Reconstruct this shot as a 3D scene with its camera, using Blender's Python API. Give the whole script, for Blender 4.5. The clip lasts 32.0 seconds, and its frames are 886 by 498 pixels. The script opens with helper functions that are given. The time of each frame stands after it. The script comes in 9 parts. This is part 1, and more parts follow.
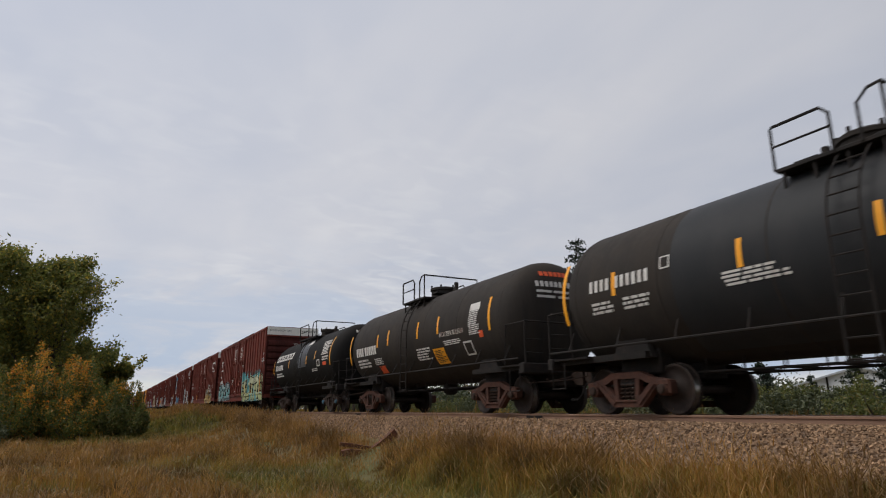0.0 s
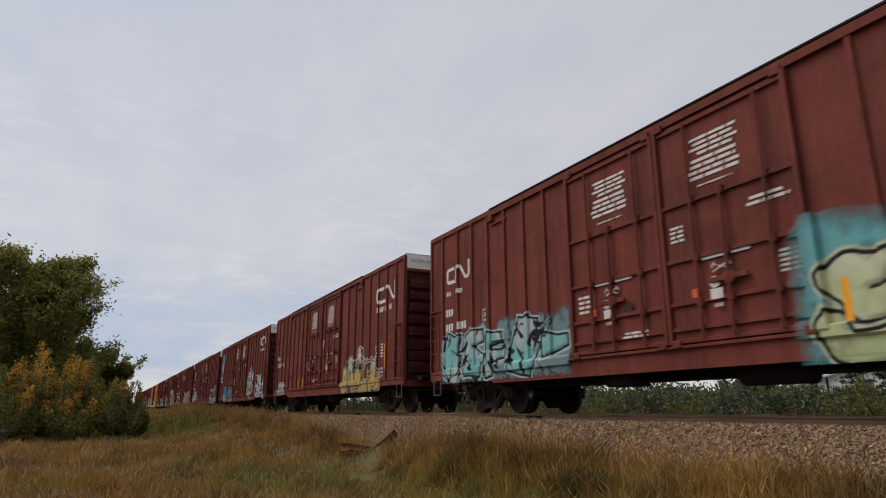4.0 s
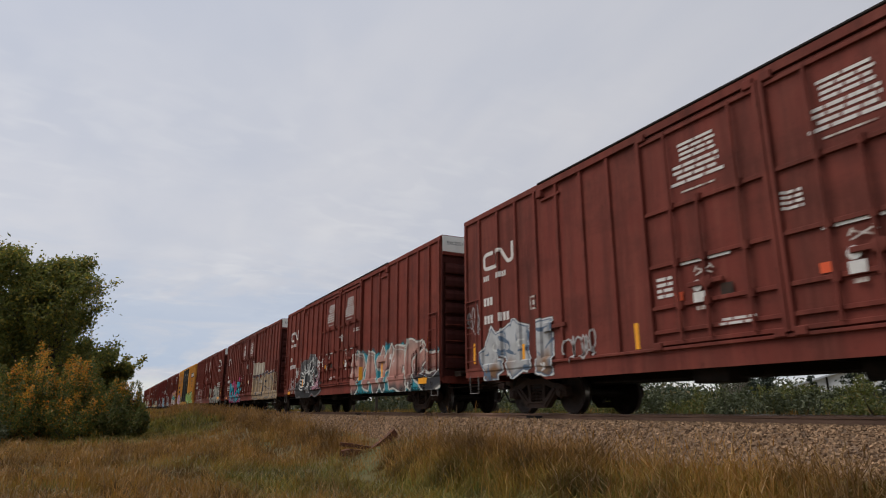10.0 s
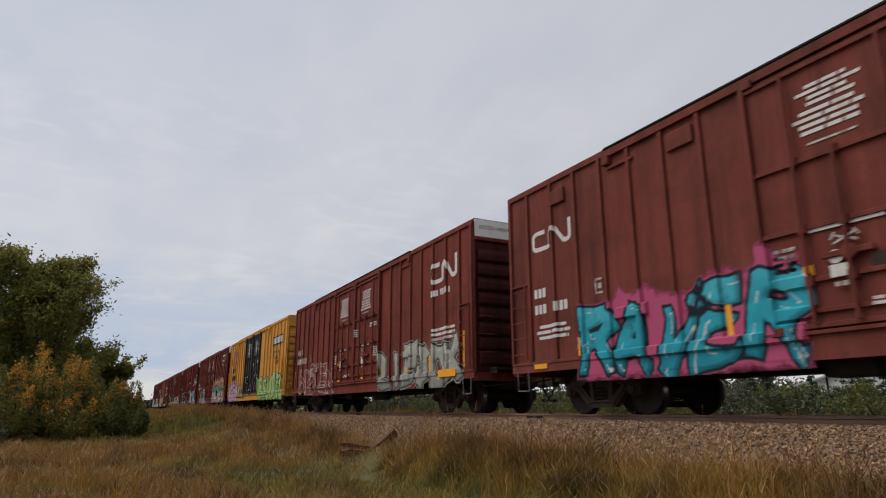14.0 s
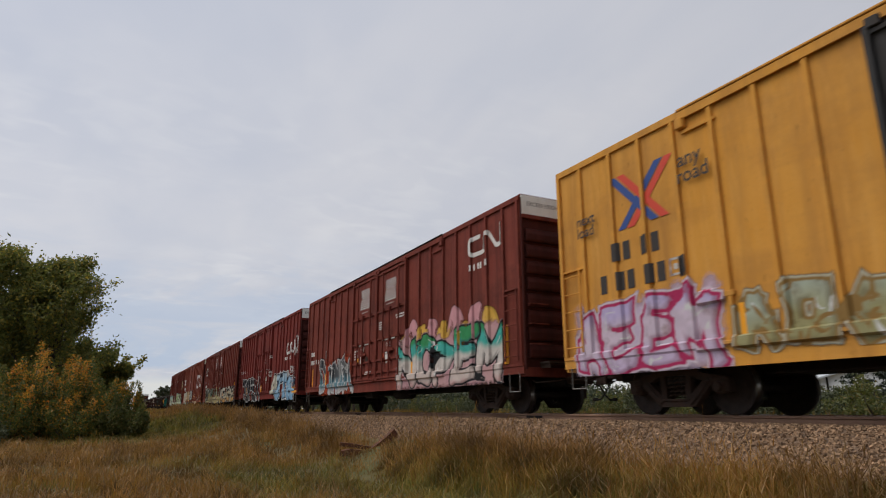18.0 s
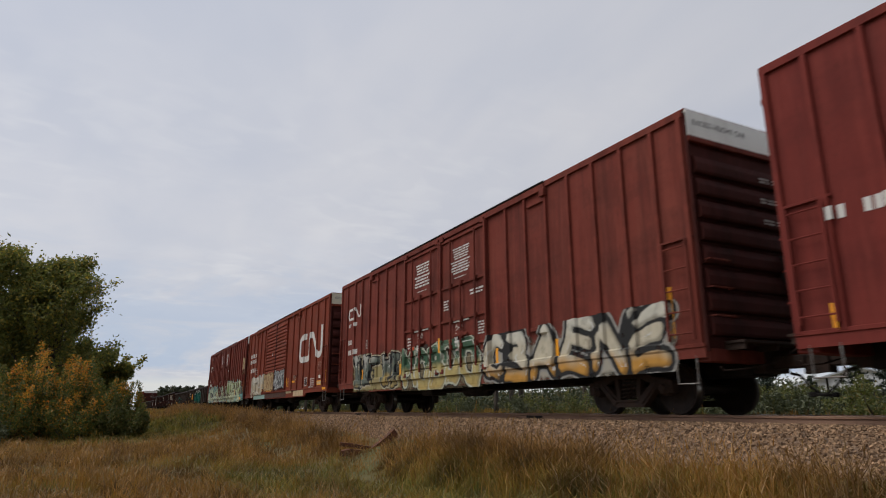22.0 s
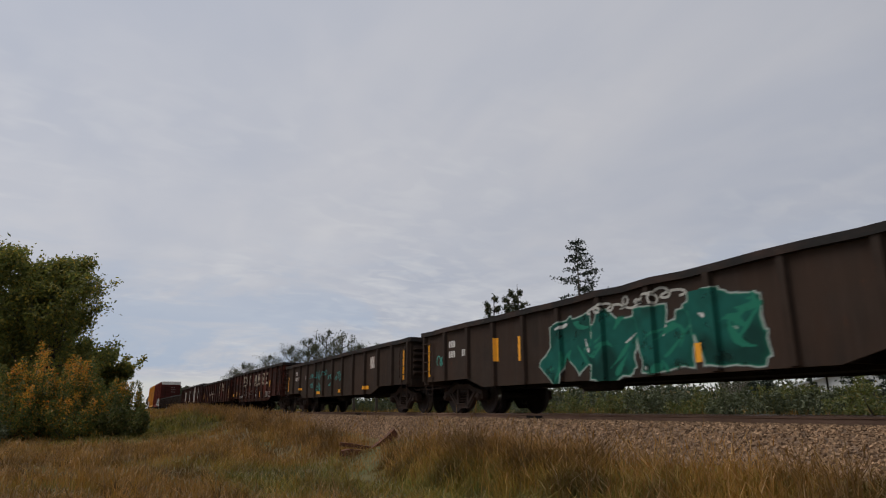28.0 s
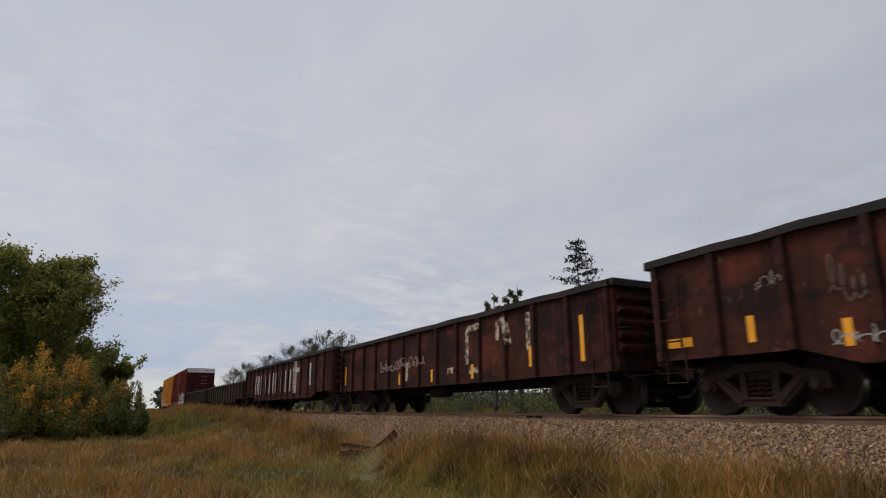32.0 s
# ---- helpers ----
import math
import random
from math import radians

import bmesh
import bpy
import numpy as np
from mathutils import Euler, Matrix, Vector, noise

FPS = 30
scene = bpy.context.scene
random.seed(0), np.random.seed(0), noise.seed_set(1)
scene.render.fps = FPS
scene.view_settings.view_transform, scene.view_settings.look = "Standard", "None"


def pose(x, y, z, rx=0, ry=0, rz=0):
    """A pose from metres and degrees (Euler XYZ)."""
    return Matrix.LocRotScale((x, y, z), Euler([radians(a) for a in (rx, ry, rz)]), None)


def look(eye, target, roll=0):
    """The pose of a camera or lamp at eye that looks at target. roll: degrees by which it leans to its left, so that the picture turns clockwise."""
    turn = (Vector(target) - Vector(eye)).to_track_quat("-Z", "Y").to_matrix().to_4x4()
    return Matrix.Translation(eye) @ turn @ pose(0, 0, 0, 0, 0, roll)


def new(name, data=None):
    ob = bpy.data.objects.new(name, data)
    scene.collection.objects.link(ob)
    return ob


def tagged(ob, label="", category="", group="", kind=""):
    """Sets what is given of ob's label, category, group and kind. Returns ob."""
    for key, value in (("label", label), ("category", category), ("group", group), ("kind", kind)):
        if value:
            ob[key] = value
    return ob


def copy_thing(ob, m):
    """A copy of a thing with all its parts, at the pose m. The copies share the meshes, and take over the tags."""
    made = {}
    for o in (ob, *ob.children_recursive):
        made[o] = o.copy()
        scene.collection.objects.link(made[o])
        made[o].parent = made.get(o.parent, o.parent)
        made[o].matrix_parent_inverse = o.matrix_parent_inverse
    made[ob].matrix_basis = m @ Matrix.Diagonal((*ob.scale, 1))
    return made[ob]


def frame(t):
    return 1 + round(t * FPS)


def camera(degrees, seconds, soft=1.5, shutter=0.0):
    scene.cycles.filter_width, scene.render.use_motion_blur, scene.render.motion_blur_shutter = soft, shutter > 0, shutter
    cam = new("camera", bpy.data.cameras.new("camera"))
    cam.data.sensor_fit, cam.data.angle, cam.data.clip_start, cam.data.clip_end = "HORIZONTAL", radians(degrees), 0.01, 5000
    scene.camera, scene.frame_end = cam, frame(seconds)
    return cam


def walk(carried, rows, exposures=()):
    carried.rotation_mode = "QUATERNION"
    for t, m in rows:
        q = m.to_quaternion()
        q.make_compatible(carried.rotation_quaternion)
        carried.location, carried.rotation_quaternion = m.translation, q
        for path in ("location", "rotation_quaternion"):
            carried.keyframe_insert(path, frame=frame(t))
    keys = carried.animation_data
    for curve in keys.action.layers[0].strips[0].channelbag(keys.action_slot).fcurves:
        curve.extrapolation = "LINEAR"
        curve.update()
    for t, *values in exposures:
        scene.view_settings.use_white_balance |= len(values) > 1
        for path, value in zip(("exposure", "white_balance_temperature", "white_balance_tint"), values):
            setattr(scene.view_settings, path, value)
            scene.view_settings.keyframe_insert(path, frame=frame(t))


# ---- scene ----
CAM_Z = 0.105
cam = camera(70.32, 32.0, soft=1.05, shutter=0.18)
walk(cam, [(0.0, pose(0, 0, CAM_Z, 104.3, 0.158, -27.33)), (32.0, pose(0, 0, CAM_Z, 104.3, 0.158, -27.33))],
     exposures=[(0.0, 0.0), (26.5, 0.0), (28.6, -0.27), (29.2, -0.25), (30.0, -0.17), (31.0, -0.11), (32.0, -0.11)])

# ---- world, sun ----
world = bpy.data.worlds.new("overcast_sky")
scene.world = world
world.use_nodes = True
wn, wl = world.node_tree.nodes, world.node_tree.links
wn.clear()


def wnode(kind, **kw):
    n = wn.new(kind)
    for k, v in kw.items():
        n.inputs[k].default_value = v
    return n


w_out = wn.new("ShaderNodeOutputWorld")
w_bg = wnode("ShaderNodeBackground", Strength=1.0)
w_sky = wn.new("ShaderNodeTexSky")
w_sky.sky_type, w_sky.sun_disc = "NISHITA", False
w_sky.sun_elevation, w_sky.sun_rotation = radians(55), radians(-65)
w_sky.air_density, w_sky.dust_density = 1.0, 2.0
w_scale = wn.new("ShaderNodeVectorMath")
w_scale.operation = "SCALE"
w_scale.inputs["Scale"].default_value = 0.10
w_co = wn.new("ShaderNodeTexCoord")
w_sep = wn.new("ShaderNodeSeparateXYZ")
w_h = wn.new("ShaderNodeMath")
w_h.operation = "MAXIMUM"
w_h.inputs[1].default_value = 0.0
w_h2 = wn.new("ShaderNodeMath")
w_h2.operation = "ADD"
w_h2.inputs[1].default_value = 0.16
w_div = wn.new("ShaderNodeVectorMath")
w_div.operation = "DIVIDE"
w_cloud = wnode("ShaderNodeTexNoise", Scale=1.3, Detail=3.5, Roughness=0.5, Distortion=0.5)
w_fine = wnode("ShaderNodeTexNoise", Scale=4.0, Detail=3.0, Roughness=0.5, Distortion=0.4)
w_map = wn.new("ShaderNodeMapping")
w_map.inputs["Scale"].default_value = (1.0, 0.55, 1.0)
w_map.inputs["Rotation"].default_value = (0, 0, radians(35))
w_ramp = wn.new("ShaderNodeValToRGB")
w_ramp.color_ramp.elements[0].position, w_ramp.color_ramp.elements[1].position = 0.28, 0.72
w_ramp.color_ramp.elements[0].color = (0.545, 0.575, 0.66, 1)
w_ramp.color_ramp.elements[1].color = (0.66, 0.665, 0.71, 1)
w_ramp2 = wn.new("ShaderNodeValToRGB")
w_ramp2.color_ramp.elements[0].position, w_ramp2.color_ramp.elements[1].position = 0.36, 0.66
w_ramp2.color_ramp.elements[0].color = (0.965, 0.972, 0.985, 1)
w_ramp2.color_ramp.elements[1].color = (1.03, 1.022, 1.012, 1)
w_mul = wn.new("ShaderNodeMix")
w_mul.data_type, w_mul.blend_type = "RGBA", "MULTIPLY"
w_mul.inputs["Factor"].default_value = 1.0
w_mul.clamp_result = False
w_mix = wn.new("ShaderNodeMix")
w_mix.data_type = "RGBA"
w_mix.inputs["Factor"].default_value = 0.93
wl.new(w_sky.outputs[0], w_scale.inputs[0])
wl.new(w_co.outputs["Generated"], w_sep.inputs[0])
wl.new(w_sep.outputs["Z"], w_h.inputs[0])
wl.new(w_h.outputs[0], w_h2.inputs[0])
wl.new(w_co.outputs["Generated"], w_div.inputs[0])
wl.new(w_h2.outputs[0], w_div.inputs[1])
wl.new(w_div.outputs[0], w_map.inputs[0])
wl.new(w_map.outputs[0], w_cloud.inputs["Vector"])
wl.new(w_map.outputs[0], w_fine.inputs["Vector"])
wl.new(w_cloud.outputs["Fac"], w_ramp.inputs[0])
wl.new(w_fine.outputs["Fac"], w_ramp2.inputs[0])
wl.new(w_ramp.outputs[0], w_mul.inputs["A"])
wl.new(w_ramp2.outputs[0], w_mul.inputs["B"])
# the cloud is thinner towards the sun
w_dir = wn.new("ShaderNodeVectorMath")
w_dir.operation = "DOT_PRODUCT"
w_dir.inputs[1].default_value = (-0.62, 0.50, 0.60)
w_glow = wn.new("ShaderNodeMapRange")
w_glow.inputs["From Min"].default_value, w_glow.inputs["From Max"].default_value = -0.7, 1.0
w_glow.inputs["To Min"].default_value, w_glow.inputs["To Max"].default_value = 0.76, 1.06
w_lit = wn.new("ShaderNodeVectorMath")
w_lit.operation = "SCALE"
wl.new(w_co.outputs["Generated"], w_dir.inputs[0])
wl.new(w_dir.outputs["Value"], w_glow.inputs[0])
# and the sky opposite, out of view, is dimmed to darken faces turned there
w_dir2 = wn.new("ShaderNodeVectorMath")
w_dir2.operation = "DOT_PRODUCT"
w_dir2.inputs[1].default_value = (0.25, -0.97, 0.0)
w_dim = wn.new("ShaderNodeMapRange")
w_dim.inputs["From Min"].default_value, w_dim.inputs["From Max"].default_value = -0.2, 0.42
w_dim.inputs["To Min"].default_value, w_dim.inputs["To Max"].default_value = 1.0, 0.75
wl.new(w_co.outputs["Generated"], w_dir2.inputs[0])
wl.new(w_dir2.outputs["Value"], w_dim.inputs[0])
w_both = wn.new("ShaderNodeMath")
w_both.operation = "MULTIPLY"
wl.new(w_glow.outputs[0], w_both.inputs[0])
wl.new(w_dim.outputs[0], w_both.inputs[1])
# rows of small cloudlets, in some parts of the cover alone
w_map3 = wn.new("ShaderNodeMapping")
w_map3.inputs["Scale"].default_value = (1.0, 1.5, 1.0)
w_map3.inputs["Rotation"].default_value = (0, 0, radians(-38))
w_rip = wnode("ShaderNodeTexNoise", Scale=8.0, Detail=2.0, Roughness=0.45, Distortion=0.5)
w_rip_r = wn.new("ShaderNodeMapRange")
w_rip_r.inputs["From Min"].default_value, w_rip_r.inputs["From Max"].default_value = 0.46, 0.74
w_rip_r.inputs["To Max"].default_value = 0.7
w_rip_w = wnode("ShaderNodeTexNoise", Scale=1.1, Detail=2.0)
w_rip_m = wn.new("ShaderNodeMapRange")
w_rip_m.inputs["From Min"].default_value, w_rip_m.inputs["From Max"].default_value = 0.40, 0.58
w_rip_z = wn.new("ShaderNodeMapRange")
w_rip_z.inputs["From Min"].default_value, w_rip_z.inputs["From Max"].default_value = 0.20, 0.52
w_rip_z.inputs["To Min"].default_value, w_rip_z.inputs["To Max"].default_value = 1.0, 0.0
w_rip_a, w_rip_b = wn.new("ShaderNodeMath"), wn.new("ShaderNodeMath")
w_rip_a.operation = w_rip_b.operation = "MULTIPLY"
wl.new(w_div.outputs[0], w_map3.inputs[0])
wl.new(w_map3.outputs[0], w_rip.inputs["Vector"])
wl.new(w_div.outputs[0], w_rip_w.inputs["Vector"])
wl.new(w_rip.outputs["Fac"], w_rip_r.inputs[0])
wl.new(w_rip_w.outputs["Fac"], w_rip_m.inputs[0])
wl.new(w_sep.outputs["Z"], w_rip_z.inputs[0])
wl.new(w_rip_r.outputs[0], w_rip_a.inputs[0])
wl.new(w_rip_m.outputs[0], w_rip_a.inputs[1])
wl.new(w_rip_a.outputs[0], w_rip_b.inputs[0])
wl.new(w_rip_z.outputs[0], w_rip_b.inputs[1])
w_rip_x = wn.new("ShaderNodeMix")
w_rip_x.data_type = "RGBA"
w_rip_x.inputs["B"].default_value = (0.74, 0.745, 0.77, 1)
wl.new(w_rip_b.outputs[0], w_rip_x.inputs["Factor"])
wl.new(w_mul.outputs["Result"], w_rip_x.inputs["A"])
wl.new(w_rip_x.outputs["Result"], w_lit.inputs[0])
wl.new(w_both.outputs[0], w_lit.inputs["Scale"])
wl.new(w_scale.outputs[0], w_mix.inputs["A"])
# towards the horizon the cover breaks into streaks with some blue, and a pale strip lies lowest
w_low = wn.new("ShaderNodeMapRange")
w_low.inputs["From Min"].default_value, w_low.inputs["From Max"].default_value = 0.05, 0.27
w_low.inputs["To Min"].default_value, w_low.inputs["To Max"].default_value = 1.0, 0.0
wl.new(w_sep.outputs["Z"], w_low.inputs[0])
w_map2 = wn.new("ShaderNodeMapping")
w_map2.inputs["Scale"].default_value = (2.6, 2.6, 10.0)
w_streak = wnode("ShaderNodeTexNoise", Scale=1.6, Detail=7.0, Roughness=0.6, Distortion=0.6)
wl.new(w_co.outputs["Generated"], w_map2.inputs[0])
wl.new(w_map2.outputs[0], w_streak.inputs["Vector"])
w_gap = wn.new("ShaderNodeMapRange")
w_gap.inputs["From Min"].default_value, w_gap.inputs["From Max"].default_value = 0.48, 0.60
w_gap.inputs["To Max"].default_value = 0.9
wl.new(w_streak.outputs["Fac"], w_gap.inputs[0])
w_blue_f = wn.new("ShaderNodeMath")
w_blue_f.operation = "MULTIPLY"
wl.new(w_low.outputs[0], w_blue_f.inputs[0])
wl.new(w_gap.outputs[0], w_blue_f.inputs[1])
w_blue = wn.new("ShaderNodeMix")
w_blue.data_type = "RGBA"
w_blue.inputs["B"].default_value = (0.44, 0.53, 0.68, 1)
wl.new(w_blue_f.outputs[0], w_blue.inputs["Factor"])
wl.new(w_lit.outputs[0], w_blue.inputs["A"])
w_wisp_g = wn.new("ShaderNodeMapRange")
w_wisp_g.inputs["From Min"].default_value, w_wisp_g.inputs["From Max"].default_value = 0.47, 0.34
w_wisp_g.inputs["To Max"].default_value = 0.75
wl.new(w_streak.outputs["Fac"], w_wisp_g.inputs[0])
w_wisp_f = wn.new("ShaderNodeMath")
w_wisp_f.operation = "MULTIPLY"
wl.new(w_low.outputs[0], w_wisp_f.inputs[0])
wl.new(w_wisp_g.outputs[0], w_wisp_f.inputs[1])
w_wisp = wn.new("ShaderNodeMix")
w_wisp.data_type = "RGBA"
w_wisp.inputs["B"].default_value = (0.74, 0.75, 0.78, 1)
wl.new(w_wisp_f.outputs[0], w_wisp.inputs["Factor"])
wl.new(w_blue.outputs["Result"], w_wisp.inputs["A"])
w_strip_f = wn.new("ShaderNodeMapRange")
w_strip_f.inputs["From Min"].default_value, w_strip_f.inputs["From Max"].default_value = 0.036, 0.050
w_strip_f.inputs["To Min"].default_value, w_strip_f.inputs["To Max"].default_value = 0.85, 0.0
wl.new(w_sep.outputs["Z"], w_strip_f.inputs[0])
w_strip = wn.new("ShaderNodeMix")
w_strip.data_type = "RGBA"
w_strip.inputs["B"].default_value = (0.74, 0.74, 0.71, 1)
wl.new(w_strip_f.outputs[0], w_strip.inputs["Factor"])
wl.new(w_wisp.outputs["Result"], w_strip.inputs["A"])
wl.new(w_strip.outputs["Result"], w_mix.inputs["B"])
wl.new(w_mix.outputs["Result"], w_bg.inputs["Color"])
wl.new(w_bg.outputs[0], w_out.inputs[0])

sun_data = bpy.data.lights.new("sun", "SUN")
sun_data.energy, sun_data.angle, sun_data.color = 1.95, radians(40), (1.0, 0.95, 0.88)
sun = new("sun", sun_data)
sun.matrix_basis = look((-15, 7, 24), (0, 0, 0))

# ---- materials ----


def mat(name, base, rough=0.6, metal=0.0, spots=(), bump=0.0, bump_scale=30.0, rough_var=0.1, coords="Object", attr=None, gloss=0.3):
    """A surface: base colour, then layers of spots (colour, scale xyz, low, high, amount) of noise laid over it, and fine relief."""
    m = bpy.data.materials.new(name)
    m.use_nodes = True
    n, l = m.node_tree.nodes, m.node_tree.links
    b = n["Principled BSDF"]
    b.inputs["Metallic"].default_value = metal
    b.inputs["Specular IOR Level"].default_value = gloss
    co = n.new("ShaderNodeTexCoord")
    last = None
    if attr:
        a = n.new("ShaderNodeAttribute")
        a.attribute_name = attr
        last = a.outputs["Color"]
    for colour, scale, low, high, amount in spots:
        mp = n.new("ShaderNodeMapping")
        mp.inputs["Scale"].default_value = scale
        tx = n.new("ShaderNodeTexNoise")
        tx.inputs["Scale"].default_value = 1.0
        tx.inputs["Detail"].default_value = 6.0
        tx.inputs["Roughness"].default_value = 0.62
        rg = n.new("ShaderNodeMapRange")
        rg.inputs["From Min"].default_value, rg.inputs["From Max"].default_value = low, high
        rg.inputs["To Max"].default_value = amount
        mx = n.new("ShaderNodeMix")
        mx.data_type = "RGBA"
        mx.inputs["A"].default_value, mx.inputs["B"].default_value = (*base, 1), (*colour, 1)
        l.new(co.outputs[coords], mp.inputs[0])
        l.new(mp.outputs[0], tx.inputs["Vector"])
        l.new(tx.outputs["Fac"], rg.inputs[0])
        l.new(rg.outputs[0], mx.inputs["Factor"])
        if last:
            l.new(last, mx.inputs["A"])
        last = mx.outputs["Result"]
    if last:
        l.new(last, b.inputs["Base Color"])
    b.inputs["Base Color"].default_value = (*base, 1)
    b.inputs["Roughness"].default_value = rough
    if rough_var or bump:
        tx = n.new("ShaderNodeTexNoise")
        tx.inputs["Scale"].default_value = bump_scale
        tx.inputs["Detail"].default_value = 5.0
        l.new(co.outputs[coords], tx.inputs["Vector"])
        if rough_var:
            rg = n.new("ShaderNodeMapRange")
            rg.inputs["To Min"].default_value, rg.inputs["To Max"].default_value = rough - rough_var, min(1.0, rough + rough_var)
            l.new(tx.outputs["Fac"], rg.inputs[0])
            l.new(rg.outputs[0], b.inputs["Roughness"])
        if bump:
            bp = n.new("ShaderNodeBump")
            bp.inputs["Strength"].default_value, bp.inputs["Distance"].default_value = bump, 0.02
            l.new(tx.outputs["Fac"], bp.inputs["Height"])
            l.new(bp.outputs[0], b.inputs["Normal"])
    return m


def car_paint(name, base, fade, grime, rust, amount=0.55):
    return mat(name, base, 0.66, 0.0, [
        (fade, (0.55, 0.35, 0.5), 0.4, 0.7, amount),
        (grime, (3.0, 2.6, 0.20), 0.42, 0.72, 0.72),
        (fade, (4.0, 5.0, 0.35), 0.5, 0.75, 0.6),
        (grime, (0.8, 0.5, 1.2), 0.47, 0.68, 0.5),
        (fade, (13.0, 16.0, 2.2), 0.52, 0.72, 0.4),
        (grime, (24.0, 26.0, 18.0), 0.58, 0.72, 0.45),
        (rust, (7.0, 9.0, 3.5), 0.64, 0.74, 0.6)], bump=0.14, bump_scale=5.0, gloss=0.07)


# a darker maroon for end walls, their ribs and some door edges
END_DARK = car_paint("dark_end_paint", (0.075, 0.021, 0.018), (0.095, 0.029, 0.024), (0.028, 0.012, 0.010), (0.024, 0.011, 0.008))
MAROON = car_paint("maroon_car_paint", (0.172, 0.042, 0.032), (0.22, 0.068, 0.05), (0.062, 0.024, 0.019), (0.05, 0.02, 0.013))
BROWN_RED = car_paint("brown_red_car_paint", (0.18, 0.040, 0.029), (0.23, 0.064, 0.045), (0.06, 0.02, 0.016), (0.045, 0.02, 0.014))
CRIMSON = car_paint("crimson_car_paint", (0.18, 0.033, 0.027), (0.22, 0.048, 0.037), (0.09, 0.02, 0.018), (0.05, 0.02, 0.013))
OXIDE = car_paint("oxide_red_car_paint", (0.19, 0.04, 0.023), (0.24, 0.058, 0.036), (0.13, 0.045, 0.03), (0.06, 0.026, 0.015))
YELLOW = car_paint("yellow_car_paint", (0.62, 0.285, 0.048), (0.70, 0.36, 0.09), (0.36, 0.17, 0.05), (0.16, 0.07, 0.02), 0.5)
DOOR_BLACK = car_paint("black_door_paint", (0.028, 0.03, 0.032), (0.075, 0.075, 0.078), (0.06, 0.045, 0.035), (0.16, 0.12, 0.09))
TANK_BLACK = car_paint("tank_black_paint", (0.030, 0.027, 0.025), (0.048, 0.041, 0.036), (0.046, 0.037, 0.030), (0.03, 0.022, 0.016))
TANK_GLOSS = car_paint("glossy_tank_black", (0.012, 0.0115, 0.011), (0.018, 0.017, 0.016), (0.017, 0.015, 0.014), (0.014, 0.012, 0.011))
TANK_PATCH = mat("grey_worn_patch", (0.075, 0.08, 0.09), 0.5, 0, [((0.03, 0.03, 0.033), (3, 3, 0.8), 0.4, 0.65, 0.6)])
TANK_BAND = mat("repainted_black_band", (0.026, 0.027, 0.029), 0.5, 0, [((0.036, 0.035, 0.036), (2, 2, 0.8), 0.42, 0.65, 0.6)], gloss=0.12)
RUSTY = mat("red_rusty_cast_steel", (0.06, 0.026, 0.018), 0.85, 0.0, [((0.10, 0.04, 0.024), (5, 5, 5), 0.42, 0.65, 0.8), ((0.025, 0.018, 0.016), (9, 9, 9), 0.5, 0.7, 0.7)], bump=0.3, bump_scale=25)
GON_BLACK = car_paint("gondola_black_paint", (0.030, 0.023, 0.019), (0.062, 0.042, 0.033), (0.05, 0.029, 0.02), (0.10, 0.04, 0.022), 0.8)
GON_RUST = mat("gondola_rust_paint", (0.055, 0.019, 0.014), 0.75, 0.0, [
    ((0.125, 0.032, 0.021), (0.9, 0.6, 1.0), 0.48, 0.64, 0.85),
    ((0.018, 0.012, 0.010), (4.0, 2.6, 0.30), 0.44, 0.66, 0.85),
    ((0.02, 0.0125, 0.0105), (1.1, 0.7, 1.5), 0.48, 0.58, 0.85),
    ((0.16, 0.08, 0.05), (8.0, 8.0, 5.0), 0.60, 0.70, 0.6)], bump=0.25, bump_scale=6.0, gloss=0.07)
STEP_STEEL = mat("worn_grey_step_steel", (0.20, 0.19, 0.18), 0.55, 0.2, [((0.09, 0.06, 0.045), (9, 9, 9), 0.5, 0.65, 0.7)])
CHORD = mat("dark_worn_chord_paint", (0.016, 0.013, 0.012), 0.7, 0.0, [((0.05, 0.026, 0.018), (3, 1.2, 3), 0.46, 0.62, 0.8), ((0.16, 0.13, 0.11), (9, 5, 9), 0.64, 0.72, 0.6)], bump=0.25, bump_scale=8)
STEEL = mat("grimy_cast_steel", (0.034, 0.021, 0.016), 0.85, 0.0, [((0.048, 0.026, 0.017), (5, 5, 5), 0.42, 0.65, 0.8), ((0.02, 0.018, 0.017), (12, 12, 12), 0.5, 0.7, 0.6)], bump=0.3, bump_scale=25)
WHEEL = mat("wheel_steel", (0.024, 0.017, 0.014), 0.7, 0.1, [((0.042, 0.026, 0.02), (9, 9, 9), 0.42, 0.65, 0.7)], bump=0.15, bump_scale=30)
TREAD = mat("polished_tread_steel", (0.42, 0.41, 0.40), 0.32, 1.0, [((0.2, 0.18, 0.16), (20, 20, 20), 0.45, 0.65, 0.6)])
UNDER = mat("underframe_black", (0.014, 0.012, 0.011), 0.85, 0.0, [((0.032, 0.022, 0.018), (4, 4, 4), 0.45, 0.7, 0.7)], bump=0.2, bump_scale=20)
WHITE = mat("white_stencil_paint", (0.62, 0.60, 0.57), 0.55, 0, [((0.36, 0.28, 0.25), (6, 6, 2), 0.5, 0.72, 0.6)])
FADED_WHITE = mat("faded_white_paint", (0.50, 0.46, 0.42), 0.65, 0, [((0.2, 0.1, 0.08), (9, 9, 5), 0.47, 0.6, 0.85)])
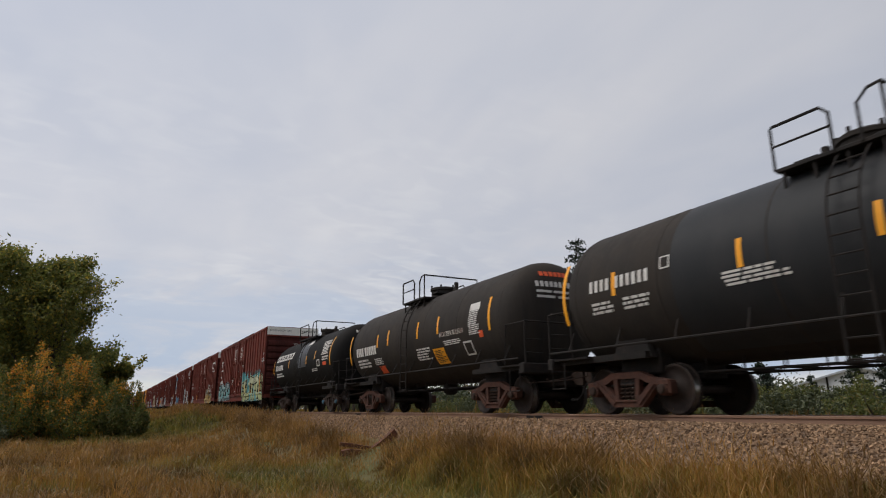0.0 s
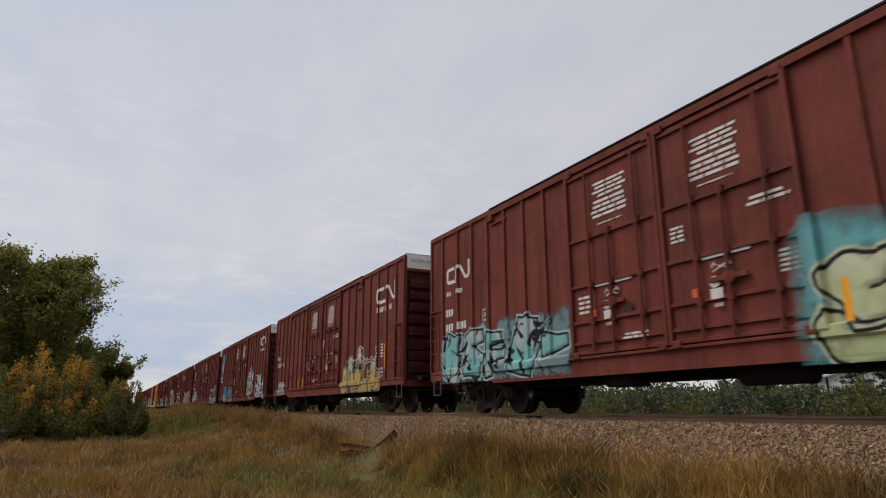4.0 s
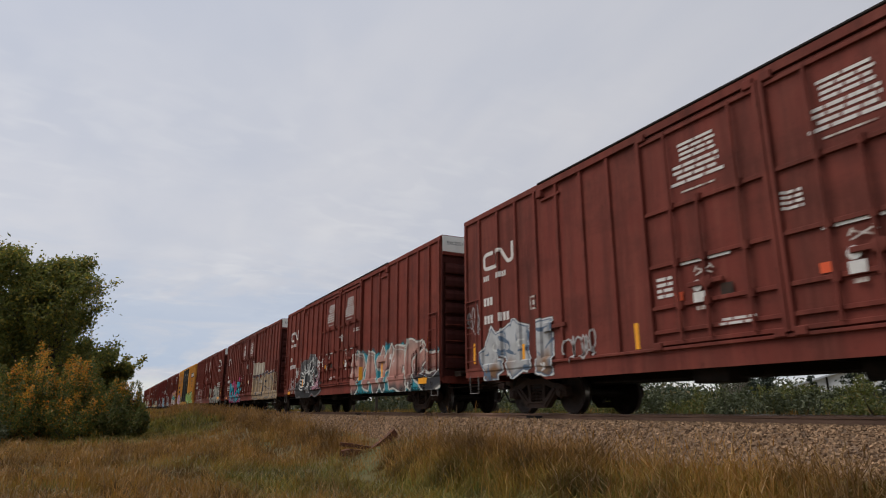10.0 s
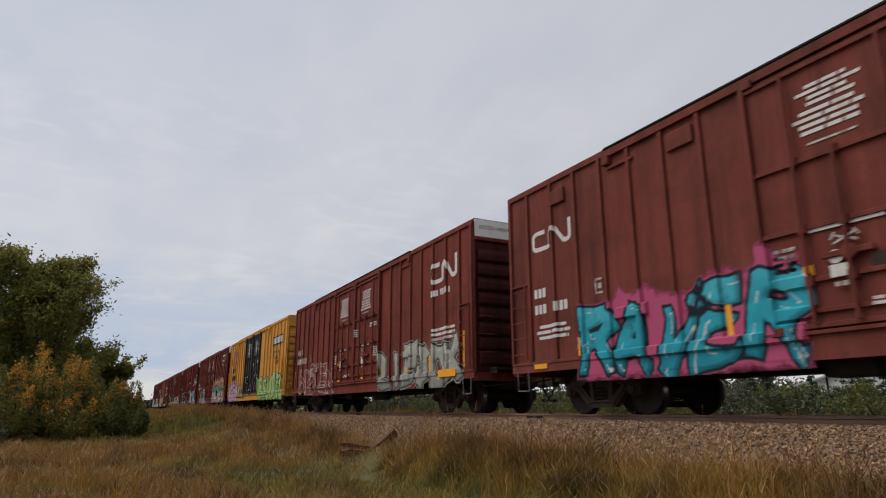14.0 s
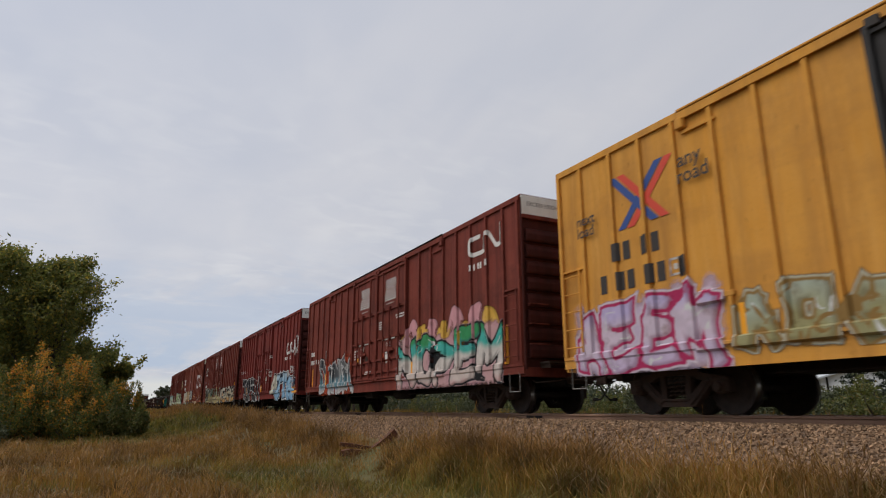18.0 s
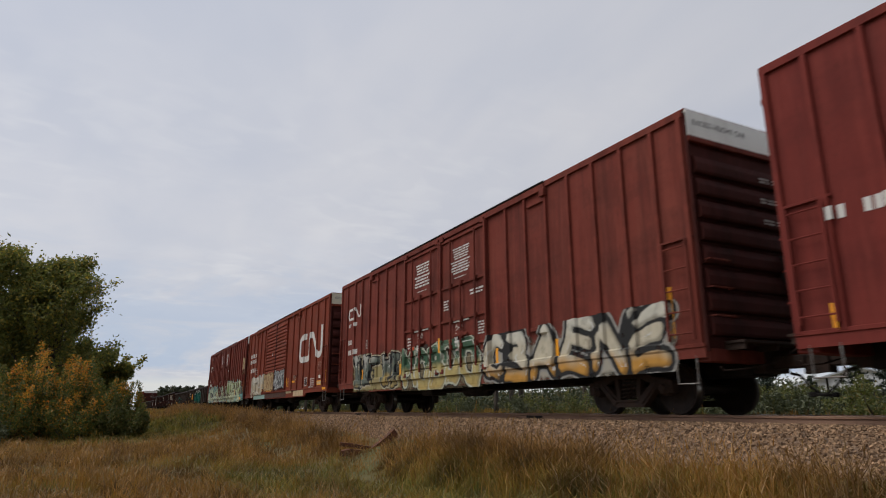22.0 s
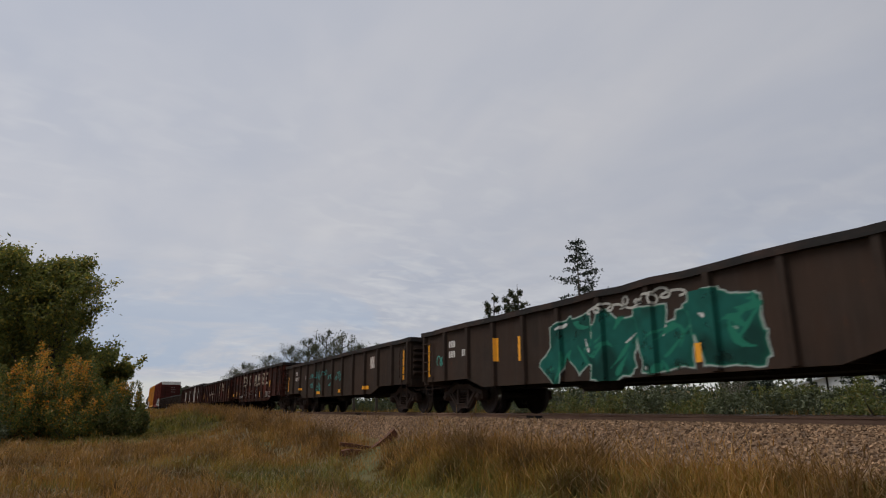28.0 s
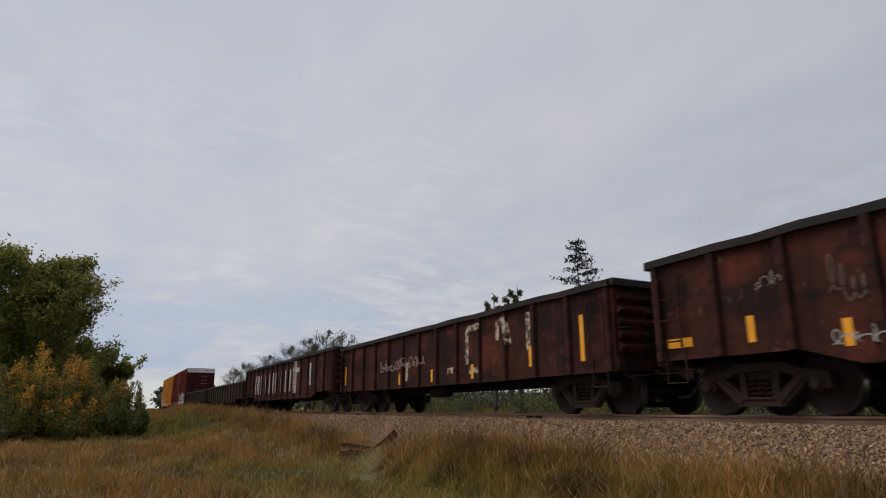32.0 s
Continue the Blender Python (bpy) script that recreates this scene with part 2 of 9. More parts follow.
WORN_WHITE = mat("peeling_white_paint", (0.50, 0.42, 0.32), 0.7, 0, [((0.05, 0.018, 0.012), (5, 7, 7), 0.47, 0.53, 0.95), ((0.32, 0.22, 0.15), (14, 14, 14), 0.5, 0.65, 0.7)])
END_WHITE = mat("white_end_band_paint", (0.84, 0.83, 0.78), 0.5, 0, [((0.55, 0.52, 0.47), (2.5, 2, 0.6), 0.52, 0.75, 0.5)])
END_CREAM = mat("cream_end_band_paint", (0.66, 0.62, 0.48), 0.55, 0, [((0.42, 0.38, 0.28), (2.5, 2, 0.6), 0.52, 0.75, 0.5)])
STRIPE = mat("yellow_reflective_sheet", (0.85, 0.36, 0.02), 0.35, 0, [((0.6, 0.24, 0.02), (9, 9, 4), 0.5, 0.7, 0.5)])
RED_LABEL = mat("orange_red_label", (0.70, 0.10, 0.03), 0.5, 0, [((0.5, 0.08, 0.03), (9, 9, 9), 0.5, 0.7, 0.5)])
DARK_LETTER = mat("dark_stencil_paint", (0.04, 0.033, 0.03), 0.6)
GREY_LETTER = mat("grey_stencil_paint", (0.26, 0.25, 0.24), 0.6)
BLUE_CAP = mat("blue_bearing_cap", (0.05, 0.12, 0.17), 0.6, 0, [((0.03, 0.05, 0.06), (14, 14, 14), 0.45, 0.65, 0.6)])
BLUE_LOGO = mat("blue_logo_paint", (0.03, 0.07, 0.25), 0.5)
RED_LOGO = mat("red_logo_paint", (0.6, 0.06, 0.03), 0.5)
CREAM = mat("cream_patch_paint", (0.55, 0.42, 0.26), 0.6, 0, [((0.3, 0.2, 0.12), (6, 6, 3), 0.45, 0.65, 0.6)])
BUFF = mat("pale_buff_paint", (0.46, 0.40, 0.32), 0.65, 0, [((0.30, 0.24, 0.18), (5, 5, 1.5), 0.45, 0.65, 0.7), ((0.16, 0.05, 0.035), (9, 9, 3), 0.6, 0.7, 0.7)])
RAIL = mat("rail_web_rust", (0.23, 0.135, 0.09), 0.75, 0.05, [((0.33, 0.20, 0.135), (6, 1.2, 6), 0.42, 0.65, 0.7)], bump=0.2, bump_scale=25)
TIE = mat("weathered_tie_wood", (0.095, 0.075, 0.06), 0.9, 0, [((0.04, 0.032, 0.027), (1.2, 14, 14), 0.45, 0.6, 0.8)], bump=0.5, bump_scale=12)


def stones_mat(name, a, b, c, rough=0.9):
    m = mat(name, a, rough, 0.0, [(b, (9, 9, 9), 0.4, 0.62, 0.8)], bump=0.5, bump_scale=40)
    n, l = m.node_tree.nodes, m.node_tree.links
    g = n.new("ShaderNodeNewGeometry")
    r = n.new("ShaderNodeValToRGB")
    for i, (p, col) in enumerate(((0.0, (0.36, 0.30, 0.25, 1)), (0.45, (0.9, 0.86, 0.82, 1)), (1.0, (*c, 1)))):
        e = r.color_ramp.elements[i] if i < 2 else r.color_ramp.elements.new(p)
        e.position, e.color = p, col
    mx = n.new("ShaderNodeMix")
    mx.data_type, mx.blend_type, mx.clamp_result = "RGBA", "MULTIPLY", False
    mx.inputs["Factor"].default_value = 1.0
    b_in = n["Principled BSDF"].inputs["Base Color"]
    src = b_in.links[0].from_socket
    l.new(g.outputs["Random Per Island"], r.inputs[0])
    l.new(src, mx.inputs["A"])
    l.new(r.outputs[0], mx.inputs["B"])
    l.new(mx.outputs["Result"], b_in)
    return m


def leaf_mat(name, a, b, c, extra=None, trans=0.25):
    """Leaves: colours a to b to c by island, with light passing through."""
    m = bpy.data.materials.new(name)
    m.use_nodes = True
    n, l = m.node_tree.nodes, m.node_tree.links
    p = n["Principled BSDF"]
    p.inputs["Roughness"].default_value = 0.6
    g = n.new("ShaderNodeNewGeometry")
    r = n.new("ShaderNodeValToRGB")
    stops = [(0.0, a), (0.5, b), (0.85, c)] + ([(0.97, extra)] if extra else [])
    for i, (pos, col) in enumerate(stops):
        e = r.color_ramp.elements[i] if i < 2 else r.color_ramp.elements.new(pos)
        e.position, e.color = pos, (*col, 1)
    t = n.new("ShaderNodeBsdfTranslucent")
    mx = n.new("ShaderNodeMixShader")
    mx.inputs[0].default_value = trans
    out = n["Material Output"]
    l.new(g.outputs["Random Per Island"], r.inputs[0])
    l.new(r.outputs[0], p.inputs["Base Color"])
    l.new(r.outputs[0], t.inputs["Color"])
    l.new(p.outputs[0], mx.inputs[1])
    l.new(t.outputs[0], mx.inputs[2])
    l.new(mx.outputs[0], out.inputs["Surface"])
    return m


BALLAST = stones_mat("ballast_stone", (0.33, 0.225, 0.145), (0.17, 0.112, 0.072), (1.32, 1.22, 1.1))
SOIL = mat("dry_grass_soil", (0.13, 0.095, 0.038), 0.95, 0, [
    ((0.075, 0.085, 0.025), (0.22, 0.22, 0.22), 0.42, 0.6, 0.85),
    ((0.17, 0.105, 0.045), (0.12, 0.3, 0.3), 0.48, 0.66, 0.8),
    ((0.05, 0.045, 0.02), (2.5, 2.5, 2.5), 0.45, 0.7, 0.6)], bump=0.6, bump_scale=9)
BARK = mat("grey_brown_bark", (0.09, 0.075, 0.06), 0.9, 0, [((0.035, 0.03, 0.025), (7, 7, 1.2), 0.42, 0.6, 0.8)], bump=0.6, bump_scale=14)
PALE_BARK = mat("pale_birch_bark", (0.32, 0.29, 0.25), 0.85, 0, [((0.08, 0.07, 0.06), (4, 4, 12), 0.5, 0.62, 0.8)], bump=0.4, bump_scale=14)
DEAD_WOOD = mat("red_brown_rotten_wood", (0.13, 0.05, 0.028), 0.9, 0, [((0.07, 0.035, 0.022), (12, 2, 12), 0.42, 0.6, 0.9), ((0.28, 0.14, 0.08), (6, 1.5, 6), 0.55, 0.7, 0.6)], bump=0.6, bump_scale=14)
LEAF_TREE = leaf_mat("poplar_leaves", (0.1, 0.123, 0.034), (0.17, 0.19, 0.047), (0.27, 0.25, 0.055), (0.42, 0.30, 0.045), 0.55)
LEAF_BUSH = leaf_mat("autumn_bush_leaves", (0.07, 0.108, 0.026), (0.12, 0.145, 0.032), (0.22, 0.18, 0.034), (0.42, 0.225, 0.03), 0.45)
LEAF_ORANGE = leaf_mat("orange_autumn_leaves", (0.38, 0.23, 0.028), (0.56, 0.28, 0.032), (0.64, 0.28, 0.032), (0.60, 0.17, 0.02), 0.5)
LEAF_SHRUB = leaf_mat("green_shrub_leaves", (0.07, 0.088, 0.026), (0.125, 0.14, 0.038), (0.17, 0.17, 0.045), (0.25, 0.18, 0.055), 0.45)
LEAF_SAGE = leaf_mat("grey_green_sage_leaves", (0.045, 0.06, 0.026), (0.08, 0.095, 0.042), (0.115, 0.125, 0.058))
NEEDLE = leaf_mat("conifer_needles", (0.010, 0.018, 0.011), (0.017, 0.03, 0.017), (0.03, 0.046, 0.024), None, 0.08)
FAR_LEAF = leaf_mat("far_wood_leaves", (0.03, 0.045, 0.02), (0.05, 0.065, 0.028), (0.085, 0.085, 0.035), (0.14, 0.11, 0.04))


def grass_mat(name, stops):
    """Blades: the colour goes with wide patches over the ground and from blade to blade."""
    m = leaf_mat(name, *stops, trans=0.3)
    n, l = m.node_tree.nodes, m.node_tree.links
    g = [x for x in n if x.bl_idname == "ShaderNodeNewGeometry"][0]
    r = [x for x in n if x.bl_idname == "ShaderNodeValToRGB"][0]
    at = n.new("ShaderNodeAttribute")
    at.attribute_name = "dry"
    mx = n.new("ShaderNodeMath")
    mx.operation = "MULTIPLY_ADD"
    mx.inputs[1].default_value = 0.35
    l.new(g.outputs["Random Per Island"], mx.inputs[0])
    l.new(at.outputs["Fac"], mx.inputs[2])
    l.new(mx.outputs[0], r.inputs[0])
    # hummocks: some tufts stand duller than others
    co = n.new("ShaderNodeTexCoord")
    tx = n.new("ShaderNodeTexNoise")
    tx.inputs["Scale"].default_value, tx.inputs["Detail"].default_value = 0.95, 5.0
    rg = n.new("ShaderNodeMapRange")
    rg.inputs["From Min"].default_value, rg.inputs["From Max"].default_value = 0.38, 0.62
    rg.inputs["To Min"].default_value, rg.inputs["To Max"].default_value = 0.36, 1.14
    sc = n.new("ShaderNodeVectorMath")
    sc.operation = "SCALE"
    l.new(co.outputs["Object"], tx.inputs["Vector"])
    l.new(tx.outputs["Fac"], rg.inputs[0])
    l.new(r.outputs[0], sc.inputs[0])
    l.new(rg.outputs[0], sc.inputs["Scale"])
    for to in [x.to_socket for x in r.outputs[0].links if x.to_node != sc]:
        l.new(sc.outputs[0], to)
    return m


GRASS = grass_mat("meadow_grass_blades", [(0.135, 0.165, 0.028), (0.33, 0.21, 0.035), (0.325, 0.155, 0.03), (0.37, 0.21, 0.07)])

# ---- mesh tools ----


class M:
    """Collects vertices and faces of one mesh."""

    def __init__(self):
        self.v, self.f = [], []

    def add(self, verts, faces):
        o = len(self.v)
        self.v.extend(verts)
        self.f.extend([tuple(o + i for i in f) for f in faces])
        return self

    def box(self, x0, x1, y0, y1, z0, z1):
        x0, x1, y0, y1, z0, z1 = min(x0, x1), max(x0, x1), min(y0, y1), max(y0, y1), min(z0, z1), max(z0, z1)
        return self.add([(x, y, z) for z in (z0, z1) for y in (y0, y1) for x in (x0, x1)],
                        [(0, 2, 3, 1), (4, 5, 7, 6), (0, 1, 5, 4), (2, 6, 7, 3), (0, 4, 6, 2), (1, 3, 7, 5)])

    def cbox(self, x0, x1, y0, y1, z0, z1, c=0.01):
        """A box with its edges cut at 45 degrees."""
        lo = [min(x0, x1), min(y0, y1), min(z0, z1)]
        hi = [max(x0, x1), max(y0, y1), max(z0, z1)]
        c = min(c, min(h - l for l, h in zip(lo, hi)) * 0.4)
        vs, idx = [], {}
        for k in range(8):
            s = (k & 1, k >> 1 & 1, k >> 2 & 1)
            for ax in range(3):
                p = [(hi[i] - (0 if i == ax else c)) if s[i] else (lo[i] + (0 if i == ax else c)) for i in range(3)]
                idx[(k, ax)] = len(vs)
                vs.append(tuple(p))
        fs = []
        for ax in range(3):
            u, w = (ax + 1) % 3, (ax + 2) % 3
            for s in (0, 1):
                ks = [s << ax, s << ax | 1 << u, s << ax | 1 << u | 1 << w, s << ax | 1 << w]
                q = [idx[(k, ax)] for k in ks]
                fs.append(tuple(q if s else q[::-1]))
            for su in (0, 1):
                for sw in (0, 1):
                    k0 = su << u | sw << w
                    k1 = k0 | 1 << ax
                    q = [idx[(k0, u)], idx[(k1, u)], idx[(k1, w)], idx[(k0, w)]]
                    fs.append(tuple(q if su == sw else q[::-1]))
        for k in range(8):
            q = [idx[(k, 0)], idx[(k, 1)], idx[(k, 2)]]
            fs.append(tuple(q if bin(k).count("1") % 2 else q[::-1]))
        return self.add(vs, fs)

    def prism(self, pts, x0, x1):
        """A polygon in the y-z plane, drawn out from x0 to x1."""
        n = len(pts)
        return self.add([(x0, a, b) for a, b in pts] + [(x1, a, b) for a, b in pts],
                        [tuple(range(n - 1, -1, -1)), tuple(range(n, 2 * n))] + [(i, (i + 1) % n, n + (i + 1) % n, n + i) for i in range(n)])

    def lathe(self, prof, axis="x", n=24, centre=(0, 0, 0), ends=True):
        """Rings of (along, radius) round an axis."""
        vs, fs = [], []
        for s, r in prof:
            for k in range(n):
                a = 2 * math.pi * k / n
                c, d = r * math.cos(a), r * math.sin(a)
                p = {"x": (s, c, d), "y": (c, s, d), "z": (c, d, s)}[axis]
                vs.append(tuple(p[i] + centre[i] for i in range(3)))
        for j in range(len(prof) - 1):
            for k in range(n):
                fs.append((j * n + k, j * n + (k + 1) % n, (j + 1) * n + (k + 1) % n, (j + 1) * n + k))
        if ends:
            fs.append(tuple(range(n - 1, -1, -1)))
            fs.append(tuple((len(prof) - 1) * n + k for k in range(n)))
        return self.add(vs, fs)

    def tube(self, pts, r, n=6, r1=None):
        """A round bar along points; r1: the radius at its end."""
        pts = [Vector(p) for p in pts]
        vs, fs = [], []
        for i, p in enumerate(pts):
            d = (pts[min(i + 1, len(pts) - 1)] - pts[max(i - 1, 0)]).normalized()
            u = d.cross(Vector((0.31, 0.17, 0.93)) if abs(d.z) < 0.9 else Vector((1, 0.1, 0))).normalized()
            w = d.cross(u)
            rr = r if r1 is None else r + (r1 - r) * i / (len(pts) - 1)
            for k in range(n):
                a = 2 * math.pi * k / n
                vs.append(tuple(p + u * rr * math.cos(a) + w * rr * math.sin(a)))
        for i in range(len(pts) - 1):
            for k in range(n):
                fs.append((i * n + k, i * n + (k + 1) % n, (i + 1) * n + (k + 1) % n, (i + 1) * n + k))
        fs.append(tuple(range(n - 1, -1, -1)))
        fs.append(tuple((len(pts) - 1) * n + k for k in range(n)))
        return self.add(vs, fs)

    def mesh(self, name, material, smooth=False):
        me = bpy.data.meshes.new(name)
        me.from_pydata(self.v, [], self.f)
        me.materials.append(material)
        if smooth:
            me.shade_smooth()
        return me


def quads_mesh(name, corners, material, attrs=()):
    """A mesh of loose quads from an array (n, 4, 3), with float attributes a quad: (name, values)."""
    n = len(corners)
    me = bpy.data.meshes.new(name)
    me.vertices.add(n * 4)
    me.vertices.foreach_set("co", np.ascontiguousarray(corners, dtype=np.float32).ravel())
    me.loops.add(n * 4)
    me.loops.foreach_set("vertex_index", np.arange(n * 4, dtype=np.int32))
    me.polygons.add(n)
    me.polygons.foreach_set("loop_start", np.arange(0, n * 4, 4, dtype=np.int32))
    me.update(calc_edges=True)
    for key, values in attrs:
        at = me.attributes.new(key, "FLOAT", "FACE")
        at.data.foreach_set("value", np.ascontiguousarray(values, dtype=np.float32))
    me.materials.append(material)
    me.shade_flat()
    return me


def part(name, m, material, parent, label="", smooth=False):
    """One mesh as a part of a thing, or of a part. m: an M, or a mesh to share."""
    me = m.mesh(name, material, smooth) if isinstance(m, M) else m
    ob = new(name, me)
    ob.parent = parent
    if label:
        ob["label"] = label
    return ob


def thing(name, label, category, group="", kind="", m=None, material=None, smooth=False):
    ob = new(name, m.mesh(name, material, smooth) if isinstance(m, M) else m)
    return tagged(ob, label, category, group, kind)


CACHE = {}


def shared(key, build, material, smooth=False):
    k = (key, material.name)
    if k not in CACHE:
        CACHE[k] = build().mesh(key.split("|")[0], material, smooth)
    return CACHE[k]
# ---- rolling stock ----
TRACK_X = 9.60        # centre line of the track
HALF = 1.58           # half width of the bodies
TOP = 4.95            # eaves of the high boxcars
WHEEL_R = 0.44


def wheelset_mesh():
    m = M()
    m.lathe([(-1.06, 0.075), (-0.8, 0.085), (0.8, 0.085), (1.06, 0.075)], "x", 12)
    for s in (-1, 1):
        prof = [(0.665, 0.10), (0.68, 0.17), (0.715, 0.36), (0.67, 0.385), (0.655, 0.465), (0.685, 0.468), (0.695, 0.445),
                (0.80, 0.437), (0.805, 0.43), (0.805, 0.385), (0.775, 0.365), (0.765, 0.20), (0.815, 0.15), (0.815, 0.09)]
        m.lathe([(s * a, r) for a, r in (prof if s > 0 else prof)], "x", 36)
    return m


def tread_mesh():
    m = M()
    m.lathe([(-0.692, 0.4465), (-0.795, 0.441)], "x", 36, ends=False)
    return m


def side_frame_mesh():
    """A cast truck side: a top chord, two sloping legs and a bottom chord with a spring window."""
    m = M()
    x0, x1 = -1.10, -0.95
    top = [(-1.06, 0.48), (-1.06, 0.585), (-0.95, 0.61), (-0.62, 0.66), (-0.36, 0.765), (0.36, 0.765), (0.62, 0.66), (0.95, 0.61), (1.06, 0.585), (1.06, 0.48),
           (0.74, 0.52), (0.52, 0.56), (0.33, 0.645), (-0.33, 0.645), (-0.52, 0.56), (-0.74, 0.52)]
    m.prism(top, x0, x1)
    for s in (-1, 1):
        leg = [(s * 0.80, 0.54), (s * 0.60, 0.57), (s * 0.24, 0.26), (s * 0.36, 0.13)]
        m.prism(leg if s > 0 else leg[::-1], x0 + 0.005, x1 - 0.01)
        # rib along the leg
        rib = [(s * 0.72, 0.525), (s * 0.67, 0.55), (s * 0.28, 0.22), (s * 0.33, 0.17)]
        m.prism(rib if s > 0 else rib[::-1], x0 - 0.025, x0 + 0.005)
        m.prism([(s * 0.25 - 0.05, 0.22), (s * 0.25 + 0.05, 0.22), (s * 0.29 + 0.05, 0.68), (s * 0.29 - 0.05, 0.68)], x0 + 0.01, x1 - 0.02)
        m.lathe([(-1.12, 0.08), (-1.10, 0.115), (-0.93, 0.12)], "x", 14, (0, s * 0.89, 0.44))
        m.cbox(-1.115, -0.93, s * 0.89 - 0.15, s * 0.89 + 0.15, 0.50, 0.60, 0.015)
        m.cbox(-1.10, -0.93, s * 1.01, s * 1.07, 0.36, 0.56, 0.01)
    m.prism([(-0.36, 0.13), (0.36, 0.13), (0.30, 0.25), (-0.30, 0.25)], x0, x1)
    m.cbox(x0 - 0.03, x0, -0.30, 0.30, 0.225, 0.265, 0.008)
    return m


def springs_mesh():
    m = M()
    for k in (-0.13, 0.0, 0.13):
        pts = [(-1.02 + 0.055 * math.cos(a), k + 0.055 * math.sin(a), 0.28 + 0.36 * a / 31.4) for a in np.linspace(0, 31.4, 46)]
        m.tube(pts, 0.016, 5)
    return m


def bolster_mesh():
    m = M()
    m.cbox(-1.06, 1.06, -0.20, 0.20, 0.50, 0.66, 0.02)
    m.cbox(-0.35, 0.35, -0.30, 0.30, 0.62, 0.78, 0.03)
    for s in (-1, 1):
        m.box(-0.8, 0.8, s * 0.30, s * 0.36, 0.36, 0.46)
        for w in (-1, 1):
            m.box(w * 0.62, w * 0.80, s * 0.37, s * 0.43, 0.30, 0.58)
    return m


def cap_mesh():
    return M().lathe([(-1.175, 0.05), (-1.17, 0.075), (-1.13, 0.085), (-1.115, 0.085)], "x", 12)


WHEELSETS = {-1: [], 1: []}


def truck(parent, y, cap_material=None, steel=None):
    steel = steel or STEEL
    t = part("truck", shared("truck_bolster|", bolster_mesh, UNDER), UNDER, parent, "grimy four-wheel freight truck")
    t.location = (0, y, 0)
    near = part("side_frame", shared("side_frame|", side_frame_mesh, steel), steel, t, "rusty cast steel side frame")
    far = part("side_frame", near.data, steel, t)
    far.rotation_euler = (0, 0, math.pi)
    for r in (0, math.pi):
        part("spring_nest", shared("spring_nest|", springs_mesh, STEEL), STEEL, t).rotation_euler = (0, 0, r)
    for s in (-1, 1):
        w = part("wheelset", shared("wheelset|", wheelset_mesh, WHEEL, True), WHEEL, t, "steel wheels on an axle")
        w.data.materials[0] = WHEEL
        w.location = (0, s * 0.89, WHEEL_R)
        WHEELSETS[s].append(w)
        c = part("bearing_cap", shared("bearing_cap|", cap_mesh, cap_material or STEEL), STEEL, t)
        c.location = (0, s * 0.89, WHEEL_R)
        b = part("wheel_tread", shared("wheel_tread|", tread_mesh, TREAD, True), TREAD, t, "polished steel tyre")
        b.location = (0, s * 0.89, WHEEL_R)
    return t


def coupler_mesh():
    m = M()
    m.cbox(-0.11, 0.11, -0.30, 0.55, 0.72, 0.92, 0.02)
    m.prism([(0.50, 0.62), (0.72, 0.64), (0.80, 0.70), (0.80, 0.94), (0.72, 1.0), (0.50, 1.0)], -0.16, 0.05)
    m.cbox(0.04, 0.17, 0.62, 0.84, 0.66, 0.98, 0.02)
    m.box(-0.30, 0.30, -0.35, 0.02, 0.66, 1.02)
    return m


def hose_mesh():
    m = M()
    m.tube([(-0.35, 0.0, 0.66), (-0.35, 0.16, 0.62), (-0.34, 0.32, 0.42), (-0.30, 0.52, 0.30), (-0.25, 0.72, 0.30)], 0.022, 6)
    m.cbox(-0.29, -0.21, 0.70, 0.80, 0.27, 0.34)
    return m


def cut_lever_mesh():
    return M().tube([(-1.45, 0.10, 0.72), (-1.40, 0.12, 0.66), (-0.9, 0.14, 0.70), (-0.3, 0.20, 0.80), (-0.05, 0.45, 1.03)], 0.014, 5)


def couplers(car, length):
    for s in (-1, 1):
        for nm, build, mt, lab in (("coupler", coupler_mesh, STEEL, "rusty knuckle coupler"), ("air_hose", hose_mesh, UNDER, "hanging rubber brake hose"),
                                   ("cut_lever", cut_lever_mesh, STEEL, "bent uncoupling rod")):
            ob = part(nm, shared(nm + "|", build, mt), mt, car, lab)
            ob.location = (0, s * length / 2, 0)
            if s < 0:
                ob.rotation_euler = (0, 0, math.pi)
                if nm == "cut_lever":
                    ob.rotation_euler, ob.scale = (0, 0, 0), (1, -1, 1)


def letters(words, high):
    """Words in the built-in font as a flat mesh, standing in x and z, its left end at the origin."""
    key = ("text", words, high)
    if key not in CACHE:
        cu = bpy.data.curves.new("words", "FONT")
        cu.body, cu.size, cu.offset = words, high * 1.4, high * 0.02
        ob = bpy.data.objects.new("words", cu)
        scene.collection.objects.link(ob)
        me = bpy.data.meshes.new_from_object(ob.evaluated_get(bpy.context.evaluated_depsgraph_get()))
        bpy.data.objects.remove(ob)
        me.transform(Matrix.Rotation(math.pi / 2, 4, "X"))
        me.name = "lettering"
        CACHE[key] = me
    return CACHE[key]


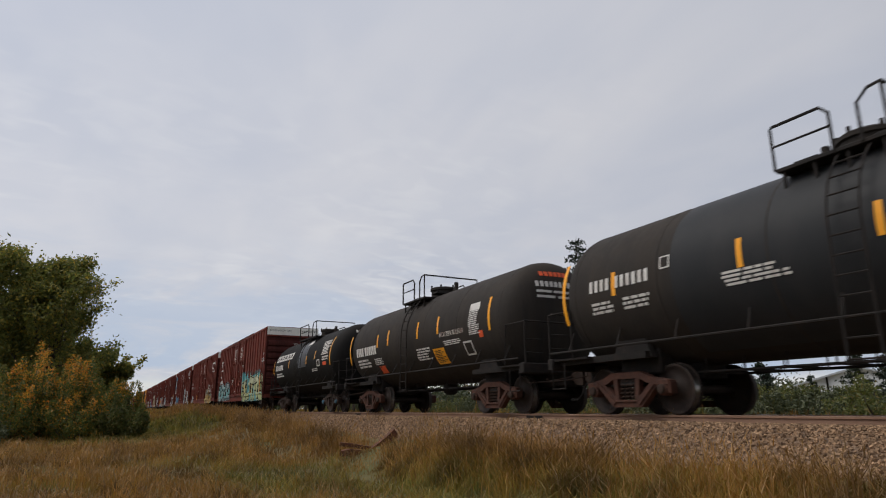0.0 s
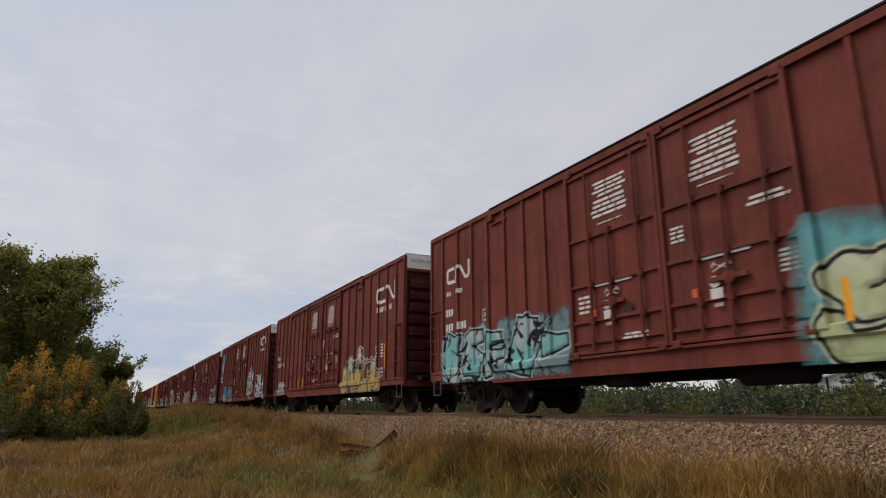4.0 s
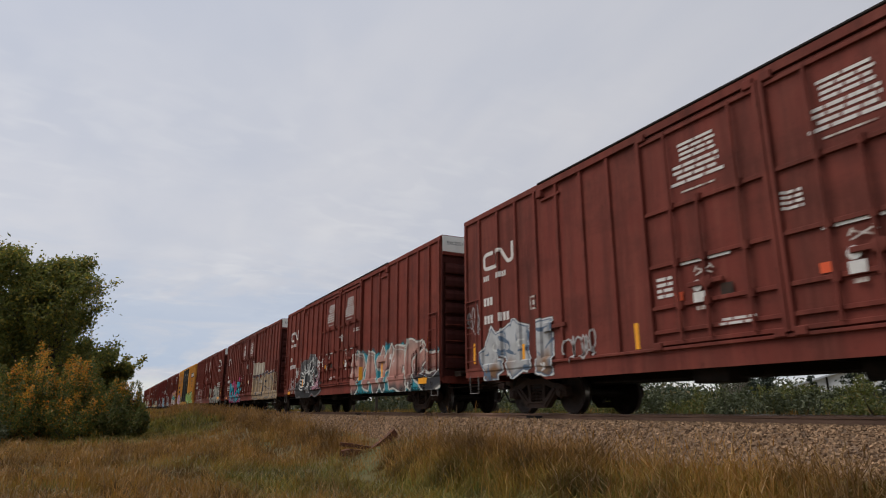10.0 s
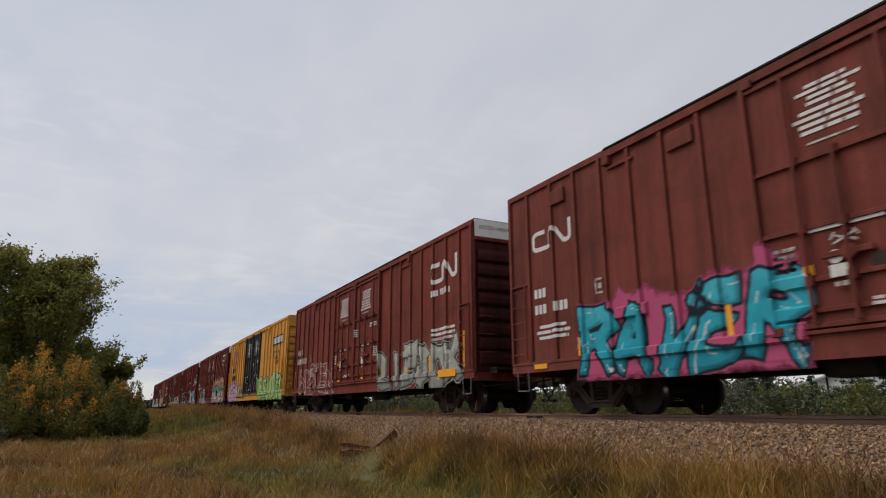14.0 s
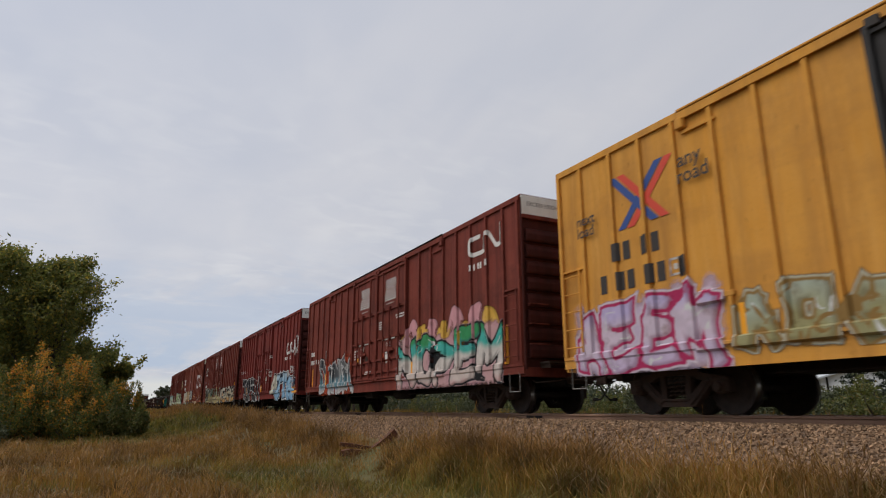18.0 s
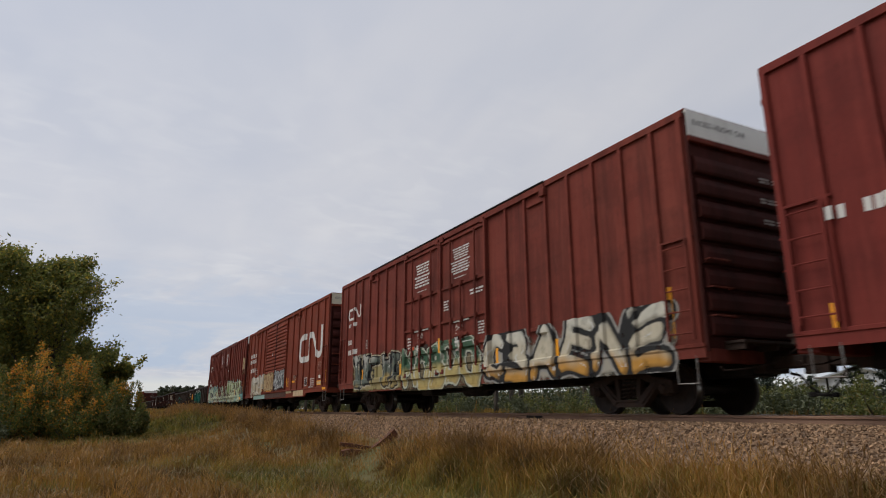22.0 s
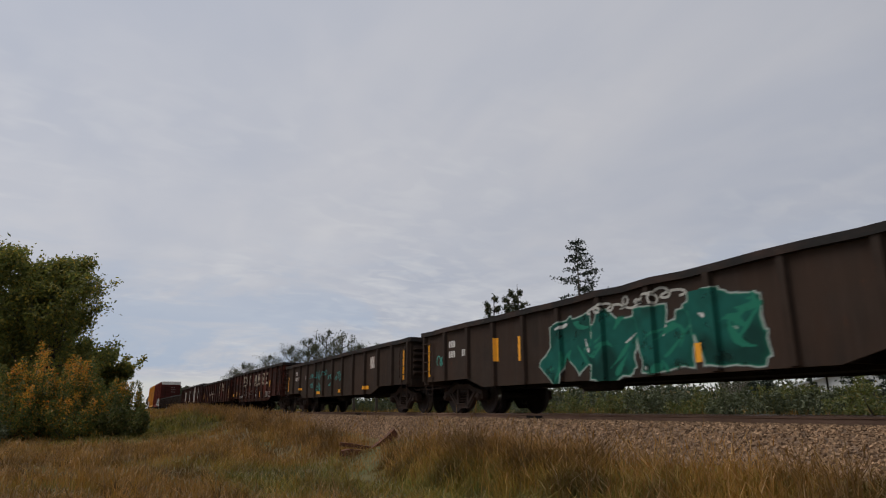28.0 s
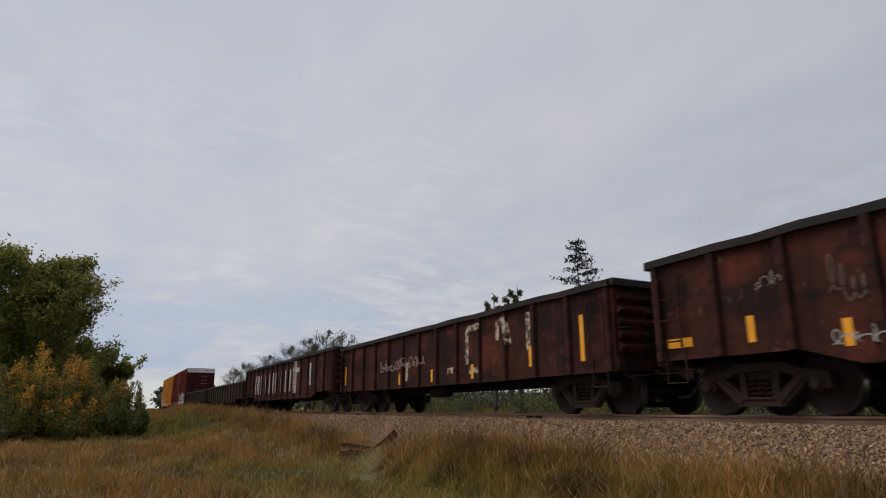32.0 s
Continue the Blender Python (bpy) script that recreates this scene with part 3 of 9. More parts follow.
class Car:
    """One car: its empty, and tools that place parts on the side by a (metres from the trailing end) and z."""

    def __init__(self, kind, label, lead, trail, half=HALF, group="train"):
        self.length, self.half = trail - lead, half
        self.ob = tagged(new(kind), label, "freight car", group)
        self.y0 = (lead + trail) / 2
        self.ob.location = (TRACK_X, self.y0, 0)
        self.relief = lambda a, z: 0.0

    def y(self, a):
        return self.length / 2 - a

    def skin(self, a, z):
        """The highest relief close by, on which paint lies."""
        return max(self.relief(a - 0.025, z), self.relief(a, z), self.relief(a + 0.025, z))

    def plate(self, m, a0, a1, z0, z1, d0, d1, c=0.006):
        return m.cbox(-self.half - d1, -self.half - d0, self.y(a1), self.y(a0), z0, z1, c)

    def bars(self, name, spans, material, label="", lift=0.006, slant=0.0):
        """Flat painted bars (a0, a1, z0, z1) that lie on the relief of the side."""
        if len(spans) > 1 and name in ("reflector", "white_placard", "white_strip", "company_lettering", "sill_paint"):
            return [self.bars(name, [q], material, label, lift, slant) for q in spans][0]
        m = M()
        for a0, a1, z0, z1 in spans:
            n = max(1, int((a1 - a0) / 0.045))
            st = [a0 + (a1 - a0) * i / n for i in range(n + 1)]
            vs = []
            for a in st:
                d = self.half + self.skin(a, (z0 + z1) / 2) + lift
                sh = slant * (z1 - z0)
                vs += [(-d, self.y(a), z0), (-d, self.y(a + sh), z1)]
            m.add(vs, [(2 * i, 2 * i + 2, 2 * i + 3, 2 * i + 1) for i in range(n)])
        return part(name, m, material, self.ob, label)

    def strokes(self, name, lines, w, material, label="", lift=0.007):
        """Painted lines of even width that lie on the relief; each line is a list of (a, z)."""
        if len(lines) > 1 and name == "company_lettering":
            return [self.strokes(name, [q], w, material, label, lift) for q in lines][0]
        m = M()
        for p in lines:
            q = []
            for (u0, v0), (u1, v1) in zip(p, p[1:]):
                k = max(1, int(math.hypot(u1 - u0, v1 - v0) / 0.025))
                q += [Vector((u0 + (u1 - u0) * i / k, v0 + (v1 - v0) * i / k)) for i in range(k)]
            q.append(Vector(p[-1]))
            vs, k = [], max(2, int(w / 0.035))
            for i, e in enumerate(q):
                d0 = (q[i] - q[i - 1]).normalized() if i else (q[1] - q[0]).normalized()
                d1 = (q[i + 1] - q[i]).normalized() if i < len(q) - 1 else d0
                t = (d0 + d1).normalized()
                nrm = Vector((-t.y, t.x)) * (w / 2) / max(0.6, t.dot(d0))
                for j in range(k + 1):
                    r = e + nrm * (1 - 2 * j / k)
                    vs.append((-(self.half + self.skin(r.x, r.y) + lift), self.y(r.x), r.y))
            m.add(vs, [(i * (k + 1) + j, (i + 1) * (k + 1) + j, (i + 1) * (k + 1) + j + 1, i * (k + 1) + j + 1) for i in range(len(q) - 1) for j in range(k)])
        return part(name, m, material, self.ob, label)

    def text_block(self, a0, a1, z0, z1, rows, seed, material=None, ragged=0.35):
        """Lines of stencil writing too small to read, as bars; each line is set on the middle of the block."""
        rng = random.Random(seed)
        spans, h, wide = [], (z1 - z0) / rows, a1 - a0
        for i in range(rows):
            zz, cut = z1 - (i + 1) * h, rng.random() * ragged * wide * 0.5
            a, end = a0 + cut, a1 - cut * rng.uniform(0.6, 1.2)
            while a < end - 0.03:
                w = min(rng.uniform(0.16, 0.42) * max(0.5, wide), end - a)
                spans.append((a, a + w, zz + h * 0.2, zz + h * 0.76))
                a += w + 0.035
        return tagged(self.bars("stencil_panel", spans, material or WHITE, "small white stencilled data"), kind="stuff")

    def number(self, a0, z0, h, groups, material=None, gap=0.28, seed=1):
        """Lettering of a number as plain blocks, one a character."""
        a = a0
        for g in groups:
            for _ in range(g):
                self.bars("number_block", [(a, a + h * 0.52, z0, z0 + h)], material or WHITE)
                a += h * 0.72
            a += gap

    def stripe(self, a, z0, z1, w=0.1):
        return self.bars("reflector", [(a, a + w, z0, z1)], STRIPE, "yellow reflective strip", 0.008)

    def mark(self, a, z, wide, high, material=None):
        """The railway's mark: a ring and a bent ribbon of even width, as plain shapes."""
        w, sx, sz = 0.19 * high, wide / 1.65, high
        m = M()

        def stroke(p):
            q = [Vector((a + u * sx, z + v * sz)) for u, v in p]
            left, right = [], []
            for i, c in enumerate(q):
                d0 = (q[i] - q[i - 1]).normalized() if i else (q[1] - q[0]).normalized()
                d1 = (q[i + 1] - q[i]).normalized() if i < len(q) - 1 else d0
                t = (d0 + d1).normalized()
                nrm = Vector((-t.y, t.x)) * (w / 2) / max(0.5, t.dot(d0))
                left.append(c + nrm)
                right.append(c - nrm)
            vs, k = [], max(2, int(w / 0.035))
            for L, R in zip(left, right):
                for j in range(k + 1):
                    e = L + (R - L) * (j / k)
                    vs.append((-(self.half + self.skin(e.x, e.y) + 0.007), self.y(e.x), e.y))
            m.add(vs, [(i * (k + 1) + j, (i + 1) * (k + 1) + j, (i + 1) * (k + 1) + j + 1, i * (k + 1) + j + 1) for i in range(len(q) - 1) for j in range(k)])

        def dense(p):
            out = []
            for (u0, v0), (u1, v1) in zip(p, p[1:]):
                k = max(1, int(math.hypot((u1 - u0) * sx, (v1 - v0) * sz) / 0.025))
                out += [(u0 + (u1 - u0) * i / k, v0 + (v1 - v0) * i / k) for i in range(k)]
            return out + [p[-1]]

        def curve(cx, cy, r, a0, a1):
            return [(cx + r * math.cos(radians(t)), cy + r * math.sin(radians(t))) for t in np.linspace(a0, a1, 7)]

        stroke(dense([(0.56, 0.80)] + curve(0.24, 0.62, 0.18, 90, 180) + curve(0.24, 0.25, 0.18, 180, 270) + curve(0.62, 0.21, 0.14, -90, 0)
                     + curve(0.90, 0.66, 0.14, 180, 45) + curve(1.42, 0.26, 0.15, 225, 360) + [(1.57, 1.0)]))
        return part("railway_mark", m, material or WHITE, self.ob, "white ribbon mark of the railway")


def ladder(car, a0, a1, z0, z1, n, depth, material, name="ladder"):
    m = M()
    d = car.half + depth
    for a in (a0, a1):
        m.box(-d - 0.012, -d + 0.012, car.y(a) - 0.02, car.y(a) + 0.02, z0 - 0.1, z1 + 0.1)
    for i in range(n):
        z = z0 + (z1 - z0) * i / (n - 1)
        m.tube([(-d, car.y(a0), z), (-d, car.y(a1), z)], 0.014, 5)
    return part(name, m, material, car.ob)


POSTS = (0.06, 0.76, 1.62, 2.40, 3.19, 3.97, 4.77, 5.57, 12.25, 13.05, 13.84, 14.62, 15.40, 16.20, 16.98, 17.62)


def boxcar(label, lead, trail, paint, door=None, door_span=(6.38, 8.86, 11.4), rib_doors=False, posts=POSTS, seed=0, flaps=False, sill_patch=None, track_mat=None):
    """A high-cube boxcar: side sheets with pressed posts, two doors with bars, corrugated ends, roof, ladders, underframe and trucks."""
    c = Car("boxcar", label, lead, trail)
    L, H = c.length, HALF
    k = L / 17.7
    posts = [p * k for p in posts]
    dl, dm, dr = (x * k for x in door_span)
    rng = random.Random(seed)
    door = door or paint

    def relief(a, z):
        if 0.99 < z < 1.10 and dl - 3.03 < a < dr + 2.48:
            return 0.09
        if 1.69 < z < 1.83 and (dl - 2.98 < a < dl - 2.27 or dr + 1.72 < a < dr + 2.43):
            return 0.066
        if z < 1.02:
            return 0.035 if z > 0.75 else 0.03
        if rib_doors and dl + 0.05 < a < dr - 0.05 and z < TOP - 0.25 and abs(a - dm) > 0.1:
            q = ((z - 1.16) / ((TOP - 1.45) / 19)) % 1.0 * (TOP - 1.45) / 19
            return 0.079 if 0.01 < q < 0.14 else 0.042
        if dl - 0.03 < a < dr + 0.03 and z < TOP - 0.25:
            if abs(a - dm) < 0.12 or a < dl + 0.12 or a > dr - 0.12:
                return 0.112
            return 0.084 if min(abs(z - q) for q in (1.13, 1.32, 1.72, 2.42, 3.35)) < 0.05 else 0.04
        if z < 1.11:
            return 0.056
        for p in posts:
            if abs(a - p) < 0.06:
                return 0.059
        return 0.0

    c.relief = relief
    # side sheets and roof
    y0, y1 = -L / 2, L / 2
    body = M()
    body.cbox(-H, -H + 0.05, y0 + 0.02, y1 - 0.02, 0.98, TOP, 0.008)
    body.cbox(H - 0.05, H, y0 + 0.02, y1 - 0.02, 0.98, TOP, 0.008)
    body.box(-H + 0.05, H - 0.05, y0 + 0.1, y1 - 0.1, 0.98, 1.08)
    part("body", body, paint, c.ob)
    roof = M()
    roof.prism([(y0 - 0.02, 0), (y1 + 0.02, 0), (y1 + 0.02, 0.06), (y0 - 0.02, 0.06)], -1, 1)
    roof.v = [(x * (H - 0.02), y, TOP - 0.005 + z + (0 if z < 0.01 else 0.0)) for x, y, z in roof.v]
    roof.add([(-H + 0.02, y0, TOP + 0.055), (0, y0, TOP + 0.07), (H - 0.02, y0, TOP + 0.055), (-H + 0.02, y1, TOP + 0.055), (0, y1, TOP + 0.07), (H - 0.02, y1, TOP + 0.055)],
             [(0, 1, 4, 3), (1, 2, 5, 4), (0, 2, 1), (3, 4, 5)])
    part("roof", roof, paint, c.ob)
    n_rib = 17
    for i in range(1, n_rib):
        y = y0 + L * i / n_rib
        me = shared("roof_rib|", lambda: M().prism([(-0.03, TOP + 0.05), (0.03, TOP + 0.05), (0.02, TOP + 0.085), (-0.02, TOP + 0.085)], -H + 0.5, H - 0.5), paint)
        part("roof_rib", me, paint, c.ob).location = (0, y, 0)
    # the eaves and the door track hood
    eave = M()
    c.plate(eave, 0.0, L, TOP - 0.11, TOP + 0.02, 0.0, 0.045)
    part("top_rail", eave, paint, c.ob)
    hood = M()
    c.plate(hood, dl - 3.0, dr + 2.45, TOP - 0.012, TOP + 0.03, 0.0, 0.085, 0.01)
    tr = M()
    c.plate(tr, dl - 3.0, dr + 2.45, TOP - 0.17, TOP - 0.02, 0.046, 0.07)
    part("track_face", tr, paint, c.ob)
    part("door_track", hood, track_mat or UNDER, c.ob, "door track under the eaves")
    # posts
    for p in posts:
        w = 0.05 if 0.2 < p < L - 0.2 else 0.06

        def post():
            m = M()
            m.prism([(-w * 0.85, 0), (w * 0.85, 0), (w * 0.7, 0.056), (-w * 0.7, 0.056)], 1.05, TOP - 0.11)
            m.v = [(-H - d, yy, z) for z, yy, d in [(v[0], v[1], v[2]) for v in m.v]]
            return m
        part("side_post", shared("side_post|%.3f" % w, post, paint), paint, c.ob).location = (0, c.y(p), 0)
    # sill, deeper between the trucks
    sill = M()
    pts = [(y0, 1.06), (y0, 0.86), (y0 + 3.2, 0.86), (y0 + 3.55, 0.70), (y1 - 3.35, 0.70), (y1 - 3.0, 0.86), (y1, 0.86), (y1, 1.06)]
    sill.prism(pts, -H - 0.032, -H + 0.03)
    c.plate(sill, 0.0, L, 1.02, 1.08, 0.0, 0.05)
    part("side_sill", sill, sill_patch or paint, c.ob)
    far = M()
    far.prism(pts, H - 0.03, H + 0.032)
    part("side_sill", far, paint, c.ob)
    # doors
    for i, (da, db) in enumerate(((dl, dm), (dm, dr))):
        m = M()
        c.plate(m, da + 0.012, db - 0.012, 1.09, TOP - 0.19, 0.0, 0.035, 0.006)
        if rib_doors:
            part_door = part("door", m, door, c.ob, "ribbed sliding door")
            nn = 19
            for j in range(nn):
                z = 1.16 + (TOP - 1.45) * j / nn
                rib = M()
                rib.prism([(z, 0.035), (z + 0.15, 0.035), (z + 0.11, 0.075), (z + 0.03, 0.075)], -0.5, 0.5)
                w = (db - da) - 0.14
                rib.v = [(-H - d, c.y((da + db) / 2) + x * w, z2) for x, z2, d in rib.v]
                part("door_rib", rib, door, part_door)
            for e in (da + 0.05, db - 0.05):
                edge = M()
                c.plate(edge, e - 0.035, e + 0.035, 1.09, TOP - 0.19, 0.035, 0.085)
                part("door_edge", edge, END_DARK if abs(e - dm) < 0.1 else door, part_door)
            continue
        part_door = part("door", m, door, c.ob, "plug door with locking bars")
        for e in (da + 0.05, db - 0.05):
            fr = M()
            c.plate(fr, e - 0.04, e + 0.04, 1.09, TOP - 0.19, 0.03, 0.11)
            part("door_edge", fr, door, part_door)
        for z in (1.13, 1.32, 1.72, 2.42, 3.35, TOP - 0.28):
            b = M()
            c.plate(b, da + 0.09, db - 0.09, z - 0.035, z + 0.03, 0.03, 0.082)
            part("door_beam", b, door, part_door)
        w = db - da
        for e, za, zb in ((da + 0.28 * w, 1.15, TOP - 0.3), (da + 0.5 * w, 1.15, 3.4), (da + 0.80 * w, 1.15, TOP - 0.3)):
            rod = M().tube([(-H - 0.125, c.y(e), za), (-H - 0.125, c.y(e), zb)], 0.028, 6)
            for z in (1.7, 2.4, 3.35):
                rod.box(-H - 0.135, -H - 0.04, c.y(e) - 0.05, c.y(e) + 0.05, z - 0.06, z + 0.06)
            part("lock_rod", rod, door, part_door)
        hd = M()
        c.plate(hd, da + 0.36 * w, da + 0.62 * w, 1.95, 2.03, 0.06, 0.12, 0.01)
        hd.lathe([(-H - 0.14, 0.05), (-H - 0.13, 0.1), (-H - 0.05, 0.11)], "x", 12, (0, c.y(da + 0.5 * w), 1.99))
        part("door_handle", hd, door, part_door)
        for e in (da + 0.15, db - 0.15):
            for z0, z1 in ((TOP - 0.24, TOP - 0.1), (1.03, 1.15)):
                roll = M()
                c.plate(roll, e - 0.09, e + 0.09, z0, z1, 0.05, 0.115, 0.01)
                part("door_roller", roll, door, part_door)
    for a in (dl - 2.95, dr + 2.4):
        stop = M()
        c.plate(stop, a - 0.09, a + 0.09, TOP - 0.33, TOP - 0.14, 0.0, 0.11, 0.015)
        part("door_stop", stop, paint, c.ob)
    guide = M()
    c.plate(guide, dl - 3.0, dr + 2.45, 1.02, 1.07, 0.04, 0.085)
    part("door_guide", guide, paint, c.ob)
    for a0, a1 in ((dl - 2.95, dl - 2.3), (dr + 1.75, dr + 2.4)):
        br = M()
        c.plate(br, a0, a1, TOP - 0.42, TOP - 0.36, 0.0, 0.05)
        part("door_stop_bracket", br, paint, c.ob)
        br = M()
        c.plate(br, a0, a1, 1.72, 1.80, 0.0, 0.06)
        part("stop_bracket", br, paint, c.ob)
    if flaps:
        for a in (1.55, 4.9, 12.5, 15.0):
            fl = M()
            c.plate(fl, a * k, a * k + 0.55, TOP - 0.62, TOP - 0.3, 0.0, 0.06, 0.015)
            part("side_vent", fl, paint, c.ob)
    # ends
    for s in (-1, 1):
        e = M()
        ye = s * L / 2
        e.box(-H + 0.03, H - 0.03, ye - s * 0.06, ye - s * 0.02, 0.95, TOP - 0.02)
        for x in (-1, 1):
            e.cbox(x * H, x * (H - 0.06), ye - s * 0.02, ye + s * 0.035, 0.95, TOP - 0.02, 0.01)
        # end walls and ribs are darker than the sides, except on yellow cars
        toned = END_DARK if paint is not YELLOW else paint
        end = part("end_wall", e, toned, c.ob, "corrugated end wall")
        nr = 8
        for j in range(nr):
            z = 1.15 + (TOP - 0.75 - 1.15) * j / nr
            hh = (TOP - 0.75 - 1.15) / nr
            rb = M()
            rb.prism([(0, z + hh * 0.1), (s * 0.085, z + hh * 0.15), (s * 0.10, z + hh * 0.25), (s * 0.10, z + hh * 0.6), (s * 0.06, z + hh * 0.88), (0, z + hh * 0.98)][::(1 if s < 0 else -1)], -H + 0.12, H - 0.12)
            ob = part("end_rib", rb, toned, end)
            ob.location = (0, ye - s * 0.025, 0)
        wb = M()
        wb.box(-H + 0.02, H - 0.02, ye - s * 0.02, ye + s * 0.042, TOP - 0.44, TOP + 0.03)
        part("end_band", wb, {"yellow_car_paint": YELLOW, "oxide_red_car_paint": END_CREAM}.get(paint.name, END_WHITE), c.ob, "white band under the roof with small lettering")
        if s < 0:
            me = letters("EXCESS HEIGHT CAR", 0.10)
            if not me.materials:
                me.materials.append(GREY_LETTER)
            part("end_lettering", me, GREY_LETTER, c.ob, "small grey stencilled words").location = (-H + 0.16, ye - 0.046, TOP - 0.22)
            m2 = M()
            for i in range(8):
                x = 0.55 + 0.11 * i + (0.08 if i > 2 else 0)
                m2.box(x, x + 0.07, ye - 0.046, ye - 0.043, TOP - 0.22, TOP - 0.12)
            part("end_number", m2, GREY_LETTER, c.ob)
        if s < 0:
            for j in (5, 6, 7):
                zz = 1.15 + (TOP - 0.75 - 1.15) / 8 * j + 0.115
                m2 = M()
                for r3 in range(2):
                    for i in range(4):
                        x = 0.05 + 0.17 * i + 0.03 * ((i + j) % 2)
                        m2.box(x, x + 0.15 - 0.03 * (i % 3), ye - 0.079, ye - 0.076, zz + 0.055 * r3, zz + 0.055 * r3 + 0.032)
                tagged(part("stencil_panel", m2, FADED_WHITE, c.ob, "small stencilled data"), kind="stuff")
        rail = M()
        rail.cbox(-H + 0.02, H - 0.02, ye - s * 0.02, ye + s * 0.07, TOP - 0.54, TOP - 0.44, 0.01)
        part("end_rail", rail, paint, c.ob)
        plat = M()
        plat.box(-1.2, 0.9, ye + s * 0.03, ye + s * 0.38, 1.08, 1.12)
        for x in (-1.15, -0.4, 0.4, 0.85):
            plat.box(x - 0.02, x + 0.02, ye, ye + s * 0.36, 0.98, 1.08)
        part("crossover_step", plat, STEEL, c.ob)
        sl = M()
        sl.cbox(-H + 0.02, H - 0.02, ye - s * 0.25, ye + s * 0.02, 0.80, 1.0, 0.01)
        part("end_sill", sl, paint, c.ob)
        for z in (1.5, 1.95, 2.4):
            gi = M().tube([(-H + 0.12, ye + s * 0.03, z), (-H + 0.12, ye + s * 0.13, z), (-H + 0.6, ye + s * 0.13, z), (-H + 0.6, ye + s * 0.03, z)], 0.014, 5)
            part("grab_iron", gi, paint, c.ob)
        if s < 0:
            br = M()
            yb = ye - 0.2
            ring = [(0.55 + 0.27 * math.cos(t), yb, 2.35 + 0.27 * math.sin(t)) for t in np.linspace(0, 2 * math.pi, 19)]
            br.tube(ring, 0.018, 5)
            for t in range(4):
                br.tube([(0.55, yb, 2.35), (0.55 + 0.27 * math.cos(t * 1.571), yb, 2.35 + 0.27 * math.sin(t * 1.571))], 0.012, 4)
            br.cbox(0.4, 0.7, ye, yb + 0.05, 2.05, 2.65, 0.02)
            br.tube([(0.55, yb + 0.07, 2.1), (0.55, yb + 0.07, 1.05)], 0.02, 5)
            part("brake_wheel", br, UNDER, c.ob, "dark hand brake wheel and housing")
    # ladders and steps at the corners
    for a in (0.14 * k, L - 0.14 - 0.5):
        ladder(c, a, a + 0.5, 1.25, 2.65, 5, 0.09, paint)
        fr = M()
        y = c.y(a + 0.25)
        fr.tube([(-H - 0.02, y - 0.2, 0.9), (-H - 0.02, y - 0.2, 0.48), (-H - 0.02, y + 0.2, 0.48), (-H - 0.02, y + 0.2, 0.9)], 0.016, 5)
        part("sill_step", fr, STEP_STEEL, c.ob, "bent grey steel sill step")
        bd = M()
        c.plate(bd, a - 0.1, a + 0.62, 2.76, 2.80, 0.0, 0.05)
        part("ladder_bracket", bd, paint, c.ob)
    # underframe
    u = M()
    u.cbox(-0.35, 0.35, y0 + 0.2, y1 - 0.2, 0.62, 1.0, 0.02)
    for y in (-4.8, -2.4, 0, 2.4, 4.8):
        u.box(-H + 0.1, H - 0.1, y - 0.08, y + 0.08, 0.74, 1.0)
    part("centre_sill", u, UNDER, c.ob)
    tank = M().lathe([(-0.6, 0.02), (-0.57, 0.18), (0.57, 0.18), (0.6, 0.02)], "y", 14, (-0.8, rng.uniform(-1.5, 0.5), 0.62))
    part("air_reservoir", tank, UNDER, c.ob, smooth=True)
    rg = M().tube([(-0.9, y0 + 4.0, 0.62), (-0.9, 0, 0.58), (-0.9, y1 - 4, 0.62)], 0.022, 5)
    rg.cbox(-1.2, -0.7, 1.4, 2.1, 0.50, 0.95, 0.03)
    part("brake_rigging", rg, UNDER, c.ob)
    for s in (-1, 1):
        truck(c.ob, s * (L / 2 - 2.27))
    couplers(c.ob, L)
    # common paint marks
    c.bars("placard", [(2.85 * k, 3.12 * k, 2.22, 2.26), (2.85 * k, 3.12 * k, 2.48, 2.52), (2.85 * k, 2.89 * k, 2.26, 2.48), (3.08 * k, 3.12 * k, 2.26, 2.48), (2.94 * k, 3.03 * k, 2.32, 2.42)], FADED_WHITE, "square lubrication stencil")
    return c


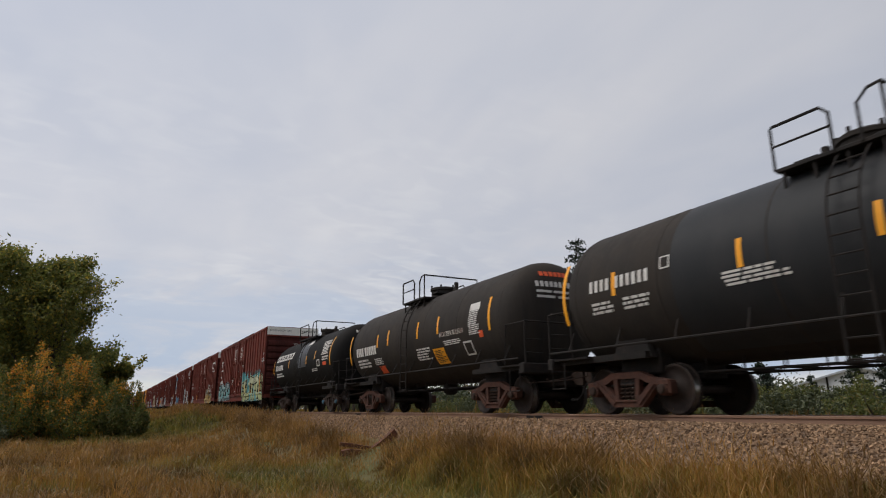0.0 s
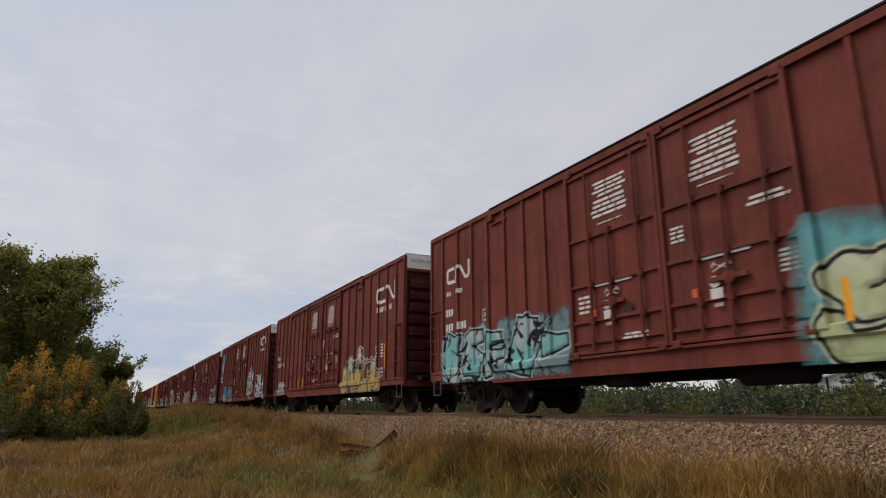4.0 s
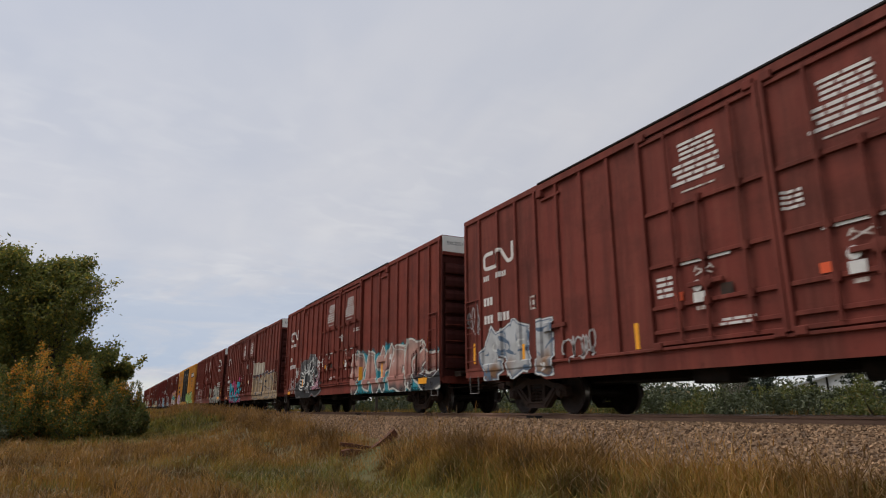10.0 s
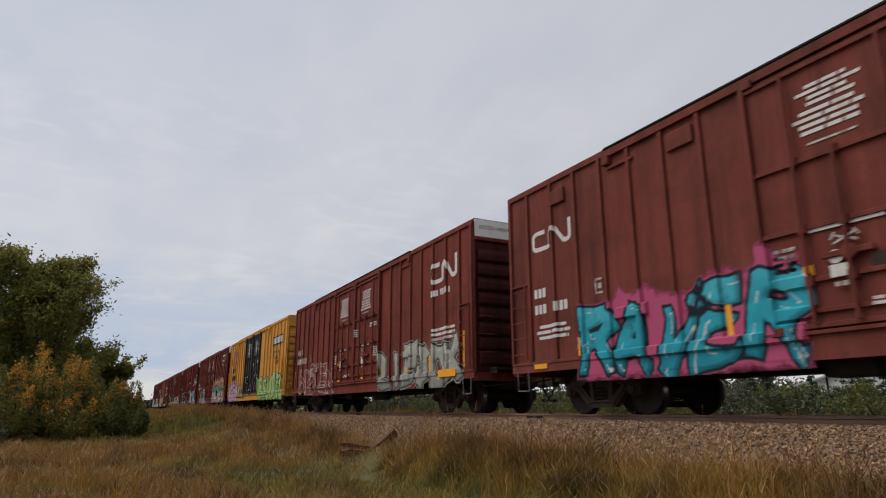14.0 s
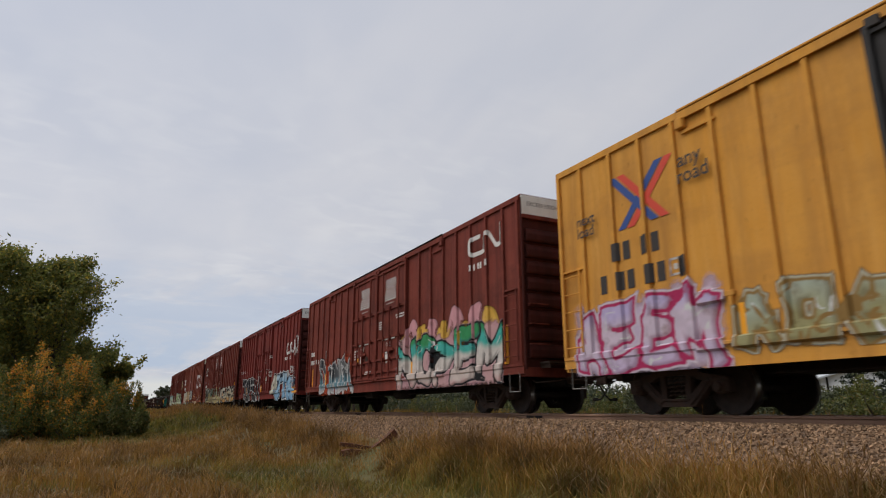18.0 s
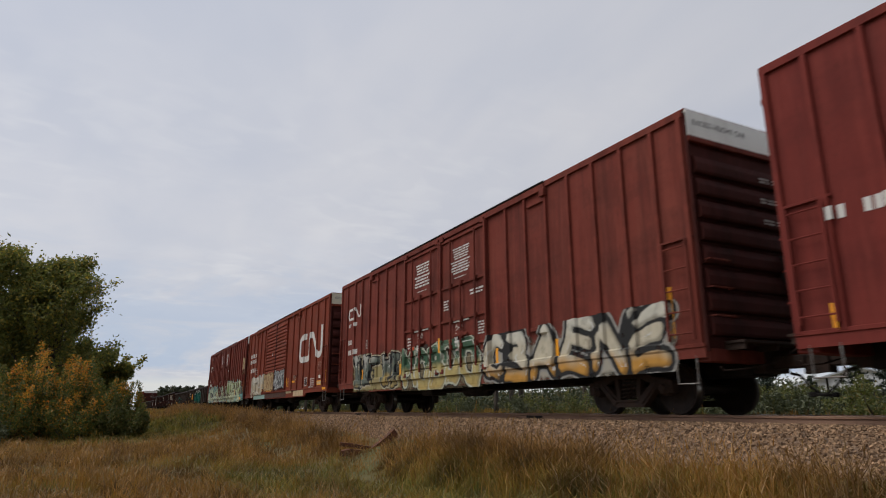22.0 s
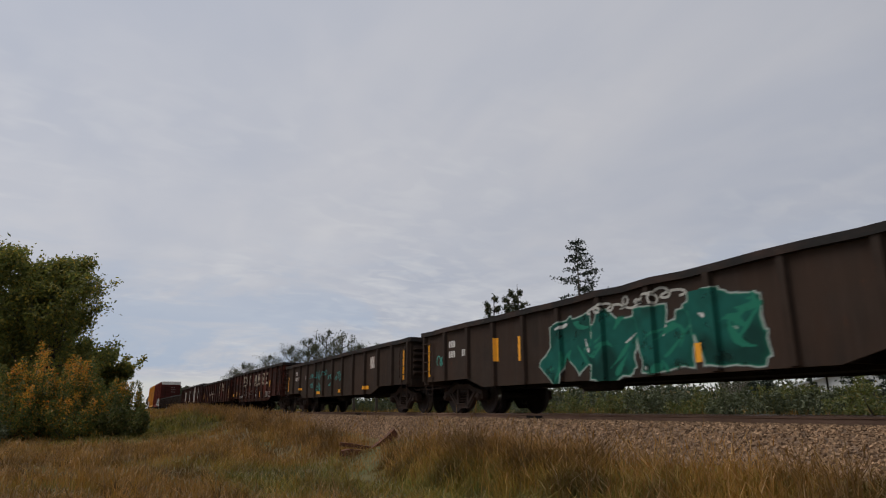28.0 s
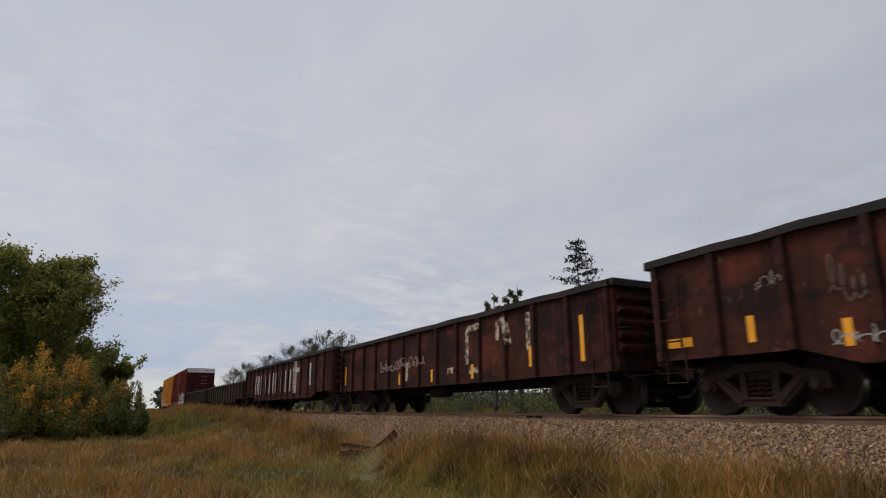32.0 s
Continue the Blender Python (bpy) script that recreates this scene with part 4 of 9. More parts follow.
def door_marks(c, seed, k=1.0, panels=True, right=11.4):
    """The instruction panels, bar with crossed arrows, round plate, labels and small data on both doors."""
    dl, dm, dr = 6.38 * k, 8.86 * k, right * k
    rng = random.Random(seed)
    for d, up in ((dl + 0.75, 0.0), (dm + 0.65, 0.02)):
        d += rng.uniform(-0.03, 0.03)
        n = rng.choice((5, 5, 6))
        if panels:
            c.text_block(d + 0.05, d + 0.98, 4.06 - up, 4.40 - up, n - 1, seed, ragged=0.45)
            c.text_block(d - 0.05, d + 1.0, 3.66 - up, 4.04 - up, n - 1, seed + 1, ragged=0.4)
            c.bars("panel_line", [(d + 0.15, d + 0.82, 3.53, 3.56)], FADED_WHITE, "", 0.006)
        c.bars("placard_line", [(d - 0.05, d + 0.95, 2.34, 2.385)], WHITE, "", 0.02)
        cross = [[(d + 0.30, 2.12), (d + 0.62, 2.24)], [(d + 0.30, 2.24), (d + 0.62, 2.12)], [(d + 0.28, 2.18), (d + 0.34, 2.27)], [(d + 0.64, 2.18), (d + 0.58, 2.27)]]
        c.strokes("arrow", cross, 0.028, FADED_WHITE, "crossed white arrows", 0.05)
        c.strokes("round_plate", [[(d + 0.31 + 0.045 * math.cos(q), 1.96 + 0.045 * math.sin(q)) for q in np.linspace(0, 6.3, 10)]], 0.09, WHITE, "round white plate", 0.05)
        c.bars("white_placard", [(d + 0.22, d + 0.44, 1.70, 1.86)], WHITE, "white door placard", 0.05)
        c.bars("small_label", [(d + 0.26, d + 0.42, 1.58, 1.64)], FADED_WHITE, "", 0.05)
        c.bars("orange_placard", [(d - 0.15, d + 0.0, 1.78, 1.92)], STRIPE if rng.random() < 0.4 else RED_LABEL, "small orange placard", 0.02)
        if up == 0.0:
            c.bars("latch_box", [(d + 0.72, d + 0.94, 1.70, 1.92)], STEEL, "dark latch housing", 0.035)
    c.text_block(dl + 0.2, dl + 0.55, 1.86, 2.24, 4, seed + 2, ragged=0.1)
    c.text_block(dm + 0.14, dm + 0.42, 2.72, 3.02, 4, seed + 5, ragged=0.1)
    c.text_block(dr - 0.95, dr - 0.25, 2.95, 3.12, 2, seed + 3, ragged=0.2)
    c.text_block(dr - 0.55, dr - 0.15, 1.9, 2.25, 5, seed + 4, ragged=0.1)
    c.text_block(dl + 1.4, dl + 2.0, 1.28, 1.42, 2, seed + 6, ragged=0.1)


def gondola(label, lead, trail, top, paint, n_posts=13, seed=0, drop=0.63, ends=0.86):
    """An open gondola: side sheets with posts, a top chord, ribbed ends, floor, underframe and trucks."""
    c = Car("gondola", label, lead, trail)
    L, H = c.length, HALF - 0.05
    rng = random.Random(seed)
    y0, y1 = -L / 2, L / 2
    ps = [0.12 + (L - 0.24) * i / n_posts for i in range(n_posts + 1)]
    c.half = H
    c.relief = lambda a, z: (0.10 if z > top - 0.14 else 0.082 if any(abs(a - p) < 0.09 for p in ps) else 0.0)
    body = M()
    pts = [(y0, top), (y0, ends), (y0 + 2.5, ends), (y0 + 3.3, drop), (y1 - 3.3, drop), (y1 - 2.5, ends), (y1, ends), (y1, top)]
    body.prism(pts, -H, -H + 0.03)
    body.prism(pts, H - 0.03, H)
    body.box(-H + 0.03, H - 0.03, y0 + 0.05, y1 - 0.05, 0.98, 1.06)
    part("body", body, paint, c.ob)
    for x in (-1, 1):
        ch = M()
        ch.cbox(x * (H - 0.04), x * (H + 0.09), y0, y1, top - 0.12, top + 0.01, 0.015)
        if x < 0:
            # the top chord is bent and chipped here and there
            nseg = 22
            ch = M()
            prev = None
            for i in range(nseg + 1):
                y = y0 + L * i / nseg
                dz, dx = rng.uniform(-0.016, 0.014), rng.uniform(-0.02, 0.02)
                ring = [(-H + 0.04 + dx, y, top - 0.12 + dz), (-H - 0.09 + dx, y, top - 0.12 + dz), (-H - 0.1 + dx, y, top + dz), (-H + 0.03 + dx, y, top + 0.02 + dz)]
                ch.v += ring
                if i:
                    o = 4 * i
                    for q in range(4):
                        ch.f.append((o - 4 + q, o - 4 + (q + 1) % 4, o + (q + 1) % 4, o + q))
            ch.f += [(3, 2, 1, 0), tuple(4 * nseg + q for q in range(4))]
        part("top_chord", ch, CHORD, c.ob, "dark bent top chord")
    for p in ps:
        zb = ends + 0.01 if (p < 2.9 or p > L - 2.9) else drop + 0.02

        def post():
            m = M()
            m.prism([(-0.085, 0), (0.085, 0), (0.055, 0.08), (-0.055, 0.08)], zb, top - 0.11)
            m.v = [(-H - d, yy, z) for z, yy, d in m.v]
            return m
        ob = part("side_post", shared("gon_post|%.2f %.2f" % (zb, top), post, paint), paint, c.ob)
        ob.location = (0, c.y(p), 0)
        ob.rotation_euler = (0, 0, 0)
    for s in (-1, 1):
        e = M()
        ye = s * L / 2
        e.box(-H + 0.03, H - 0.03, ye - s * 0.05, ye, 0.95, top)
        end = part("end_wall", e, paint, c.ob, "ribbed end wall")
        for j in range(5):
            z = 1.1 + (top - 1.3) * j / 5
            hh = (top - 1.3) / 5
            rb = M()
            rb.prism([(0, z), (s * 0.09, z + hh * 0.3), (s * 0.09, z + hh * 0.55), (0, z + hh * 0.85)][::(1 if s < 0 else -1)], -H + 0.08, H - 0.08)
            part("end_rib", rb, paint, end).location = (0, ye, 0)
        tc = M()
        tc.cbox(-H - 0.06, H + 0.06, ye - s * 0.1, ye + s * 0.11, top - 0.13, top + 0.015, 0.015)
        part("end_chord", tc, CHORD, c.ob)
        sl = M()
        sl.cbox(-H + 0.02, H - 0.02, ye - s * 0.25, ye + s * 0.03, 0.78, 1.0, 0.01)
        part("end_sill", sl, paint, c.ob)
        for z in (1.2, 1.55, 1.9):
            gi = M().tube([(-H + 0.1, ye, z), (-H + 0.1, ye + s * 0.15, z), (-H + 0.55, ye + s * 0.15, z), (-H + 0.55, ye, z)], 0.014, 5)
            part("grab_iron", gi, paint, c.ob)
        if s < 0:
            br = M()
            ring = [(0.5 + 0.26 * math.cos(t), ye - 0.22, top - 0.35 + 0.26 * math.sin(t)) for t in np.linspace(0, 2 * math.pi, 17)]
            br.tube(ring, 0.018, 5)
            br.cbox(0.38, 0.62, ye - 0.16, ye, top - 0.6, top - 0.15, 0.02)
            part("brake_wheel", br, UNDER, c.ob)
    for a in (0.2, L - 0.62):
        ladder(c, a, a + 0.42, 1.15, top - 0.35, 4, 0.10, paint)
        fr = M()
        y = c.y(a + 0.2)
        fr.tube([(-H - 0.02, y - 0.2, 1.0), (-H - 0.02, y - 0.2, 0.5), (-H - 0.02, y + 0.2, 0.5), (-H - 0.02, y + 0.2, 1.0)], 0.016, 5)
        part("sill_step", fr, STEEL, c.ob)
    u = M()
    u.cbox(-0.35, 0.35, y0 + 0.2, y1 - 0.2, 0.62, 1.0, 0.02)
    for i in range(6):
        y = y0 + 3.4 + (L - 6.8) * i / 5
        u.box(-H + 0.05, H - 0.05, y - 0.06, y + 0.06, drop + 0.04, 1.0)
    part("centre_sill", u, UNDER, c.ob)
    rg = M().lathe([(-0.5, 0.02), (-0.48, 0.17), (0.48, 0.17), (0.5, 0.02)], "y", 12, (-0.8, rng.uniform(-1, 1), 0.62))
    part("air_reservoir", rg, UNDER, c.ob, smooth=True)
    for s in (-1, 1):
        truck(c.ob, s * (L / 2 - 1.5))
    couplers(c.ob, L)
    return c


TANK_R, TANK_Z = 1.44, 2.30


def tank_car(label, lead, trail, platform, seed=0, patch=False, cap=None, paint=TANK_BLACK):
    """A tank car: a shell with dished heads, end frames, a top platform with rails, ladders, pipe rails and trucks. lead and trail: the ends of the shell."""
    c = Car("tank_car", label, lead, trail, TANK_R)
    L = c.length
    y0, y1 = -L / 2, L / 2
    rng = random.Random(seed)
    shell = M()
    prof = []
    for t in np.linspace(90, 0, 10):
        prof.append((y0 + 0.62 - 0.62 * math.sin(radians(t)), TANK_R * max(0.01, math.cos(radians(t)) ** 0.55)))
    prof += [(y0 + L * i / 8, TANK_R) for i in range(1, 8) if 0.7 < L * i / 8 < L - 0.7]
    for t in np.linspace(0, 90, 10):
        prof.append((y1 - 0.62 + 0.62 * math.sin(radians(t)), TANK_R * max(0.01, math.cos(radians(t)) ** 0.55)))
    shell.lathe(prof, "y", 56, (0, 0, TANK_Z))
    part("shell", shell, paint, c.ob, "black riveted tank shell with dusty flanks", smooth=True)
    for a in (0.65, L * 0.24, L * 0.42, L * 0.58, L * 0.76, L - 0.65):
        sm = M().lathe([(-0.02, TANK_R - 0.01), (-0.015, TANK_R + 0.005), (0.015, TANK_R + 0.005), (0.02, TANK_R - 0.01)], "y", 56, ends=False)
        part("weld_seam", shared("weld_seam|", lambda: sm, paint, True), paint, c.ob).location = (0, c.y(a), TANK_Z)

    def wrap(name, a0, a1, t0, t1, material, lab="", lift=0.007):
        """A patch that lies on the round shell, from angle t0 to t1 below the level of the axis (negative: above)."""
        m = M()
        n, q = 6, max(2, int(abs(t1 - t0) / 6))
        for i in range(q + 1):
            t = radians(t0 + (t1 - t0) * i / q)
            for j in (0, 1):
                m.v.append((-(TANK_R + lift) * math.cos(t), c.y(a0 if j == 0 else a1), TANK_Z - (TANK_R + lift) * math.sin(t)))
        m.f = [(2 * i, 2 * i + 2, 2 * i + 3, 2 * i + 1) for i in range(q)]
        return part(name, m, material, c.ob, lab, smooth=True)

    c.wrap = wrap

    def wrap_lines(a0, a1, t0, t1, rows, sd, material=WHITE):
        m = M()
        r2 = random.Random(sd)
        for i in range(rows):
            ta, tb = t0 + (t1 - t0) * (i + 0.2) / rows, t0 + (t1 - t0) * (i + 0.8) / rows
            a, end = a0 + r2.random() * 0.1 * (a1 - a0), a1 - r2.random() * 0.3 * (a1 - a0)
            while a < end:
                w = min(r2.uniform(0.1, 0.4) * (a1 - a0), end - a)
                o = len(m.v)
                for t in (ta, tb):
                    for e in (a, a + w * 0.93):
                        m.v.append((-(TANK_R + 0.008) * math.cos(radians(t)), c.y(e), TANK_Z - (TANK_R + 0.008) * math.sin(radians(t))))
                m.f.append((o, o + 2, o + 3, o + 1))
                a += w + 0.02
        return tagged(part("stencil_panel", m, material, c.ob, "small white stencilled data"), kind="stuff")

    c.wrap_lines = wrap_lines

    def blocks(a0, t0, t1, groups, wide, gap=0.2, material=WHITE, slant=0.0, name="number_block", fill=0.72, lift=0.008):
        m = M()
        a = a0
        for g in groups:
            for _ in range(g):
                o = len(m.v)
                for t, sh in ((t0, slant), ((t0 + t1) / 2, slant / 2), (t1, 0)):
                    for e in (a + sh, a + sh + wide * fill):
                        m.v.append((-(TANK_R + lift) * math.cos(radians(t)), c.y(e), TANK_Z - (TANK_R + lift) * math.sin(radians(t))))
                m.f += [(o, o + 2, o + 3, o + 1), (o + 2, o + 4, o + 5, o + 3)]
                part(name, m, material, c.ob)
                m = M()
                a += wide
            a += gap

    c.blocks = blocks

    def head_bars(spans, material, name="head_stencil", lab=""):
        """Painted bars (x0, x1, z0, z1 from the axis) that lie on the leading head."""
        m = M()
        for x0, x1, za, zb in spans:
            o, n = len(m.v), 5
            for i in range(n + 1):
                x = x0 + (x1 - x0) * i / n
                for z in (za, zb):
                    t = math.acos(min(1.0, (math.hypot(x, z) / TANK_R) ** (1 / 0.55)))
                    m.v.append((x, y0 + 0.62 - 0.62 * math.sin(t) - 0.012, TANK_Z + z))
            m.f += [(o + 2 * i, o + 2 * i + 2, o + 2 * i + 3, o + 2 * i + 1) for i in range(n)]
        ob = part(name, m, material, c.ob, lab)
        return tagged(ob, kind="stuff") if len(spans) > 1 else ob

    c.head_bars = head_bars
    # end frames
    for s in (-1, 1):
        fr = M()
        ye = s * (L / 2 + 0.34)
        fr.cbox(-1.45, 1.45, ye - s * 0.16, ye + s * 0.02, 0.88, 1.12, 0.02)
        fr.box(-1.4, 1.4, ye - s * 1.2, ye - s * 0.16, 1.06, 1.10)
        for x in (-1.2, 1.2):
            fr.box(x - 0.06, x + 0.06, ye - s * 2.6, ye - s * 0.1, 0.98, 1.1)
        part("end_frame", fr, UNDER, c.ob, "end sill and running board")
        sad = M()
        ys = s * (L / 2 - 1.75)
        for x in (-1, 1):
            sad.prism([(ys - 0.5, 1.0), (ys + 0.5, 1.0), (ys + 0.25, 1.6), (ys - 0.25, 1.6)], x * 0.95, x * 1.08)
        sad.cbox(-0.9, 0.9, ys - 0.5, ys + 0.5, 0.72, 1.2, 0.03)
        part("saddle", sad, UNDER, c.ob)
        st = M()
        st.cbox(-0.32, 0.32, ye - s * 3.0, ye, 0.62, 1.02, 0.02)
        part("stub_sill", st, UNDER, c.ob)
        hr = M()
        hr.tube([(-1.38, ye, 1.1), (-1.38, ye, 2.02), (-1.36, ye - s * 0.08, 2.08), (1.36, ye - s * 0.08, 2.08), (1.38, ye, 2.02), (1.38, ye, 1.1)], 0.02, 6)
        hr.tube([(-1.38, ye, 2.05), (-1.40, ye - s * 0.75, 2.05), (-1.42, ye - s * 0.8, 1.1)], 0.018, 6)
        for z in (1.35, 1.65):
            hr.tube([(-1.38, ye, z), (-0.9, ye, z)], 0.014, 5)
        part("end_handrail", hr, UNDER, c.ob)
        fs = M()
        y = ye - s * 0.35
        fs.tube([(-1.45, y - 0.2, 1.0), (-1.45, y - 0.2, 0.5), (-1.45, y + 0.2, 0.5), (-1.45, y + 0.2, 1.0)], 0.016, 5)
        part("sill_step", fs, UNDER, c.ob)
        bw = M()
        ring = [(0.55 + 0.26 * math.cos(t), ye + s * 0.05, 1.75 + 0.26 * math.sin(t)) for t in np.linspace(0, 2 * math.pi, 17)]
        bw.tube(ring, 0.018, 5)
        part("brake_wheel", bw, UNDER, c.ob)
    # long pipe rail along the near flank
    pr = M().tube([(-1.47, y0 - 0.2, 1.22), (-1.47, y1 + 0.2, 1.22)], 0.022, 6)
    for i in range(9):
        y = y0 + 0.4 + (L - 0.8) * i / 8
        pr.tube([(-1.47, y, 1.22), (-1.2, y + 0.12, 1.62)], 0.016, 5)
    part("side_handrail", pr, UNDER, c.ob, "long grab rail on brackets")
    # platform and rails
    p0, p1 = platform
    zt, xn, xf = 3.53, -1.13, 0.80
    pf = M()
    for x0, x1 in ((xn, -0.68), (0.68, 1.1)):
        pf.cbox(x0, x1, c.y(p1), c.y(p0), zt - 0.03, zt + 0.03, 0.008)
    for a0, a1 in ((p0, p0 + 0.4), (p1 - 0.4, p1)):
        pf.cbox(-0.68, 0.68, c.y(a1), c.y(a0), zt + 0.17, zt + 0.23, 0.008)
    for a in np.linspace(p0 + 0.1, p1 - 0.1, 4):
        for s in (-1, 1):
            pf.tube([(s * 1.08, c.y(a), zt), (s * 1.08, c.y(a), TANK_Z + 0.85)], 0.025, 5)
    part("top_platform", pf, UNDER, c.ob, "grating walkway on top")
    am, ah, pl = (p0 + p1) / 2, 0.70, p1 - p0
    q = lambda x, a, z: (x, c.y(a), zt + z)
    e1, e2 = p0 + 0.55 * pl, p0 + 0.79 * pl
    r1 = M().tube([q(xn, p0, 0), q(xn, p0, ah - 0.03), q(xn, p0 + 0.03, ah), q(xn, e1 - 0.12, ah), q(xn, e1, ah - 0.12), q(xn, e1, 0)], 0.024, 6)
    r1.tube([q(xn, p0, 0.38), q(xn, e1, 0.38)], 0.018, 5)
    part("platform_rail", r1, UNDER, c.ob)
    r2 = M().tube([q(xn, e2, 0), q(xn, e2, ah - 0.15), q(xn, e2 + 0.16, ah), q(xn, p1, ah + 0.02), q(xf, p1, ah + 0.02), q(xf, p1, 0)], 0.024, 6)
    r2.tube([q(xn, p1, ah), q(xn, p1, 0)], 0.022, 5)
    part("platform_rail", r2, UNDER, c.ob)
    r3 = M().tube([q(xf, p0, 0), q(xf, p0, ah - 0.1), q(xf, p0 + 0.1, ah), q(xf, am - 0.1, ah), q(xf, am, ah - 0.1), q(xf, am, 0)], 0.022, 6)
    part("platform_rail", r3, UNDER, c.ob)
    ma = M().lathe([(0, 0.42), (0.22, 0.42), (0.24, 0.46), (0.30, 0.46), (0.34, 0.40), (0.36, 0.05)], "z", 20, (0, c.y(am), TANK_Z + TANK_R - 0.04))
    for t in range(6):
        ma.lathe([(0.28, 0.03), (0.40, 0.03)], "z", 6, (0.43 * math.cos(t), c.y(am) + 0.43 * math.sin(t), TANK_Z + TANK_R - 0.04))
    part("manway", ma, TANK_BLACK, c.ob, "round manway lid with bolts")
    for a in (am - 0.72, am + 0.68):
        vl = M().lathe([(0, 0.12), (0.18, 0.12), (0.2, 0.07), (0.42, 0.07), (0.44, 0.03)], "z", 10, (0.1, c.y(a), TANK_Z + TANK_R - 0.03))
        part("valve", vl, TANK_BLACK, c.ob)
    # side ladder
    ld = M()
    al = e1 + 0.02
    for a in (al, al + 0.42):
        pts = [(-1.6, c.y(a), 0.62), (-1.6, c.y(a), 1.6)]
        for t in np.linspace(0, 52, 8):
            pts.append((-(TANK_R + 0.16) * math.cos(radians(t)), c.y(a), TANK_Z + (TANK_R + 0.16) * math.sin(radians(t))))
        ld.tube(pts, 0.018, 5)
    for z in np.linspace(0.68, 2.25, 7):
        ld.tube([(-1.59, c.y(al), z), (-1.59, c.y(al + 0.42), z)], 0.014, 5)
    for t in np.linspace(8, 50, 5):
        p = (-(TANK_R + 0.16) * math.cos(radians(t)), TANK_Z + (TANK_R + 0.16) * math.sin(radians(t)))
        ld.tube([(p[0], c.y(al), p[1]), (p[0], c.y(al + 0.42), p[1])], 0.014, 5)
    part("side_ladder", ld, UNDER, c.ob)
    bo = M().lathe([(0.55, 0.12), (0.62, 0.22), (0.9, 0.22), (1.2, 0.3)], "z", 14, (0, 0, 0))
    part("bottom_outlet", bo, UNDER, c.ob)
    for x in (-0.5, 0.5):
        part("brake_rod", M().tube([(x, y0 + 2.6, 0.72), (x, y1 - 2.6, 0.72)], 0.025, 5), UNDER, c.ob)
    for i in range(9):
        y = y0 + 2.9 + (L - 5.8) * i / 8
        hg = M().box(-0.55, 0.55, y - 0.02, y + 0.02, 0.70, 0.74)
        for x in (-0.5, 0.5):
            hg.tube([(x, y, 0.72), (x, y, 1.05)], 0.016, 4)
        part("pipe_hanger", hg, UNDER, c.ob)
    if patch:
        wrap("worn_patch", L / 2 - 0.4, L / 2 + 1.15, -68, 8, TANK_PATCH, "grey worn spill patch below the manway", 0.004)
    for s in (-1, 1):
        truck(c.ob, s * (L / 2 - 1.55), cap if s < 0 else None, RUSTY if seed < 3 else None)
    couplers(c.ob, L + 0.6)
    return c
# ---- spray paint on the cars ----


